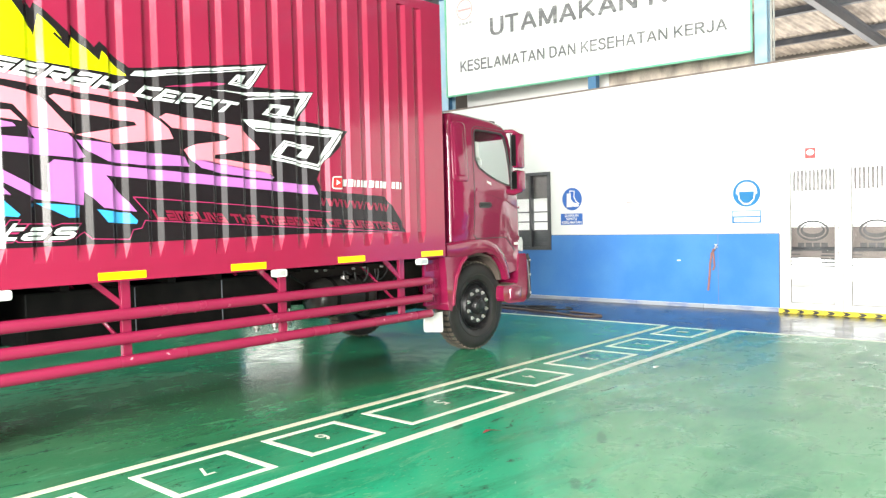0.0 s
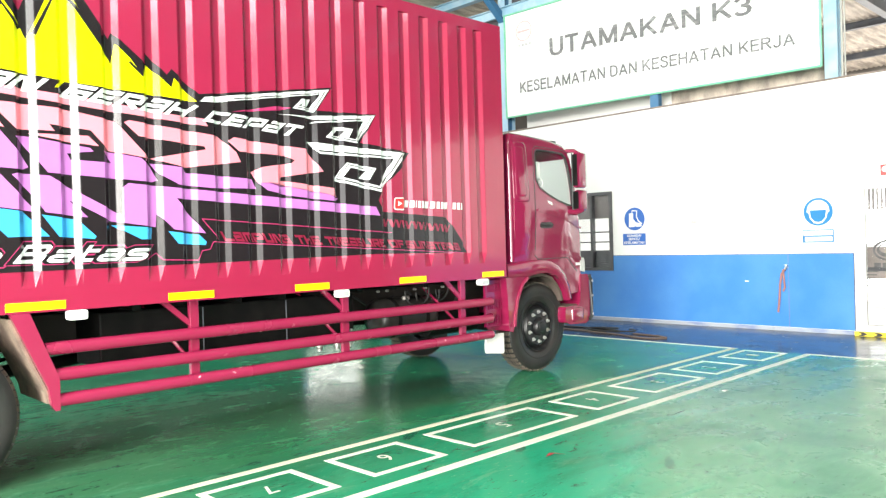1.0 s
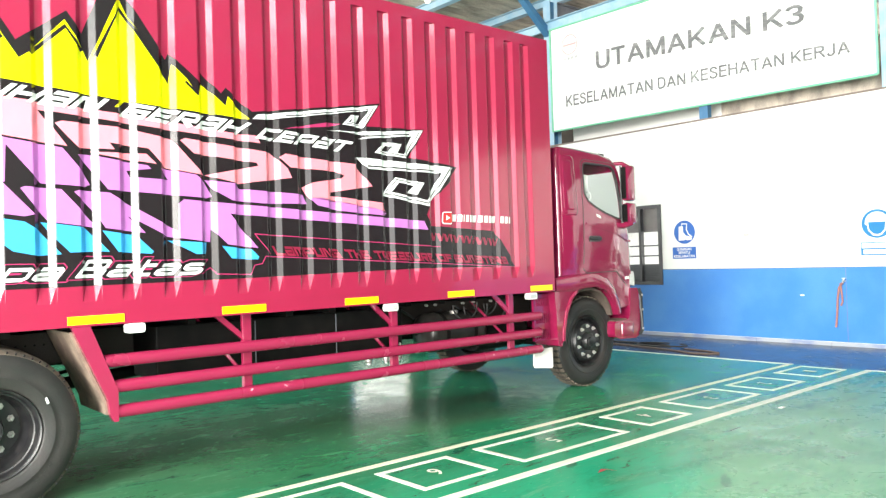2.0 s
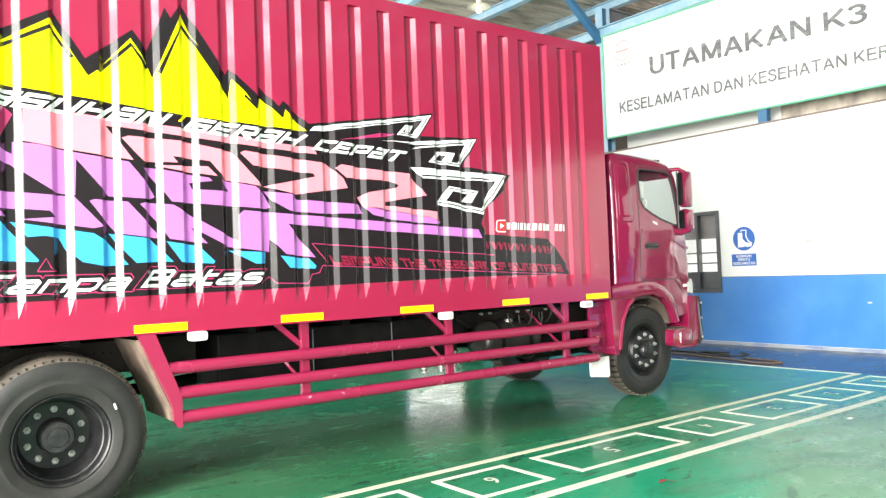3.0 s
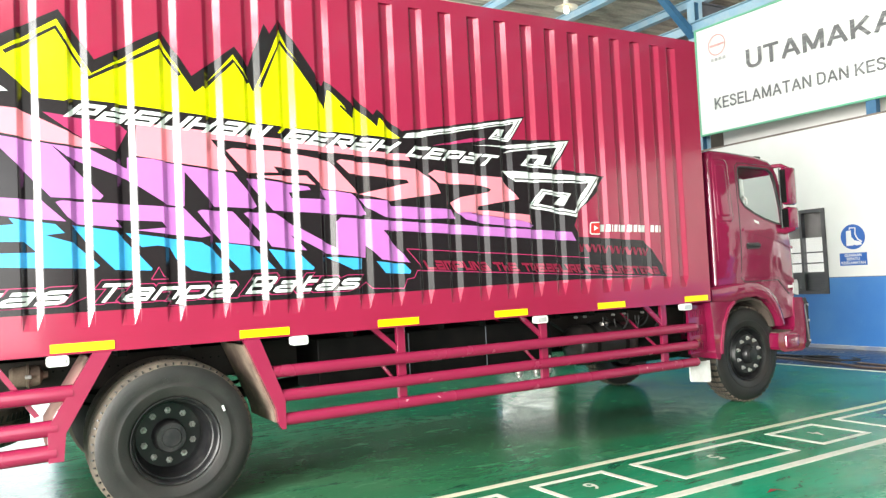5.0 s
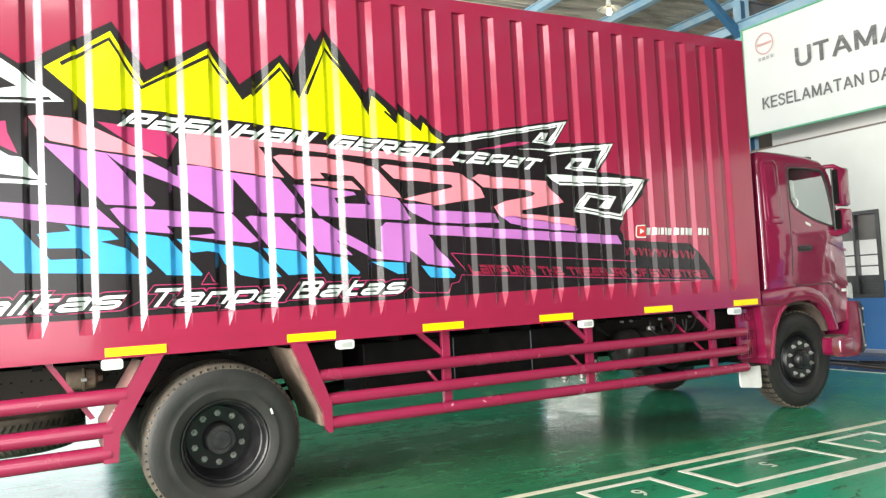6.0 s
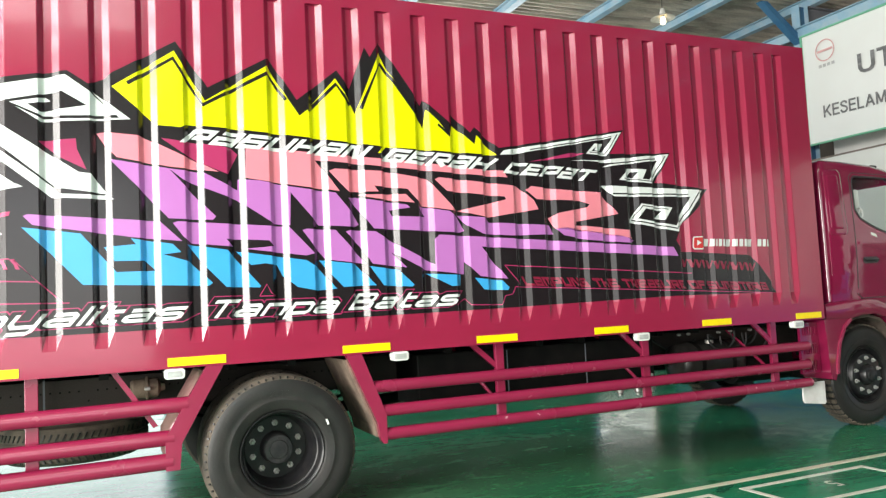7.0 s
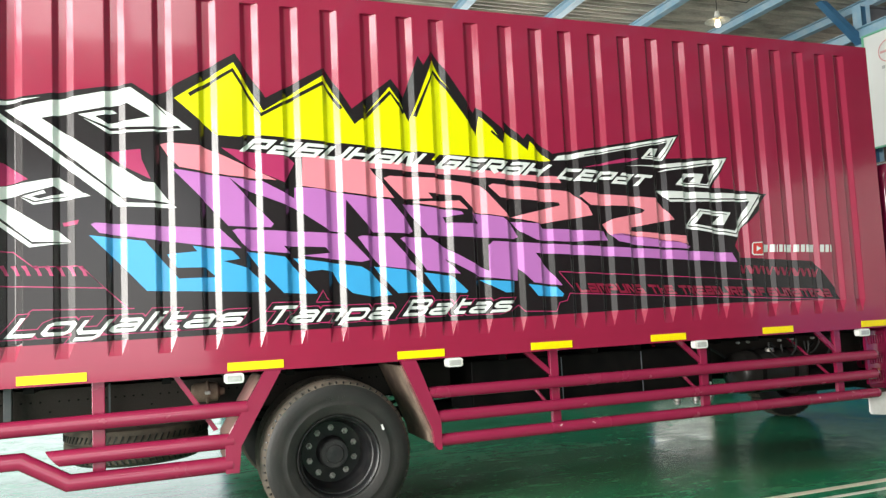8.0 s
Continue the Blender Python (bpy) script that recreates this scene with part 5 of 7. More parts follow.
for y0, y1 in ((NEAR_CAB - 0.006, NEAR_CAB + 0.34), (FAR_CAB - 0.34, FAR_CAB + 0.006)):
    part("headlamp", prism([(1.43, 1.10), (1.44, 1.24), (1.505, 1.25), (1.525, 1.20), (1.52, 1.08)], y0, y1), LENS, truck, "clear headlamp")
post = part("bumper_guard", tube([(1.56, 0.04, 0.52), (1.605, 0.04, 0.56), (1.605, 0.04, 0.98), (1.57, 0.04, 1.04)], 0.022), PLASTIC, bumper, "dark upright bumper guard", True)
for z in (0.58, 0.80, 0.97):
    part("guard_stud", lathe((1.60, 0.02, z), [(0, 0.014), (-0.006, 0.014), (-0.008, 0.0)], 12), STEEL, post)

# mirrors on their arms
for y, s in ((NEAR_CAB, -1), (FAR_CAB, 1)):
    arm = part("mirror_arm", tube([(1.22, y + s * -0.01, 2.49), (1.28, y + s * 0.06, 2.49), (1.35, y + s * 0.10, 2.45)], 0.022), CAB_PAINT, cab, "magenta mirror arm", True)
    part("lower_arm", tube([(1.12, y, 1.80), (1.26, y + s * 0.07, 1.775), (1.37, y + s * 0.10, 1.81)], 0.034), CAB_PAINT, arm, "", True)
    y0, y1 = sorted((y + s * 0.050, y + s * 0.128))
    big = part("mirror", box(1.262, 1.445, y0, y1, 2.06, 2.47, bevel=0.03), CAB_PAINT, cab, "magenta mirror housing", True)
    part("mirror_glass", box(1.254, 1.262, y0 + 0.006, y1 - 0.006, 2.085, 2.445), CHASSIS, big)
    small = part("mirror", box(1.272, 1.455, y0, y1, 1.80, 2.04, bevel=0.03), CAB_PAINT, cab, "small lower mirror housing", True)
    part("mirror_glass", box(1.264, 1.272, y0 + 0.006, y1 - 0.006, 1.82, 2.02), CHASSIS, small)
    part("mirror_post", tube([(1.247, (y0 + y1) / 2 + 0.03 * -s, 1.80), (1.247, (y0 + y1) / 2 + 0.03 * -s, 2.46)], 0.008), PLASTIC, arm, "", True)
part("roof_marker", box(1.02, 1.12, NEAR_CAB + 0.06, NEAR_CAB + 0.14, 2.56, 2.605, bevel=0.012), PLASTIC, cab, "small roof lamp")

# added block: the shade of the gap as plain black
part("gap_shade_block", box(0.055, 0.14, 0.16, 2.28, 1.10, 2.50), CHASSIS, truck, "black block standing in for the shaded gap between cab and box")

# inside the cab
part("cabin_floor", box(0.27, 1.44, NEAR_CAB + 0.04, FAR_CAB - 0.04, 1.20, 1.26), CABIN_TRIM, cab)
part("cabin_back", box(0.27, 0.30, NEAR_CAB + 0.04, FAR_CAB - 0.04, 1.26, 2.55), CABIN_TRIM, cab)
part("dashboard", box(1.15, 1.42, NEAR_CAB + 0.05, FAR_CAB - 0.05, 1.55, 1.86, bevel=0.05), PLASTIC, cab, "dark dashboard", True)
for y0 in (0.25, 1.55):
    seat = part("seat", box(0.42, 0.92, y0, y0 + 0.52, 1.40, 1.56, bevel=0.05), SEAT_CLOTH, cab, "grey cloth cab seat", True)
    part("backrest", box(0.36, 0.50, y0, y0 + 0.52, 1.52, 2.10, bevel=0.05), SEAT_CLOTH, seat, "", True)
    part("headrest", box(0.37, 0.47, y0 + 0.13, y0 + 0.39, 2.12, 2.30, bevel=0.04), SEAT_CLOTH, seat, "", True)
bm = bmesh.new()
ring = [Vector((1.02, 0.52, 1.86)) + Matrix.Rotation(radians(-60), 3, "Y") @ Vector((0.21 * math.cos(k * math.tau / 28), 0.21 * math.sin(k * math.tau / 28), 0)) for k in range(29)]
add_tube(bm, ring, 0.016, 8, False)
add_tube(bm, [(1.02, 0.52, 1.86), (1.22, 0.52, 1.72)], 0.03, 10)
part("steering_wheel", bm, PLASTIC, cab, "black steering wheel", True)
tag = part("hanging_tag", prism(rounded(0.655, 0.735, 2.10, 2.34, 0.03), NEAR_CAB + 0.006, NEAR_CAB + 0.011), WHITE_PLASTIC, cab, "white tag stuck inside the side window")
part("hanging_tag", lathe((0.73, NEAR_CAB + 0.006, 2.10), [(0, 0.06), (0.005, 0.06), (0.005, 0.04), (0, 0.04), (0, 0.06)], 24), WHITE_PLASTIC, cab)

# ---- wrap on the corrugated side ----
def laid_on_panel(bm, layer):
    """Cuts a flat sheet at the panel's folds and lays it onto them."""
    xs = [v.co.x for v in bm.verts]
    low, high = min(xs), max(xs)
    for x in [x for x, _ in FOLDS if low < x < high]:
        bmesh.ops.bisect_plane(bm, geom=bm.verts[:] + bm.edges[:] + bm.faces[:], dist=1e-5, plane_co=(x, 0, 0), plane_no=(1, 0, 0))
    if min(v.co.z for v in bm.verts) < LOW + 0.11:
        bmesh.ops.bisect_plane(bm, geom=bm.verts[:] + bm.edges[:] + bm.faces[:], dist=1e-5, plane_co=(0, 0, LOW + 0.11), plane_no=(0, 0, 1))
    for v in bm.verts:
        v.co.y += SIDE + sink(v.co.x, v.co.z) - 0.0015 * layer
    return bm


def sheet(name, bm, mat, layer, label=""):
    ob = part(name, laid_on_panel(bm, layer), mat, side_panel, label)
    ob.data.flip_normals() if sum(p.normal.y for p in ob.data.polygons) > 0 else None
    return ob


def decal(name, mat, layer, outline, label=""):
    bm = bmesh.new()
    face = bm.faces.new([bm.verts.new((x, 0, z)) for x, z in outline])
    face.normal_update()
    bmesh.ops.triangulate(bm, faces=[face])
    return sheet(name, bm, mat, layer, label)


def stripe(mat, layer, wide, points):
    bm = bmesh.new()
    pts = [Vector(p) for p in points]
    rows = []
    for i, p in enumerate(pts):
        t = (pts[min(i + 1, len(pts) - 1)] - pts[max(i - 1, 0)]).normalized()
        s = Vector((-t.y, t.x)) * wide / 2
        rows.append([bm.verts.new((q.x, 0, q.y)) for q in (p + s, p - s)])
    for one, two in zip(rows, rows[1:]):
        bm.faces.new((one[0], one[1], two[1], two[0]))
    return sheet("line_decal", bm, mat, layer)


decal("backing_decal", VINYL_BLACK, 1, [(-7.232, 2.836), (-7.11, 2.852), (-6.35, 2.996), (-6.231, 2.919), (-6.136, 2.961), (-6.09, 3.002), (-5.703, 3.238), (-5.505, 2.941), (-5.094, 3.18), (-4.906, 2.891), (-4.611, 3.125), (-4.514, 2.999), (-4.395, 3.312), (-4.354, 3.246), (-4.282, 3.363), (-3.968, 2.908), (-3.947, 2.952), (-3.72, 2.773), (-3.724, 2.856), (-3.572, 2.716), (-3.535, 2.761), (-3.331, 2.606), (-2.138, 2.799), (-2.29, 2.591), (-1.661, 2.618), (-1.826, 2.359), (-1.26, 2.308), (-1.386, 2.146), (-1.594, 1.977), (-1.653, 1.858), (-1.593, 1.761), (-0.8, 1.712), (-0.517, 1.367), (-1.701, 1.384), (-3.373, 1.362), (-4.651, 1.353), (-6.157, 1.347), (-7.113, 1.343), (-7.231, 1.344)], "black vinyl backing of the side graphic")
decal("mountain_decal", VINYL_YELLOW, 2, [(-6.095, 2.91), (-5.713, 3.175), (-5.523, 2.849), (-5.104, 3.123), (-4.975, 2.908), (-4.89, 2.781), (-4.835, 2.824), (-4.623, 3.066), (-4.526, 2.927), (-4.48, 2.82), (-4.451, 2.888), (-4.281, 3.29), (-4.217, 3.155), (-3.983, 2.808), (-3.955, 2.731), (-3.928, 2.879), (-3.827, 2.791), (-3.74, 2.68), (-3.716, 2.768), (-3.539, 2.628), (-3.52, 2.699), (-3.35, 2.548), (-4.247, 2.582), (-4.843, 2.631), (-5.398, 2.672), (-5.644, 2.684), (-5.682, 2.664), (-5.828, 2.671)], "bright yellow jagged mountain graphic")
stripe(VINYL_BLACK, 3, 0.026, [(-6.002, 2.937), (-5.721, 3.123), (-5.539, 2.821), (-5.106, 3.069), (-4.984, 2.887)])
stripe(VINYL_BLACK, 3, 0.026, [(-4.826, 2.82), (-4.62, 3.024), (-4.516, 2.882)])
stripe(VINYL_BLACK, 3, 0.028, [(-4.439, 2.855), (-4.277, 3.208), (-3.957, 2.774)])
stripe(VINYL_BLACK, 3, 0.018, [(-3.837, 2.769), (-3.74, 2.685)])
decal("wing_decal", VINYL_WHITE, 2, [(-7.08, 2.79), (-6.924, 2.836), (-6.361, 2.969), (-6.232, 2.877), (-6.067, 2.725), (-6.489, 2.7), (-6.669, 2.777), (-6.471, 2.818), (-6.444, 2.797), (-6.571, 2.77), (-6.499, 2.725), (-6.24, 2.779), (-6.383, 2.863), (-6.47, 2.841), (-6.878, 2.744), (-6.292, 2.353), (-6.224, 2.346), (-6.13, 2.217), (-6.418, 2.254), (-6.51, 2.33), (-6.799, 2.574)], "white angular wing graphic")
decal("wing_decal", VINYL_WHITE, 2, [(-7.232, 2.847), (-7.11, 2.771), (-6.8, 2.542), (-6.428, 2.25), (-6.405, 2.217), (-6.133, 2.209), (-6.092, 2.183), (-6.446, 2.192), (-6.816, 2.495), (-7.11, 2.736), (-7.232, 2.812)])
decal("wing_decal", VINYL_WHITE, 2, [(-6.211, 2.874), (-5.986, 2.701), (-6.499, 2.662), (-6.637, 2.753), (-6.489, 2.681), (-6.053, 2.706)])
decal("wing_decal", VINYL_WHITE, 2, [(-7.232, 2.829), (-7.11, 2.842), (-6.877, 2.877), (-6.956, 2.856), (-7.11, 2.813), (-7.232, 2.798)])
decal("wing_decal", VINYL_WHITE, 2, [(-7.231, 2.273), (-7.111, 2.308), (-6.782, 2.374), (-6.642, 2.275), (-6.912, 2.224), (-6.983, 2.252), (-6.865, 2.292), (-6.852, 2.274), (-6.934, 2.253), (-6.89, 2.238), (-6.748, 2.278), (-6.808, 2.317), (-7.111, 2.228), (-7.231, 2.197)])
decal("wing_decal", VINYL_WHITE, 2, [(-6.635, 2.275), (-6.6, 2.257), (-6.921, 2.2), (-6.995, 2.249), (-6.915, 2.214)])
decal("wing_decal", VINYL_WHITE, 2, [(-7.231, 2.324), (-7.111, 2.231), (-6.835, 2.044), (-6.788, 2.04), (-6.715, 1.969), (-6.929, 1.972), (-7.112, 2.127), (-7.231, 2.231)])
decal("wing_decal", VINYL_WHITE, 2, [(-7.231, 2.197), (-7.112, 2.107), (-6.929, 1.958), (-6.715, 1.965), (-6.944, 1.938), (-7.112, 2.072), (-7.231, 2.163)])
decal("letter_decal", VINYL_CORAL, 2, [(-6.188, 2.604), (-6.153, 2.613), (-5.938, 2.599), (-5.795, 2.534), (-5.446, 2.372), (-5.762, 2.4), (-6.073, 2.453), (-6.134, 2.519)], "coral angular letter graphic")
decal("letter_decal", VINYL_CORAL, 2, [(-5.267, 2.552), (-4.785, 2.521), (-4.096, 2.483), (-3.518, 2.435), (-3.299, 2.428), (-3.268, 2.375), (-3.425, 2.383), (-4.032, 2.42), (-4.787, 2.472), (-4.689, 2.343), (-4.622, 2.253), (-4.939, 2.289), (-5.274, 2.335)])
decal("letter_decal", VINYL_CORAL, 2, [(-4.695, 2.396), (-4.652, 2.413), (-4.301, 2.404), (-3.945, 2.352), (-3.714, 2.112), (-3.989, 2.148), (-4.108, 2.275), (-4.363, 2.295), (-4.33, 2.253), (-4.554, 2.249), (-4.619, 2.314)])
decal("letter_decal", VINYL_CORAL, 2, [(-4.483, 2.228), (-4.123, 2.237), (-4.055, 2.173), (-4.224, 2.187), (-4.419, 2.212)])
decal("letter_decal", VINYL_CORAL, 2, [(-3.886, 2.349), (-3.852, 2.366), (-3.183, 2.309), (-3.041, 2.197), (-3.006, 2.125), (-3.446, 2.062), (-3.705, 2.112), (-3.29, 2.202), (-3.303, 2.224), (-3.789, 2.263)])
decal("letter_decal", VINYL_CORAL, 2, [(-3.111, 2.278), (-3.058, 2.31), (-2.829, 2.288), (-2.406, 2.266), (-2.241, 2.088), (-2.64, 2.027), (-2.648, 1.996), (-2.131, 1.952), (-2.098, 1.881), (-2.541, 1.944), (-2.854, 1.971), (-2.909, 2.053), (-2.818, 2.097), (-2.551, 2.141), (-2.522, 2.164), (-2.6, 2.197), (-3.015, 2.206)])
decal("letter_decal", VINYL_PURPLE, 2, [(-6.118, 2.441), (-5.763, 2.388), (-5.584, 2.186), (-5.474, 2.073), (-5.494, 2.05), (-5.771, 2.061), (-5.963, 2.277)], "purple angular letter graphic")
decal("letter_decal", VINYL_PURPLE, 2, [(-5.763, 2.388), (-5.541, 2.364), (-5.327, 2.252), (-5.325, 2.326), (-5.177, 2.319), (-4.971, 2.28), (-4.982, 2.009), (-5.089, 2.022), (-5.337, 2.185), (-5.544, 2.263), (-5.673, 2.316)])
decal("letter_decal", VINYL_PURPLE, 2, [(-4.971, 2.28), (-4.652, 2.241), (-4.524, 2.085), (-4.485, 2.014), (-4.515, 1.998), (-4.779, 2.01), (-4.973, 2.24)])
decal("letter_decal", VINYL_PURPLE, 2, [(-6.602, 2.077), (-6.579, 2.088), (-5.826, 2.043), (-5.691, 1.912), (-5.988, 1.941), (-6.553, 2.023)])
decal("letter_decal", VINYL_PURPLE, 2, [(-5.746, 2.031), (-5.717, 2.042), (-4.99, 2.001), (-4.816, 1.814), (-4.878, 1.8), (-5.291, 1.854), (-5.095, 1.869), (-5.129, 1.909), (-5.411, 1.922), (-5.367, 1.871), (-5.629, 1.896), (-5.683, 1.942)])
decal("letter_decal", VINYL_PURPLE, 2, [(-4.899, 1.976), (-4.87, 1.987), (-4.664, 1.976), (-4.443, 1.731), (-4.736, 1.768), (-4.814, 1.858)])
decal("letter_decal", VINYL_PURPLE, 2, [(-4.589, 1.963), (-4.555, 1.974), (-4.367, 1.963), (-4.219, 1.874), (-4.244, 1.804), (-4.14, 1.697), (-4.4, 1.73), (-4.48, 1.851)])
decal("letter_decal", VINYL_PURPLE, 2, [(-4.219, 1.874), (-3.91, 1.711), (-3.908, 1.901), (-3.869, 1.934), (-3.262, 1.898), (-1.688, 1.802), (-1.643, 1.724), (-2.918, 1.802), (-3.524, 1.838), (-3.309, 1.584), (-3.548, 1.614), (-3.668, 1.725), (-3.674, 1.632), (-3.985, 1.672), (-4.244, 1.808)])
decal("letter_decal", VINYL_PURPLE, 2, [(-4.561, 2.204), (-4.505, 2.208), (-4.114, 2.157), (-4.093, 2.136), (-4.25, 2.116), (-4.23, 2.074), (-3.971, 2.067), (-4.025, 2.144), (-3.775, 2.112), (-3.708, 2.06), (-3.653, 1.961), (-3.692, 1.948), (-4.379, 1.984), (-4.468, 2.096)])
decal("letter_decal", VINYL_PURPLE, 2, [(-3.707, 2.078), (-3.47, 2.062), (-3.439, 2.023), (-2.903, 1.999), (-2.867, 1.926), (-3.261, 1.92), (-3.503, 1.937), (-3.641, 2.004)])
decal("letter_decal", VINYL_PURPLE, 2, [(-2.854, 1.971), (-2.749, 1.979), (-2.218, 1.906), (-2.083, 1.866), (-2.113, 1.844), (-2.547, 1.875), (-2.78, 1.916)])
decal("letter_decal", VINYL_BLUE, 2, [(-6.612, 2.009), (-6.288, 1.968), (-6.087, 1.722), (-5.852, 1.725), (-5.921, 1.79), (-6.096, 1.792), (-6.157, 1.881), (-5.972, 1.896), (-5.999, 1.933), (-5.75, 1.895), (-5.7, 1.841), (-5.806, 1.828), (-5.651, 1.779), (-5.507, 1.634), (-5.53, 1.616), (-6.28, 1.649), (-6.451, 1.841)], "sky blue angular letter graphic")
decal("letter_decal", VINYL_BLUE, 2, [(-5.659, 1.889), (-5.406, 1.849), (-5.195, 1.602), (-5.203, 1.591), (-5.421, 1.604), (-5.541, 1.734)])
decal("letter_decal", VINYL_BLUE, 2, [(-5.349, 1.839), (-4.879, 1.768), (-4.8, 1.718), (-4.67, 1.562), (-4.807, 1.555), (-4.947, 1.585), (-5.044, 1.667), (-5.08, 1.739), (-5.158, 1.753), (-5.256, 1.744)])
decal("letter_decal", VINYL_BLUE, 2, [(-4.785, 1.766), (-4.528, 1.734), (-4.378, 1.574), (-4.451, 1.577), (-4.62, 1.572), (-4.699, 1.655)])
decal("letter_decal", VINYL_BLUE, 2, [(-4.423, 1.714), (-4.207, 1.683), (-4.089, 1.571), (-4.103, 1.555), (-4.322, 1.572)])
decal("letter_decal", VINYL_BLUE, 2, [(-3.986, 1.646), (-3.702, 1.628), (-3.708, 1.548), (-3.787, 1.547)])
decal("letter_decal", VINYL_BLUE, 2, [(-3.596, 1.603), (-3.359, 1.573), (-3.304, 1.519), (-3.315, 1.498), (-3.521, 1.511)])
decal("spiral_decal", VINYL_WHITE, 2, [(-3.288, 2.589), (-2.162, 2.779), (-2.313, 2.576), (-2.525, 2.586), (-2.436, 2.672), (-2.338, 2.679), (-2.376, 2.613), (-2.441, 2.616), (-2.417, 2.649), (-2.469, 2.611), (-2.35, 2.604), (-2.256, 2.729), (-3.215, 2.559), (-3.325, 2.553)], "white angular spiral graphic")
decal("spiral_decal", VINYL_WHITE, 2, [(-2.668, 2.532), (-2.438, 2.532), (-1.673, 2.608), (-1.861, 2.349), (-2.21, 2.375), (-2.1, 2.475), (-1.919, 2.468), (-1.967, 2.386), (-2.05, 2.4), (-2.013, 2.443), (-2.074, 2.447), (-2.124, 2.399), (-1.893, 2.382), (-1.784, 2.552), (-2.36, 2.481), (-2.247, 2.516)])
decal("spiral_decal", VINYL_WHITE, 2, [(-2.384, 2.327), (-1.309, 2.298), (-1.622, 1.935), (-2.13, 2.017), (-1.998, 2.177), (-1.672, 2.142), (-1.753, 2.037), (-1.856, 2.047), (-1.774, 2.114), (-1.956, 2.134), (-2.038, 2.049), (-1.641, 1.988), (-1.467, 2.239), (-2.272, 2.234)])
for wide, line in ((0.008, [(-3.05, 2.602), (-2.262, 2.739)]), (0.007, [(-2.203, 2.758), (-2.324, 2.592), (-2.488, 2.600)]), (0.009, [(-2.33, 2.502), (-1.805, 2.568)]),
                   (0.008, [(-1.718, 2.588), (-1.870, 2.367), (-2.155, 2.389)]), (0.011, [(-2.285, 2.258), (-1.492, 2.258)]), (0.010, [(-1.365, 2.280), (-1.632, 1.962), (-2.095, 2.036)]),
                   (0.007, [(-2.085, 2.052), (-1.985, 2.158), (-1.715, 2.128)])):
    stripe(VINYL_BLACK, 3, wide, line)
decal("accent_decal", VINYL_MAGENTA, 2, [(-6.514, 2.541), (-6.306, 2.564), (-6.3, 2.497), (-6.247, 2.368), (-6.392, 2.441)], "magenta accent graphic")
decal("accent_decal", VINYL_MAGENTA, 2, [(-7.232, 2.48), (-7.081, 2.455), (-6.949, 2.358), (-7.111, 2.308), (-7.231, 2.29)])
decal("accent_decal", VINYL_MAGENTA, 2, [(-6.765, 2.09), (-6.669, 2.106), (-6.676, 2.078), (-6.756, 2.068)])
decal("accent_decal", VINYL_MAGENTA, 2, [(-5.805, 2.587), (-5.364, 2.538), (-5.319, 2.496), (-5.389, 2.357), (-5.558, 2.426), (-5.686, 2.501)])
decal("accent_decal", VINYL_MAGENTA, 2, [(-3.069, 2.503), (-2.647, 2.593), (-2.541, 2.586), (-2.65, 2.556)])
stripe(VINYL_MAGENTA, 2, 0.007, [(-3.336, 1.69), (-1.505, 1.572)])
stripe(VINYL_MAGENTA, 2, 0.007, [(-3.336, 1.69), (-3.199, 1.537)])
stripe(VINYL_MAGENTA, 2, 0.007, [(-3.25, 1.521), (-0.596, 1.366)])
stripe(VINYL_MAGENTA, 2, 0.007, [(-3.25, 1.521), (-3.278, 1.466), (-3.342, 1.456), (-3.371, 1.388), (-3.633, 1.4), (-3.676, 1.449), (-3.749, 1.406)])
stripe(VINYL_MAGENTA, 2, 0.007, [(-7.231, 1.923), (-7.036, 1.912), (-6.923, 1.816), (-6.678, 1.819)])
stripe(VINYL_MAGENTA, 2, 0.007, [(-7.231, 1.713), (-6.525, 1.676), (-6.653, 1.811)])
stripe(VINYL_MAGENTA, 2, 0.007, [(-6.525, 1.676), (-6.395, 1.546)])
stripe(VINYL_MAGENTA, 2, 0.007, [(-5.206, 1.533), (-5.156, 1.612), (-5.127, 1.553), (-5.096, 1.532), (-5.206, 1.533)])
stripe(VINYL_MAGENTA, 2, 0.007, [(-7.083, 1.416), (-6.931, 1.557), (-6.356, 1.541)])
stripe(VINYL_MAGENTA, 2, 0.007, [(-6.993, 1.383), (-5.698, 1.391), (-5.587, 1.441)])
stripe(VINYL_MAGENTA, 2, 0.007, [(-5.514, 1.399), (-4.65, 1.385), (-4.585, 1.43)])
decal("tooth_decal", VINYL_MAGENTA, 2, [(-7.172, 1.83), (-7.145, 1.833), (-7.118, 1.77), (-7.139, 1.771), (-7.148, 1.799)])
decal("tooth_decal", VINYL_MAGENTA, 2, [(-7.112, 1.828), (-7.085, 1.831), (-7.058, 1.768), (-7.079, 1.769), (-7.088, 1.797)])
decal("tooth_decal", VINYL_MAGENTA, 2, [(-7.052, 1.826), (-7.024, 1.829), (-6.997, 1.766), (-7.019, 1.767), (-7.028, 1.795)])
decal("tooth_decal", VINYL_MAGENTA, 2, [(-6.991, 1.825), (-6.963, 1.827), (-6.936, 1.764), (-6.958, 1.765), (-6.967, 1.793)])
decal("tooth_decal", VINYL_MAGENTA, 2, [(-6.93, 1.823), (-6.902, 1.826), (-6.874, 1.762), (-6.896, 1.763), (-6.905, 1.791)])
decal("tooth_decal", VINYL_MAGENTA, 2, [(-6.868, 1.821), (-6.839, 1.824), (-6.812, 1.76), (-6.834, 1.761), (-6.843, 1.789)])
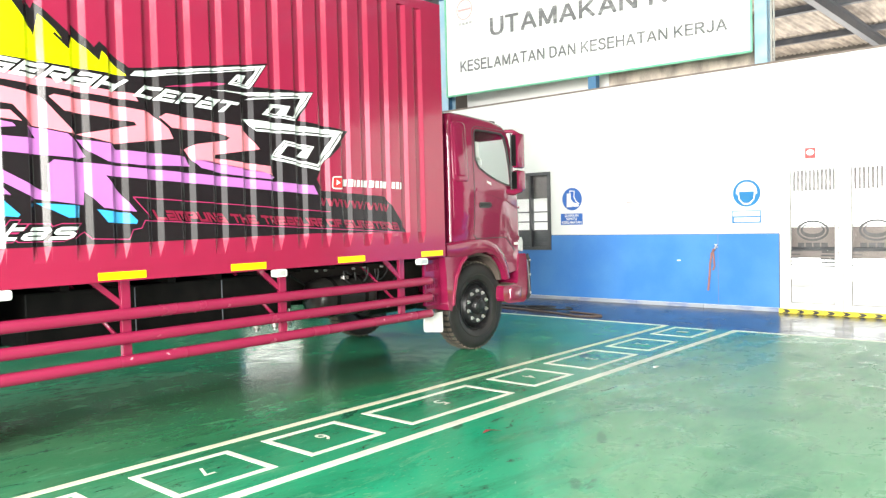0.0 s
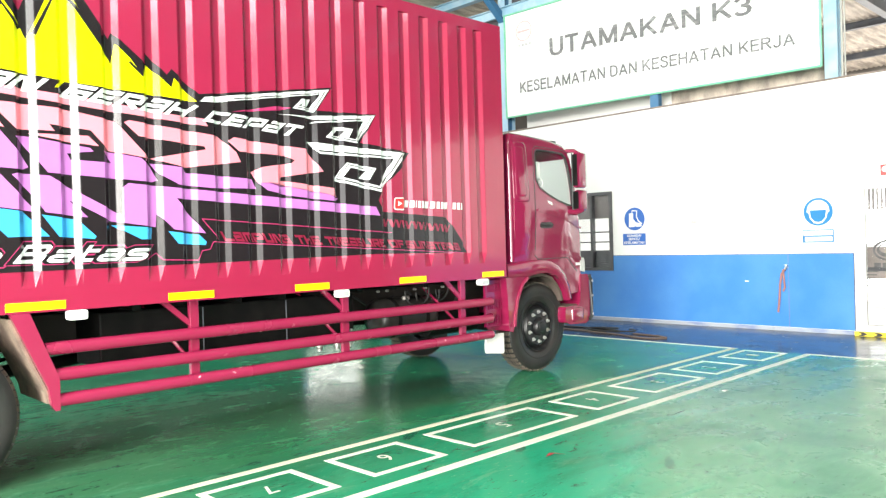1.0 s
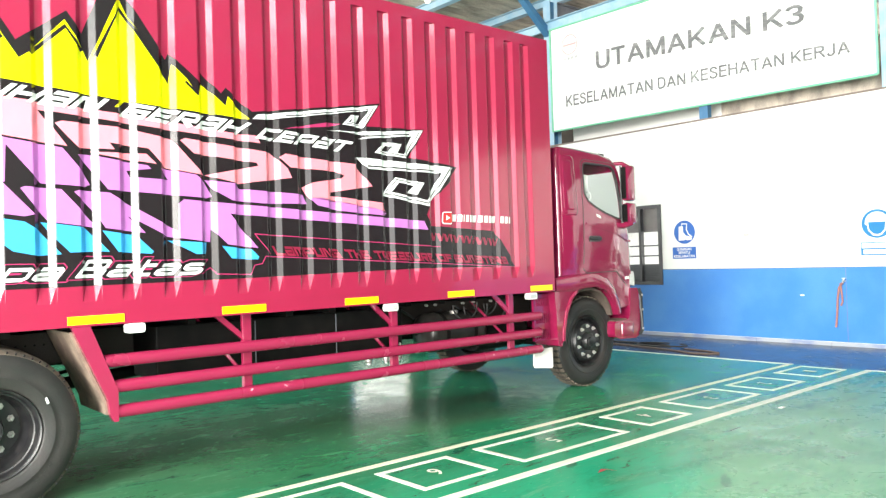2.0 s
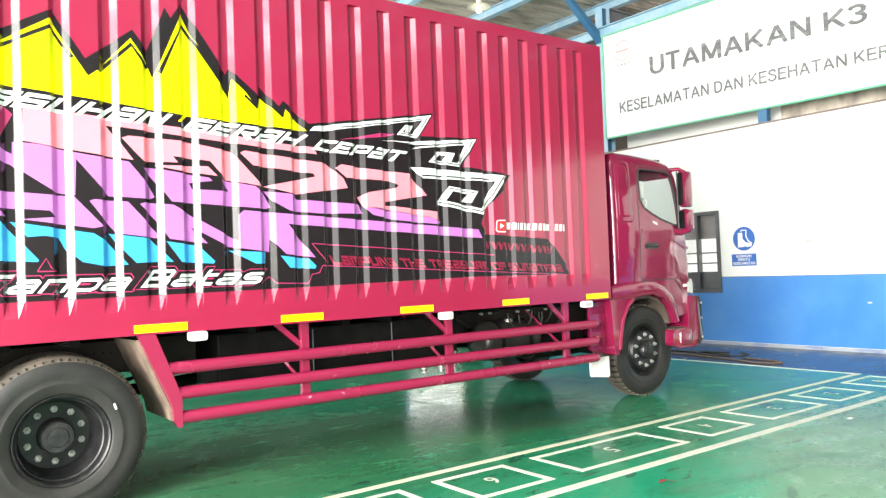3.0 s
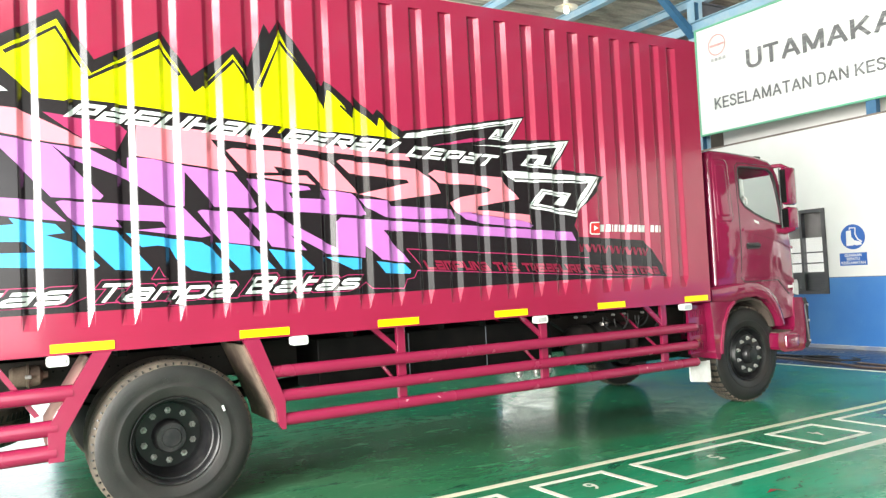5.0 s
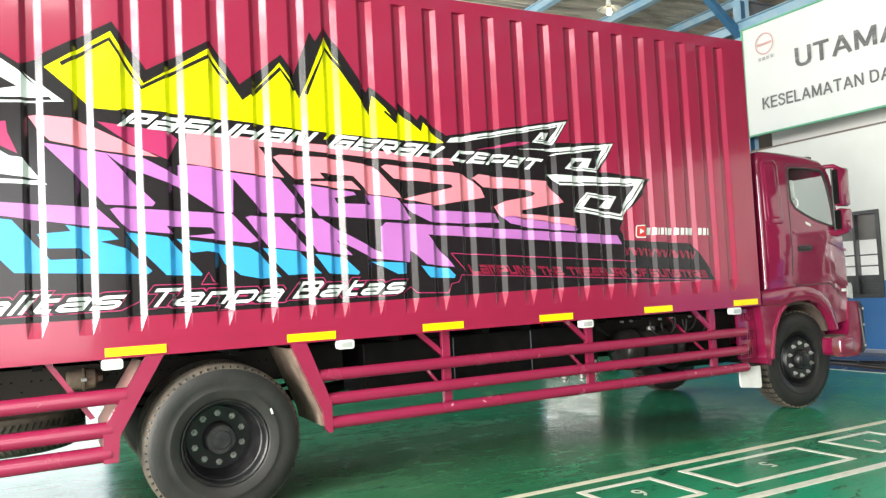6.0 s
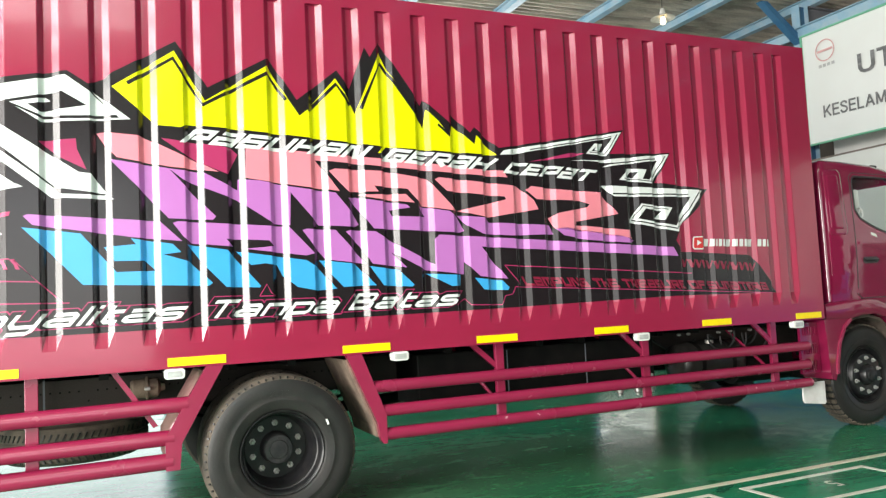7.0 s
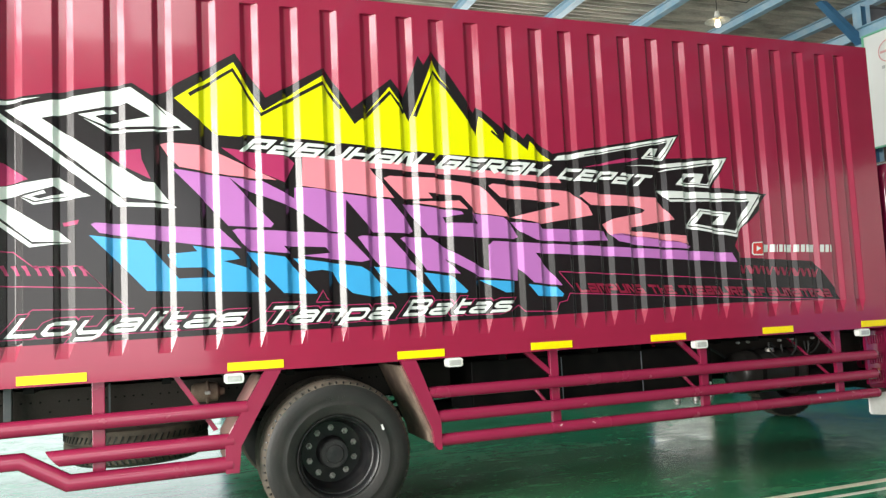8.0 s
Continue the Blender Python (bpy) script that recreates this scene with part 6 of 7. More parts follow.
decal("tooth_decal", VINYL_MAGENTA, 2, [(-6.805, 1.819), (-6.777, 1.822), (-6.749, 1.758), (-6.771, 1.759), (-6.78, 1.787)])
decal("tooth_decal", VINYL_MAGENTA, 2, [(-6.742, 1.818), (-6.713, 1.82), (-6.685, 1.756), (-6.708, 1.757), (-6.717, 1.785)])
decal("tooth_decal", VINYL_MAGENTA, 2, [(-6.678, 1.816), (-6.649, 1.818), (-6.621, 1.754), (-6.644, 1.755), (-6.653, 1.783)])
decal("tooth_decal", VINYL_RED, 2, [(-1.599, 1.694), (-1.575, 1.698), (-1.556, 1.655), (-1.54, 1.697), (-1.531, 1.697), (-1.553, 1.626), (-1.577, 1.627)])
decal("tooth_decal", VINYL_RED, 2, [(-1.532, 1.689), (-1.508, 1.694), (-1.488, 1.65), (-1.472, 1.693), (-1.463, 1.692), (-1.485, 1.621), (-1.509, 1.622)])
decal("tooth_decal", VINYL_RED, 2, [(-1.464, 1.685), (-1.44, 1.689), (-1.42, 1.645), (-1.404, 1.688), (-1.395, 1.688), (-1.417, 1.616), (-1.441, 1.617)])
decal("tooth_decal", VINYL_RED, 2, [(-1.396, 1.68), (-1.371, 1.684), (-1.352, 1.64), (-1.335, 1.683), (-1.326, 1.683), (-1.349, 1.611), (-1.373, 1.612)])
decal("tooth_decal", VINYL_RED, 2, [(-1.327, 1.675), (-1.302, 1.679), (-1.282, 1.635), (-1.266, 1.678), (-1.256, 1.678), (-1.279, 1.606), (-1.304, 1.606)])
decal("tooth_decal", VINYL_RED, 2, [(-1.257, 1.67), (-1.232, 1.674), (-1.213, 1.63), (-1.196, 1.673), (-1.187, 1.673), (-1.21, 1.601), (-1.234, 1.601)])
decal("tooth_decal", VINYL_RED, 2, [(-1.187, 1.665), (-1.162, 1.669), (-1.143, 1.625), (-1.125, 1.668), (-1.116, 1.668), (-1.14, 1.595), (-1.164, 1.596)])
decal("tooth_decal", VINYL_RED, 2, [(-1.117, 1.66), (-1.092, 1.665), (-1.072, 1.62), (-1.055, 1.664), (-1.045, 1.663), (-1.069, 1.59), (-1.094, 1.591)])
decal("tooth_decal", VINYL_RED, 2, [(-1.046, 1.655), (-1.021, 1.66), (-1.001, 1.615), (-0.983, 1.659), (-0.974, 1.658), (-0.998, 1.585), (-1.023, 1.586)])
decal("tooth_decal", VINYL_RED, 2, [(-0.975, 1.65), (-0.949, 1.655), (-0.929, 1.61), (-0.911, 1.654), (-0.902, 1.653), (-0.926, 1.58), (-0.951, 1.581)])
decal("tooth_decal", VINYL_RED, 2, [(-0.903, 1.645), (-0.877, 1.65), (-0.857, 1.604), (-0.839, 1.648), (-0.83, 1.648), (-0.854, 1.574), (-0.879, 1.575)])
decal("tooth_decal", VINYL_RED, 2, [(-0.831, 1.64), (-0.805, 1.645), (-0.784, 1.599), (-0.766, 1.643), (-0.757, 1.643), (-0.781, 1.569), (-0.807, 1.57)])
decal("bar_decal", VINYL_WHITE, 2, [(-1.325, 1.867), (-1.282, 1.866), (-1.289, 1.803), (-1.331, 1.803)])
decal("bar_decal", VINYL_WHITE, 2, [(-1.267, 1.866), (-1.224, 1.865), (-1.231, 1.801), (-1.274, 1.802)])
decal("bar_decal", VINYL_WHITE, 2, [(-1.209, 1.865), (-1.197, 1.864), (-1.203, 1.801), (-1.216, 1.801)])
decal("bar_decal", VINYL_WHITE, 2, [(-1.181, 1.864), (-1.144, 1.863), (-1.151, 1.8), (-1.188, 1.8)])
decal("bar_decal", VINYL_WHITE, 2, [(-1.129, 1.863), (-1.092, 1.862), (-1.099, 1.798), (-1.136, 1.799)])
decal("bar_decal", VINYL_WHITE, 2, [(-1.073, 1.862), (-1.03, 1.861), (-1.037, 1.797), (-1.08, 1.798)])
decal("bar_decal", VINYL_WHITE, 2, [(-1.011, 1.861), (-0.961, 1.86), (-0.968, 1.796), (-1.018, 1.797)])
decal("bar_decal", VINYL_WHITE, 2, [(-0.942, 1.86), (-0.898, 1.859), (-0.905, 1.794), (-0.949, 1.795)])
decal("bar_decal", VINYL_WHITE, 2, [(-0.882, 1.859), (-0.837, 1.858), (-0.845, 1.793), (-0.889, 1.794)])
decal("bar_decal", VINYL_WHITE, 2, [(-0.822, 1.857), (-0.777, 1.857), (-0.784, 1.792), (-0.829, 1.793)])
decal("bar_decal", VINYL_WHITE, 2, [(-0.726, 1.856), (-0.68, 1.855), (-0.688, 1.79), (-0.733, 1.791)])
decal("bar_decal", VINYL_WHITE, 2, [(-0.664, 1.855), (-0.625, 1.854), (-0.633, 1.788), (-0.672, 1.789)])
decal("bar_decal", VINYL_WHITE, 2, [(-0.609, 1.854), (-0.59, 1.853), (-0.597, 1.788), (-0.617, 1.788)])
decal("icon_decal", VINYL_WHITE, 2, [(-1.461, 1.888), (-1.352, 1.891), (-1.336, 1.877), (-1.345, 1.789), (-1.37, 1.775), (-1.466, 1.777), (-1.483, 1.792), (-1.474, 1.874)], "white edged red icon")
decal("icon_decal", VINYL_ICON, 3, [(-1.456, 1.879), (-1.359, 1.882), (-1.349, 1.867), (-1.356, 1.794), (-1.375, 1.785), (-1.459, 1.787), (-1.47, 1.797), (-1.463, 1.869)])
decal("icon_decal", VINYL_WHITE, 4, [(-1.428, 1.859), (-1.382, 1.834), (-1.433, 1.81)])

# stroked letters: a square racing face and a wide round face
SQUARE, ROUND = {}, {}


def glyph(face, sign, wide, *lines):
    face[sign] = (wide, lines)


glyph(SQUARE, "P", 1.10, [(0.1, 0), (0.1, 0.9), (1.0, 0.9), (1.0, 0.42), (0.32, 0.42)])
glyph(SQUARE, "A", 1.10, [(0.15, 0.9), (1.0, 0.9), (1.0, 0.1), (0.1, 0.1), (0.1, 0.5), (0.9, 0.5)])
glyph(SQUARE, "S", 1.12, [(1.12, 0.9), (0.1, 0.9), (0.1, 0.5), (1.0, 0.5), (1.0, 0.1), (0, 0.1)])
glyph(SQUARE, "U", 1.10, [(0.1, 1), (0.1, 0.1), (1.0, 0.1), (1.0, 1)])
glyph(SQUARE, "K", 1.15, [(0.1, 1), (0.1, 0)], [(0.2, 0.5), (0.92, 0.5)], [(1.12, 1), (1.0, 0.5), (1.0, 0)])
glyph(SQUARE, "H", 1.10, [(0.1, 1), (0.1, 0)], [(0.2, 0.5), (0.9, 0.5)], [(1.0, 1), (1.0, 0)])
glyph(SQUARE, "N", 1.12, [(0.1, 0), (0.1, 0.9), (0.38, 0.9), (0.76, 0.1), (1.02, 0.1), (1.02, 1)])
glyph(SQUARE, "G", 1.10, [(1.08, 0.9), (0.1, 0.9), (0.1, 0.1), (1.0, 0.1), (1.0, 0.5), (0.45, 0.5)])
glyph(SQUARE, "E", 1.08, [(1.08, 0.9), (0.1, 0.9), (0.1, 0.1), (1.08, 0.1)], [(0.2, 0.5), (0.92, 0.5)])
glyph(SQUARE, "R", 1.10, [(0.1, 0), (0.1, 0.9), (1.0, 0.9), (1.0, 0.45), (0.32, 0.45)], [(0.52, 0.36), (1.0, 0)])
glyph(SQUARE, "C", 1.08, [(1.08, 0.9), (0.1, 0.9), (0.1, 0.1), (1.08, 0.1)])
glyph(SQUARE, "T", 1.10, [(0, 0.9), (1.1, 0.9)], [(0.55, 0.8), (0.55, 0)])
glyph(SQUARE, "L", 1.05, [(0.1, 1), (0.1, 0.1), (1.05, 0.1)])
glyph(SQUARE, "M", 1.25, [(0.1, 0), (0.1, 0.9), (1.15, 0.9), (1.15, 0)], [(0.62, 0.8), (0.62, 0.1)])
glyph(SQUARE, "O", 1.10, [(0.5, 0.1), (0.1, 0.1), (0.1, 0.9), (1.0, 0.9), (1.0, 0.1), (0.5, 0.1)])
glyph(SQUARE, "F", 1.05, [(1.05, 0.9), (0.1, 0.9), (0.1, 0)], [(0.2, 0.5), (0.88, 0.5)])
glyph(SQUARE, " ", 0.45)
glyph(ROUND, "L", 1.15, [(0.09, 1), (0.09, 0.09), (1.15, 0.09)])
glyph(ROUND, "o", 1.20, [(0.6, 0.09), (0.25, 0.09), (0.09, 0.2), (0.09, 0.52), (0.25, 0.63), (0.95, 0.63), (1.1, 0.52), (1.1, 0.2), (0.95, 0.09), (0.6, 0.09)])
glyph(ROUND, "y", 1.20, [(0.09, 0.72), (0.09, 0.25), (0.25, 0.09), (1.02, 0.09)], [(1.1, 0.72), (1.1, -0.12), (0.95, -0.24), (0.2, -0.24)])
glyph(ROUND, "a", 1.20, [(0.15, 0.63), (0.95, 0.63), (1.1, 0.52), (1.1, 0)], [(1.02, 0.36), (0.25, 0.36), (0.09, 0.28), (0.09, 0.17), (0.25, 0.09), (1.02, 0.09)])
glyph(ROUND, "l", 0.20, [(0.09, 1), (0.09, 0)])
glyph(ROUND, "i", 0.20, [(0.09, 0.7), (0.09, 0)], [(0.09, 0.84), (0.09, 1)])
glyph(ROUND, "t", 0.80, [(0.2, 0.95), (0.2, 0.2), (0.35, 0.09), (0.8, 0.09)], [(0.29, 0.63), (0.82, 0.63)])
glyph(ROUND, "s", 1.18, [(1.14, 0.63), (0.25, 0.63), (0.1, 0.55), (0.1, 0.44), (0.25, 0.36), (0.95, 0.36), (1.1, 0.28), (1.1, 0.17), (0.95, 0.09), (0.04, 0.09)])
glyph(ROUND, "n", 1.18, [(0.09, 0), (0.09, 0.63), (0.95, 0.63), (1.1, 0.52), (1.1, 0)])
glyph(ROUND, "p", 1.18, [(0.09, -0.25), (0.09, 0.63), (0.95, 0.63), (1.1, 0.52), (1.1, 0.2), (0.95, 0.09), (0.18, 0.09)])
glyph(ROUND, "T", 1.25, [(0, 0.91), (1.25, 0.91)], [(0.62, 0.82), (0.62, 0)])
glyph(ROUND, "B", 1.25, [(0.09, 0.82), (0.09, 0)], [(0, 0.91), (1.0, 0.91), (1.12, 0.82), (1.12, 0.6), (1.0, 0.5), (0.18, 0.5)], [(1.06, 0.44), (1.15, 0.36), (1.15, 0.2), (1.0, 0.09), (0.18, 0.09)])


def stroked(face, body, heavy):
    """A word as bands of even width, its run from 0 to 1, its capitals 0 to 1 high."""
    bm, at, level = bmesh.new(), 0.0, 0
    for sign in body:
        wide, lines = face[sign]
        for line in lines:
            pts, rows = [Vector((at + u, h)) for u, h in line], []
            for i, p in enumerate(pts):
                a = (p - pts[i - 1]).normalized() if i else None
                b = (pts[i + 1] - p).normalized() if i + 1 < len(pts) else None
                t = (a + b).normalized() if a and b else (a or b)
                side = Vector((-t.y, t.x)) * heavy / 2 / max(0.4, t.dot(a or b))
                end = (b or a) * (0 if a and b else max(0.0, heavy - 0.2) / 2) * (-1 if b else 1)
                rows.append([bm.verts.new((q.x, -0.00025 * (level % 3), q.y)) for q in (p + end + side, p + end - side)])
            for one, two in zip(rows, rows[1:]):
                bm.faces.new((one[0], one[1], two[1], two[0]))
            level += 1
        at += wide + 0.2
    for v in bm.verts:
        v.co.x /= at - 0.2
    return bm


def word(face, body, start, end, cap, lean, heavy, mat, layer, label=""):
    bm = stroked(face, body, heavy)
    (x0, z0), (x1, z1) = start, end
    for v in bm.verts:
        u, h = v.co.x, v.co.z
        v.co.x, v.co.z = x0 + (x1 - x0) * u + lean * h * cap, z0 + (z1 - z0) * u + h * cap
    return sheet("lettering_decal", bm, mat, layer, label)


for body, start, end, cap in (("PASUKAN", (-5.685, 2.566), (-4.455, 2.490), 0.088), ("GERAK", (-4.295, 2.480), (-3.445, 2.426), 0.090), ("CEPAT", (-3.305, 2.412), (-2.515, 2.362), 0.084)):
    word(SQUARE, body, start, end, cap, 1.05, 0.26, VINYL_WHITE, 4, "white slanted racing lettering")
decal("accent_decal", VINYL_YELLOW, 4, [(-4.285, 2.582), (-4.250, 2.586), (-4.300, 2.535), (-4.325, 2.535)])
for body, start, end, cap in (("Loyalitas", (-7.085, 1.392), (-5.725, 1.404), 0.118), ("Tanpa", (-5.575, 1.402), (-4.705, 1.396), 0.116), ("Batas", (-4.600, 1.408), (-3.775, 1.402), 0.114)):
    (x0, z0), (x1, z1) = start, end
    word(ROUND, body, (x0 - 0.014, z0 + 0.006), (x1 - 0.014, z1 + 0.006), cap, 0.80, 0.54, VINYL_MAGENTA, 2, "thin magenta outline round the lettering")
    word(ROUND, body, (x0 - 0.014, z0 + 0.006), (x1 - 0.014, z1 + 0.006), cap, 0.80, 0.44, VINYL_BLACK, 3)
    word(ROUND, body, start, end, cap, 0.80, 0.19, VINYL_WHITE, 4, "white slanted wide lettering")
word(SQUARE, "LAMPUNG THE TREASURE OF SUMATERA", (-3.143, 1.527), (-0.640, 1.392), 0.068, -0.55, 0.30, VINYL_RED, 4, "dark red slanted lettering")

# ---- the banner over the wall ----
BX = WALL + 0.09
banner = thing("banner_sign", (BX, 1.9, 3.92), "large white safety banner with grey lettering and a green edge", "sign")
bm = bmesh.new()
cols, lines = 24, 9
grid = [[bm.verts.new((BX - 0.004 * math.sin(i * 1.9 + k * 0.8) - 0.008 * math.sin(k * 0.55), 4.92 - 6.06 * i / cols, (3.975 - 0.07 * i / cols) + 2.06 * k / lines)) for k in range(lines + 1)] for i in range(cols + 1)]
for one, two in zip(grid, grid[1:]):
    for k in range(lines):
        bm.faces.new((one[k], one[k + 1], two[k + 1], two[k]))
part("cloth", bm, BANNER, banner, "", True)
bm = bmesh.new()
for a, b in (((4.92, 3.975), (-1.14, 3.905)), ((4.92, 6.035), (-1.14, 5.965)), ((4.92, 3.975), (4.92, 6.035)), ((-1.14, 3.905), (-1.14, 5.965))):
    add_tube(bm, [(BX - 0.012, *a), (BX - 0.012, *b)], 0.020, 8)
part("edge_cord", bm, BANNER_GREEN, banner, "green hemmed edge")


# plain upright capitals of the banner
PLAIN = {}
BOWL = [(0.0, 0.92), (0.36, 0.92), (0.50, 0.84), (0.50, 0.62), (0.36, 0.52), (0.0, 0.52)]
glyph(PLAIN, "U", 0.72, [(0.08, 1), (0.08, 0.30), (0.15, 0.14), (0.28, 0.07), (0.44, 0.07), (0.57, 0.14), (0.64, 0.30), (0.64, 1)])
glyph(PLAIN, "T", 0.68, [(0.0, 0.93), (0.68, 0.93)], [(0.34, 0.9), (0.34, 0)])
glyph(PLAIN, "A", 0.82, [(0.07, 0), (0.41, 0.96)], [(0.41, 0.96), (0.75, 0)], [(0.18, 0.33), (0.64, 0.33)])
glyph(PLAIN, "M", 0.86, [(0.08, 0), (0.08, 1)], [(0.10, 0.96), (0.43, 0.08)], [(0.43, 0.08), (0.76, 0.96)], [(0.78, 0), (0.78, 1)])
glyph(PLAIN, "K", 0.74, [(0.08, 0), (0.08, 1)], [(0.10, 0.36), (0.66, 0.97)], [(0.30, 0.56), (0.68, 0.03)])
glyph(PLAIN, "N", 0.74, [(0.08, 0), (0.08, 1)], [(0.10, 0.95), (0.64, 0.05)], [(0.66, 0), (0.66, 1)])
glyph(PLAIN, "3", 0.60, [(0.03, 0.78), (0.12, 0.90), (0.27, 0.94), (0.42, 0.90), (0.50, 0.78), (0.48, 0.64), (0.38, 0.55), (0.22, 0.53)], [(0.30, 0.53), (0.46, 0.46), (0.53, 0.33), (0.50, 0.18), (0.40, 0.09), (0.26, 0.06), (0.12, 0.10), (0.03, 0.23)])
glyph(PLAIN, "E", 0.64, [(0.64, 0.93), (0.08, 0.93), (0.08, 0.07), (0.64, 0.07)], [(0.1, 0.52), (0.60, 0.52)])
glyph(PLAIN, "S", 0.66, [(0.58, 0.74), (0.52, 0.87), (0.38, 0.94), (0.24, 0.93), (0.12, 0.86), (0.09, 0.73), (0.16, 0.62), (0.33, 0.54), (0.50, 0.47), (0.58, 0.36), (0.58, 0.23), (0.48, 0.11), (0.33, 0.06), (0.18, 0.08), (0.08, 0.18), (0.05, 0.30)])
glyph(PLAIN, "L", 0.58, [(0.08, 1), (0.08, 0.07), (0.58, 0.07)])
glyph(PLAIN, "D", 0.72, [(0.08, 0.1), (0.08, 0.93), (0.36, 0.93), (0.54, 0.86), (0.64, 0.68), (0.64, 0.32), (0.54, 0.14), (0.36, 0.07), (0.08, 0.07)])
glyph(PLAIN, "H", 0.74, [(0.08, 0), (0.08, 1)], [(0.1, 0.52), (0.64, 0.52)], [(0.66, 0), (0.66, 1)])
glyph(PLAIN, "R", 0.76, [(0.08, 0), (0.08, 1)], [(0.1 + u, h) for u, h in BOWL], [(0.38, 0.50), (0.70, 0.02)])
glyph(PLAIN, "J", 0.54, [(0.03, 0.28), (0.08, 0.13), (0.20, 0.06), (0.34, 0.09), (0.44, 0.22), (0.44, 1)])
glyph(PLAIN, " ", 0.26)


def banner_text(body, y0, y1, z0, z1, cap0, cap1, heavy):
    """Each letter its own print on the cloth; the line falls and shrinks towards its end."""
    run, at = sum(PLAIN[sign][0] + 0.10 for sign in body) - 0.10, 0.0
    for sign in body:
        wide = PLAIN[sign][0]
        if sign != " ":
            bm = stroked(PLAIN, sign, heavy)
            for v in bm.verts:
                u, h = (at + v.co.x * wide) / run, v.co.z
                v.co = (BX - 0.022 + v.co.y, y0 + (y1 - y0) * u, z0 + (z1 - z0) * u + h * (cap0 + (cap1 - cap0) * u))
            part("letter", bm, PRINT_GREY, banner, "faded dark grey letter")
        at += wide + 0.10


banner_text("UTAMAKAN K3", 3.79, -0.14, 5.00, 4.90, 0.345, 0.29, 0.165)
banner_text("KESELAMATAN DAN KESEHATAN KERJA", 4.55, -0.785, 4.415, 4.29, 0.22, 0.185, 0.155)
bm = lathe((BX - 0.020, 4.42, 5.63), [(0, 0.20), (-0.002, 0.20), (-0.002, 0.18), (0, 0.18)], 36, "x")
add_box(bm, BX - 0.022, BX - 0.02, 4.26, 4.58, 5.61, 5.65)
part("emblem", bm, PRINT_PINK, banner, "faded red ring emblem")
for k in range(4):
    y = 4.57 - k * 0.09
    part("emblem_bar", box(BX - 0.022, BX - 0.02, y - 0.06, y, 5.33, 5.385), PRINT_FAINT, banner)
for y in (1.62,):
    tagged(mesh_object("banner_bracket", box(BX + 0.005, BX + 0.12, y - 0.10, y + 0.06, TOP + 0.03, 3.99), STEEL_NAVY), "dark steel bracket under the banner", "bracket")

# ---- safety signs on the wall ----
def sign_disc(y, z, r, mat):
    pts = disc(y, z, r)
    return plate(pts, WALL, 0.006)


boot = thing("safety_sign", (WALL, 1.99, 1.7), "round blue safety boots sign with a text plate on the wall", "sign", "wall safety signs")
part("disc", sign_disc(1.985, 1.80, 0.20, SIGN_BLUE), SIGN_BLUE, boot)


def wall_band(points, wide, x, thick):
    """A flat band of even width along a line in (y, z) on the wall."""
    pts, one, two = [Vector(p) for p in points], [], []
    for i, p in enumerate(pts):
        t = (pts[min(i + 1, len(pts) - 1)] - pts[max(i - 1, 0)]).normalized()
        n = Vector((-t.y, t.x)) * wide / 2
        one.append(tuple(p + n)), two.append(tuple(p - n))
    return plate(one + two[::-1], x, thick)


part("pictogram", plate([(2.088, 1.900), (2.008, 1.905), (2.006, 1.800), (1.955, 1.742), (1.870, 1.718), (1.848, 1.700), (1.846, 1.668), (1.930, 1.660), (1.972, 1.672), (1.990, 1.660), (2.096, 1.660)], WALL - 0.006, 0.003), SIGN_WHITE, boot, "white boot shape")
part("pictogram", wall_band([(2.030, 1.915), (2.030, 1.945), (1.935, 1.940), (1.942, 1.838), (1.905, 1.762), (1.838, 1.712)], 0.020, WALL - 0.006, 0.003), SIGN_WHITE, boot, "white outline of a second boot")
part("text_plate", box(WALL - 0.005, WALL, 1.775, 2.225, 1.345, 1.545, bevel=0.001), SIGN_BLUE, boot)
for body, y0, y1, z in (("GUNAKAN", 2.14, 1.86, 1.487), ("SEPATU", 2.11, 1.89, 1.428), ("KESELAMATAN", 2.20, 1.80, 1.366)):
    bm = letters(body, 0.02)
    for v in bm.verts:
        v.co = (WALL - 0.007, y0 + (y1 - y0) * v.co.x, z + 0.044 * v.co.y)
    part("lettering", bm, SIGN_WHITE, boot)

helm = thing("safety_sign", (WALL, -1.07, 1.6), "round blue helmet safety sign with two text plates on the wall", "sign", "wall safety signs")
part("disc", sign_disc(-1.075, 1.775, 0.205, SIGN_CYAN), SIGN_CYAN, helm)
face = [(-1.075 + 0.155 * math.cos(radians(a)), 1.80 + 0.145 * math.sin(radians(a))) for a in range(0, 181, 15)]
part("pictogram", plate(face + [(-1.235, 1.775), (-1.205, 1.755), (-1.19, 1.68), (-1.13, 1.61), (-1.075, 1.60), (-1.02, 1.61), (-0.96, 1.68), (-0.945, 1.755), (-0.915, 1.775)], WALL - 0.006, 0.003), SIGN_WHITE, helm, "white helmeted head shape")
part("pictogram", plate([(-1.19, 1.80), (-0.96, 1.80), (-0.975, 1.69), (-1.03, 1.632), (-1.075, 1.625), (-1.12, 1.632), (-1.175, 1.69)], WALL - 0.009, 0.003), SIGN_CYAN, helm)
part("text_plate", box(WALL - 0.005, WALL, -1.285, -0.85, 1.325, 1.515, bevel=0.001), SIGN_CYAN, helm)
part("text_field", box(WALL - 0.008, WALL - 0.005, -1.27, -0.865, 1.43, 1.50), SIGN_WHITE, helm)
part("text_field", box(WALL - 0.008, WALL - 0.005, -1.265, -0.885, 1.345, 1.408), SIGN_WHITE, helm)
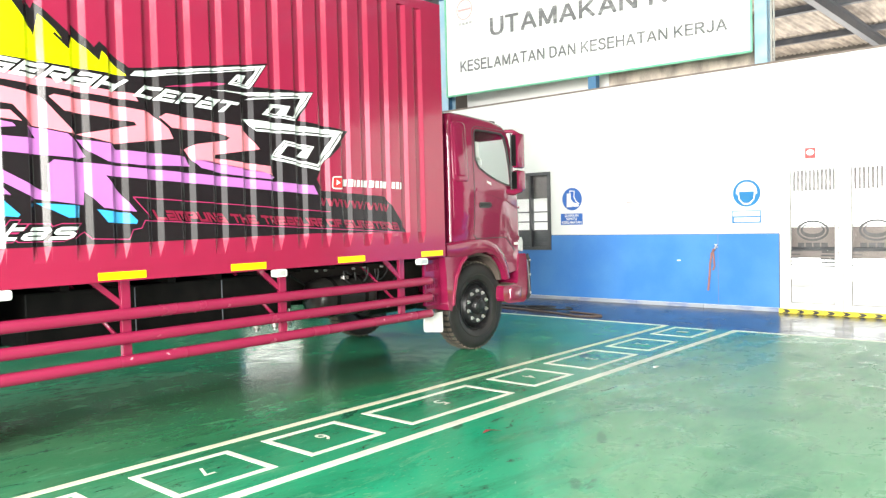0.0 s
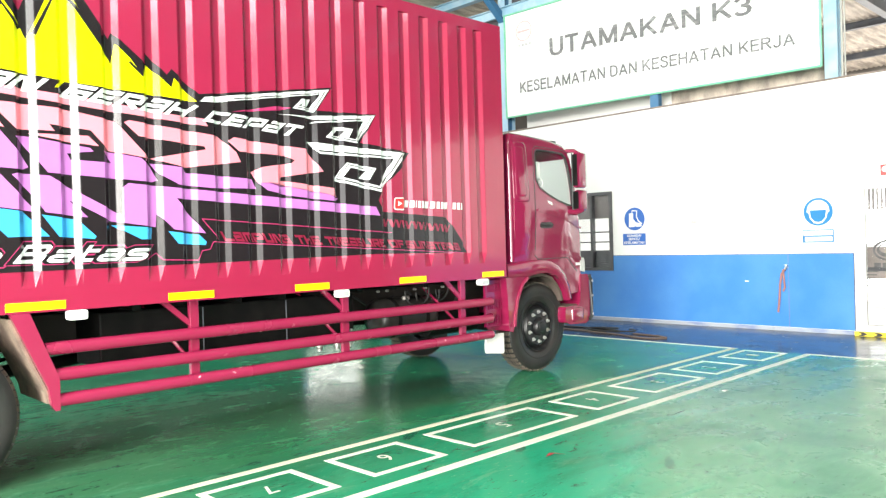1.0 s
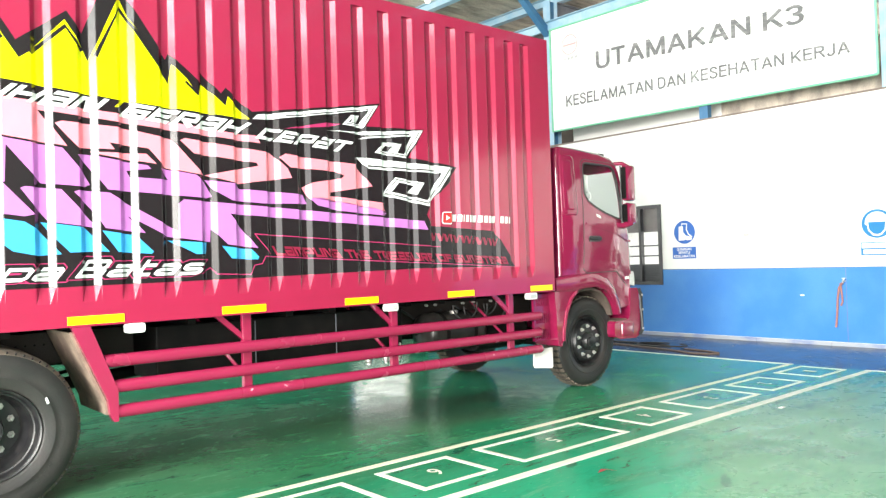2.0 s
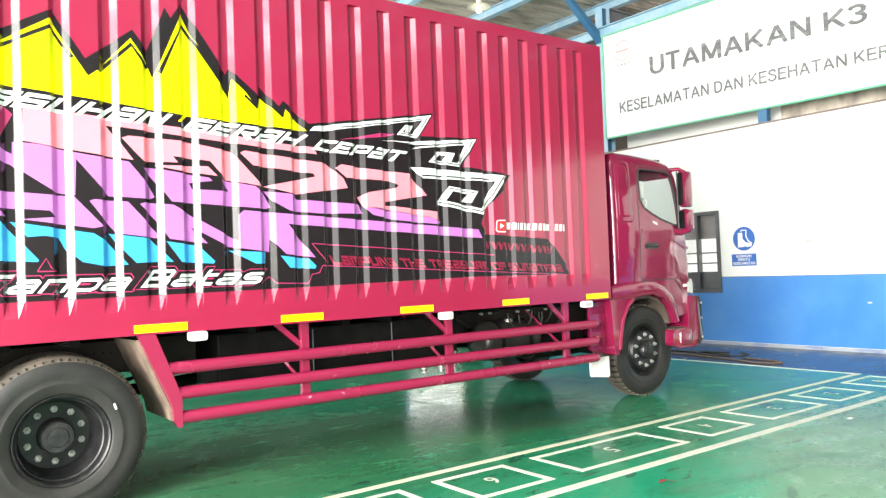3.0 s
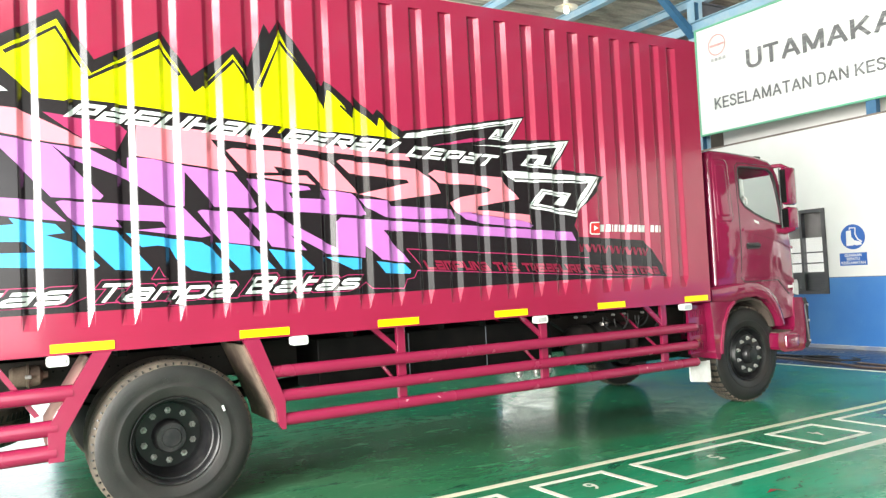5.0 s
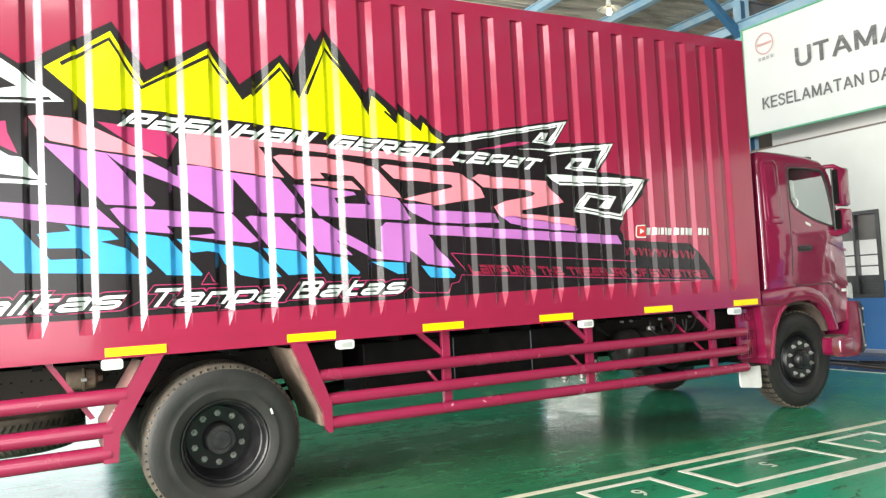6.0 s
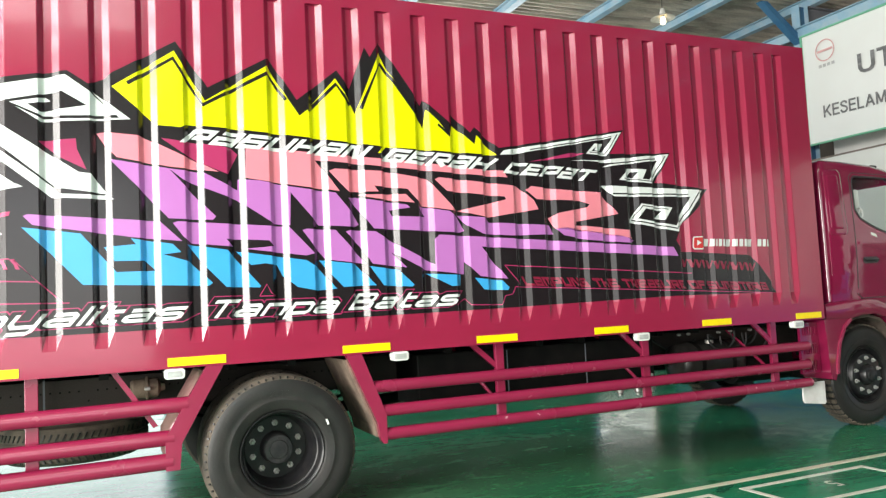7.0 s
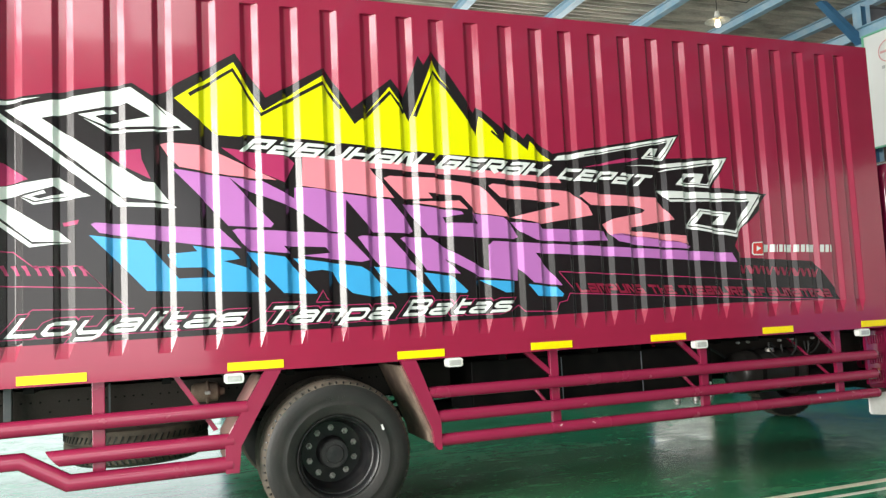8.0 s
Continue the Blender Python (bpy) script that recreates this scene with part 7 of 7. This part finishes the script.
for y in (-1.02, -1.13):
    part("text_bar", box(WALL - 0.0085, WALL - 0.008, y - 0.008, y + 0.001, 1.44, 1.49), SIGN_CYAN, helm)

note = thing("paper_notice", (WALL, 0.79, 1.7), "small faded paper notice on the white wall", "notice")
part("sheet", box(WALL - 0.003, WALL, 0.64, 0.935, 1.55, 1.73), SIGN_WHITE, note)
part("header_band", plate([(0.93, 1.722), (0.64, 1.716), (0.64, 1.708), (0.80, 1.700), (0.85, 1.678), (0.93, 1.678)], WALL - 0.003, 0.0015), PRINT_PINK, note, "faded red header band")
for k, (a, b) in enumerate(((0.66, 0.91), (0.71, 0.85))):
    part("text_bar", box(WALL - 0.0045, WALL - 0.003, a, b, 1.645 + k * 0.018, 1.653 + k * 0.018), PRINT_FAINT, note)
part("text_bar", box(WALL - 0.0045, WALL - 0.003, 0.735, 0.77, 1.575, 1.615), PRINT_FAINT, note)
plaque = thing("door_plaque", (WALL, -1.97, 2.32), "small red and white plaque above the door", "sign")
part("field", box(WALL - 0.004, WALL, -2.05, -1.91, 2.235, 2.385), PRINT_RED, plaque)
part("ring", plate(disc(-1.98, 2.32, 0.052, 24, 0.8), WALL - 0.004, 0.002), SIGN_WHITE, plaque)
for y in range(6):
    tagged(mesh_object("door_letter_bar", box(WALL - 0.004, WALL, -2.30 - y * 0.07, -2.255 - y * 0.07, 2.30, 2.345), PRINT_FAINT), "small grey letter bar above the door", "lettering", "letters above the door")
tagged(mesh_object("wall_nail", box(WALL - 0.02, WALL, -0.50, -0.49, 2.02, 2.10, bevel=0.003), STEEL), "small nail hook in the white wall", "hook")
tagged(mesh_object("wall_label", box(WALL - 0.007, WALL - 0.004, -0.02, 0.04, 0.735, 0.752), SIGN_WHITE), "small white label on the blue wall", "label")

# tap with a hose on the blue wall
tap = thing("wall_tap", (WALL, -0.60, 0.9), "small steel wall tap with a faded red hose", "tap")
part("spout", tube([(WALL - 0.004, -0.615, 0.96), (WALL - 0.07, -0.615, 0.965), (WALL - 0.085, -0.615, 0.93)], 0.014), STEEL, tap, "", True)
part("valve", lathe((WALL - 0.045, -0.615, 0.965), [(0, 0.012), (0.03, 0.012), (0.03, 0.03), (0.04, 0.03), (0.04, 0)], 12, "z"), STEEL, tap)
part("hose", tube([(WALL - 0.085, -0.615, 0.94), (WALL - 0.07, -0.60, 0.93), (WALL - 0.05, -0.545, 0.86), (WALL - 0.05, -0.52, 0.70), (WALL - 0.04, -0.505, 0.52), (WALL - 0.03, -0.49, 0.40), (WALL - 0.03, -0.475, 0.28)], 0.016), HOSE_RED, tap, "faded red rubber hose", True)
part("hose", tube([(WALL - 0.06, -0.57, 0.93), (WALL - 0.04, -0.575, 0.80), (WALL - 0.04, -0.585, 0.66), (WALL - 0.04, -0.56, 0.60)], 0.014), HOSE_RED, tap, "", True)

# hoses on the floor by the wall
def floor_hose(points, r, mat, label):
    tagged(mesh_object("floor_hose", tube(points, r, 8), mat, True), label, "hose", "hoses on the floor")


def loop(cx, cy, rx, ry, a0, a1, n, z):
    return [(cx + rx * math.cos(radians(a0 + (a1 - a0) * k / n)), cy + ry * math.sin(radians(a0 + (a1 - a0) * k / n)), z) for k in range(n + 1)]


floor_hose(loop(4.35, 2.2, 0.16, 0.75, -90, 230, 28, 0.013), 0.013, HOSE_BLACK, "looped black rubber hose on the floor")
floor_hose(loop(4.30, 1.55, 0.20, 0.42, 0, 330, 28, 0.036), 0.012, HOSE_BLACK, "looped black rubber hose on the floor")
floor_hose([(4.45, 3.4, 0.012), (4.20, 2.6, 0.012), (4.10, 1.9, 0.012), (3.98, 1.2, 0.012), (3.80, 0.75, 0.012), (3.84, 0.50, 0.012), (3.98, 0.42, 0.012), (4.12, 0.62, 0.012), (4.2, 1.1, 0.012)], 0.012, HOSE_TAN, "tan rubber hose curled on the blue floor")

# small litter on the floor
bm = bmesh.new()
verts = [bm.verts.new(p) for p in ((-1.93, -2.02, 0.001), (-1.86, -2.05, 0.018), (-1.80, -2.09, 0.004), (-1.81, -2.05, 0.001), (-1.87, -2.00, 0.012))]
bm.faces.new(verts)
bmesh.ops.solidify(bm, geom=list(bm.faces), thickness=0.004)
tagged(mesh_object("plastic_scrap", bm, RED_BIT), "small red plastic scrap on the green floor", "litter")
tagged(mesh_object("paper_scrap", box(0.87, 0.93, -1.945, -1.91, 0.0, 0.006, bevel=0.002), FLAP), "small crumpled white paper scrap on the floor", "litter")

# pendant lamp under the roof
lamp = thing("pendant_lamp", (2.55, 4.84, 6.0), "white enamel pendant lamp hanging from the roof", "lamp")
part("shade", lathe((2.55, 4.84, 6.0), [(0.20, 0.02), (0.19, 0.035), (0.10, 0.05), (0.075, 0.09), (0.045, 0.17), (0.03, 0.205), (0.024, 0.205), (0.038, 0.168), (0.065, 0.088), (0.088, 0.048)], 32, "z"), ENAMEL, lamp, "", True)
part("bulb", lathe((2.55, 4.84, 5.93), [(0.12, 0.03), (0.07, 0.045), (0.03, 0.05), (0.0, 0.035), (-0.012, 0.0)], 20, "z"), BULB, lamp, "glowing warm bulb", True)
part("cord", tube([(2.55, 4.84, 6.15), (2.55, 4.84, ROOF + 0.02)], 0.006, 8), HOSE_BLACK, lamp)
tagged(mesh_object("roof_cable", tube([(1.9, 5.3, ROOF), (2.25, 5.1, 6.55), (2.6, 4.95, 6.47), (3.1, 4.75, 6.36), (3.25, 4.6, 6.5), (3.4, 4.5, ROOF)], 0.008, 6), HOSE_BLACK), "thin black cable slung under the roof", "cable")

# ---- counter inside the office ----
counter = thing("office_counter", (7.5, -2.6, 0), "long grey brown office counter behind the glass door", "counter")
part("front_board", box(7.30, 7.34, -5.2, -0.9, 0.72, 1.22, bevel=0.004), COUNTER_GREY, counter, "grey brown laminate front")
part("worktop", box(7.22, 7.95, -5.3, -0.8, 1.22, 1.26, bevel=0.006), WHITE_PLASTIC, counter, "pale counter top")
for y in (-5.15, -3.1, -0.95):
    part("leg", box(7.45, 7.90, y - 0.02, y + 0.02, 0.0, 1.22), COUNTER_GREY, counter)
part("rail", box(7.27, 7.30, -5.2, -0.9, 0.84, 0.90, bevel=0.004), FRAME_DARK, counter, "dark kick rail")

# ---- faded writing over the door ----
office_sign = thing("wall_lettering", (WALL, -2.42, 2.34), "faint grey office lettering on the white wall above the door", "sign")
for body, y0, y1 in (("KANTOR", -2.215, -2.415), ("SERVICE", -2.44, -2.62)):
    for bm in single_letters(body, 0.01):
        for v in bm.verts:
            v.co = (WALL - 0.003, y0 + (y1 - y0) * v.co.x, 2.335 + 0.055 * v.co.y)
        part("letter", bm, PRINT_FAINT, office_sign)
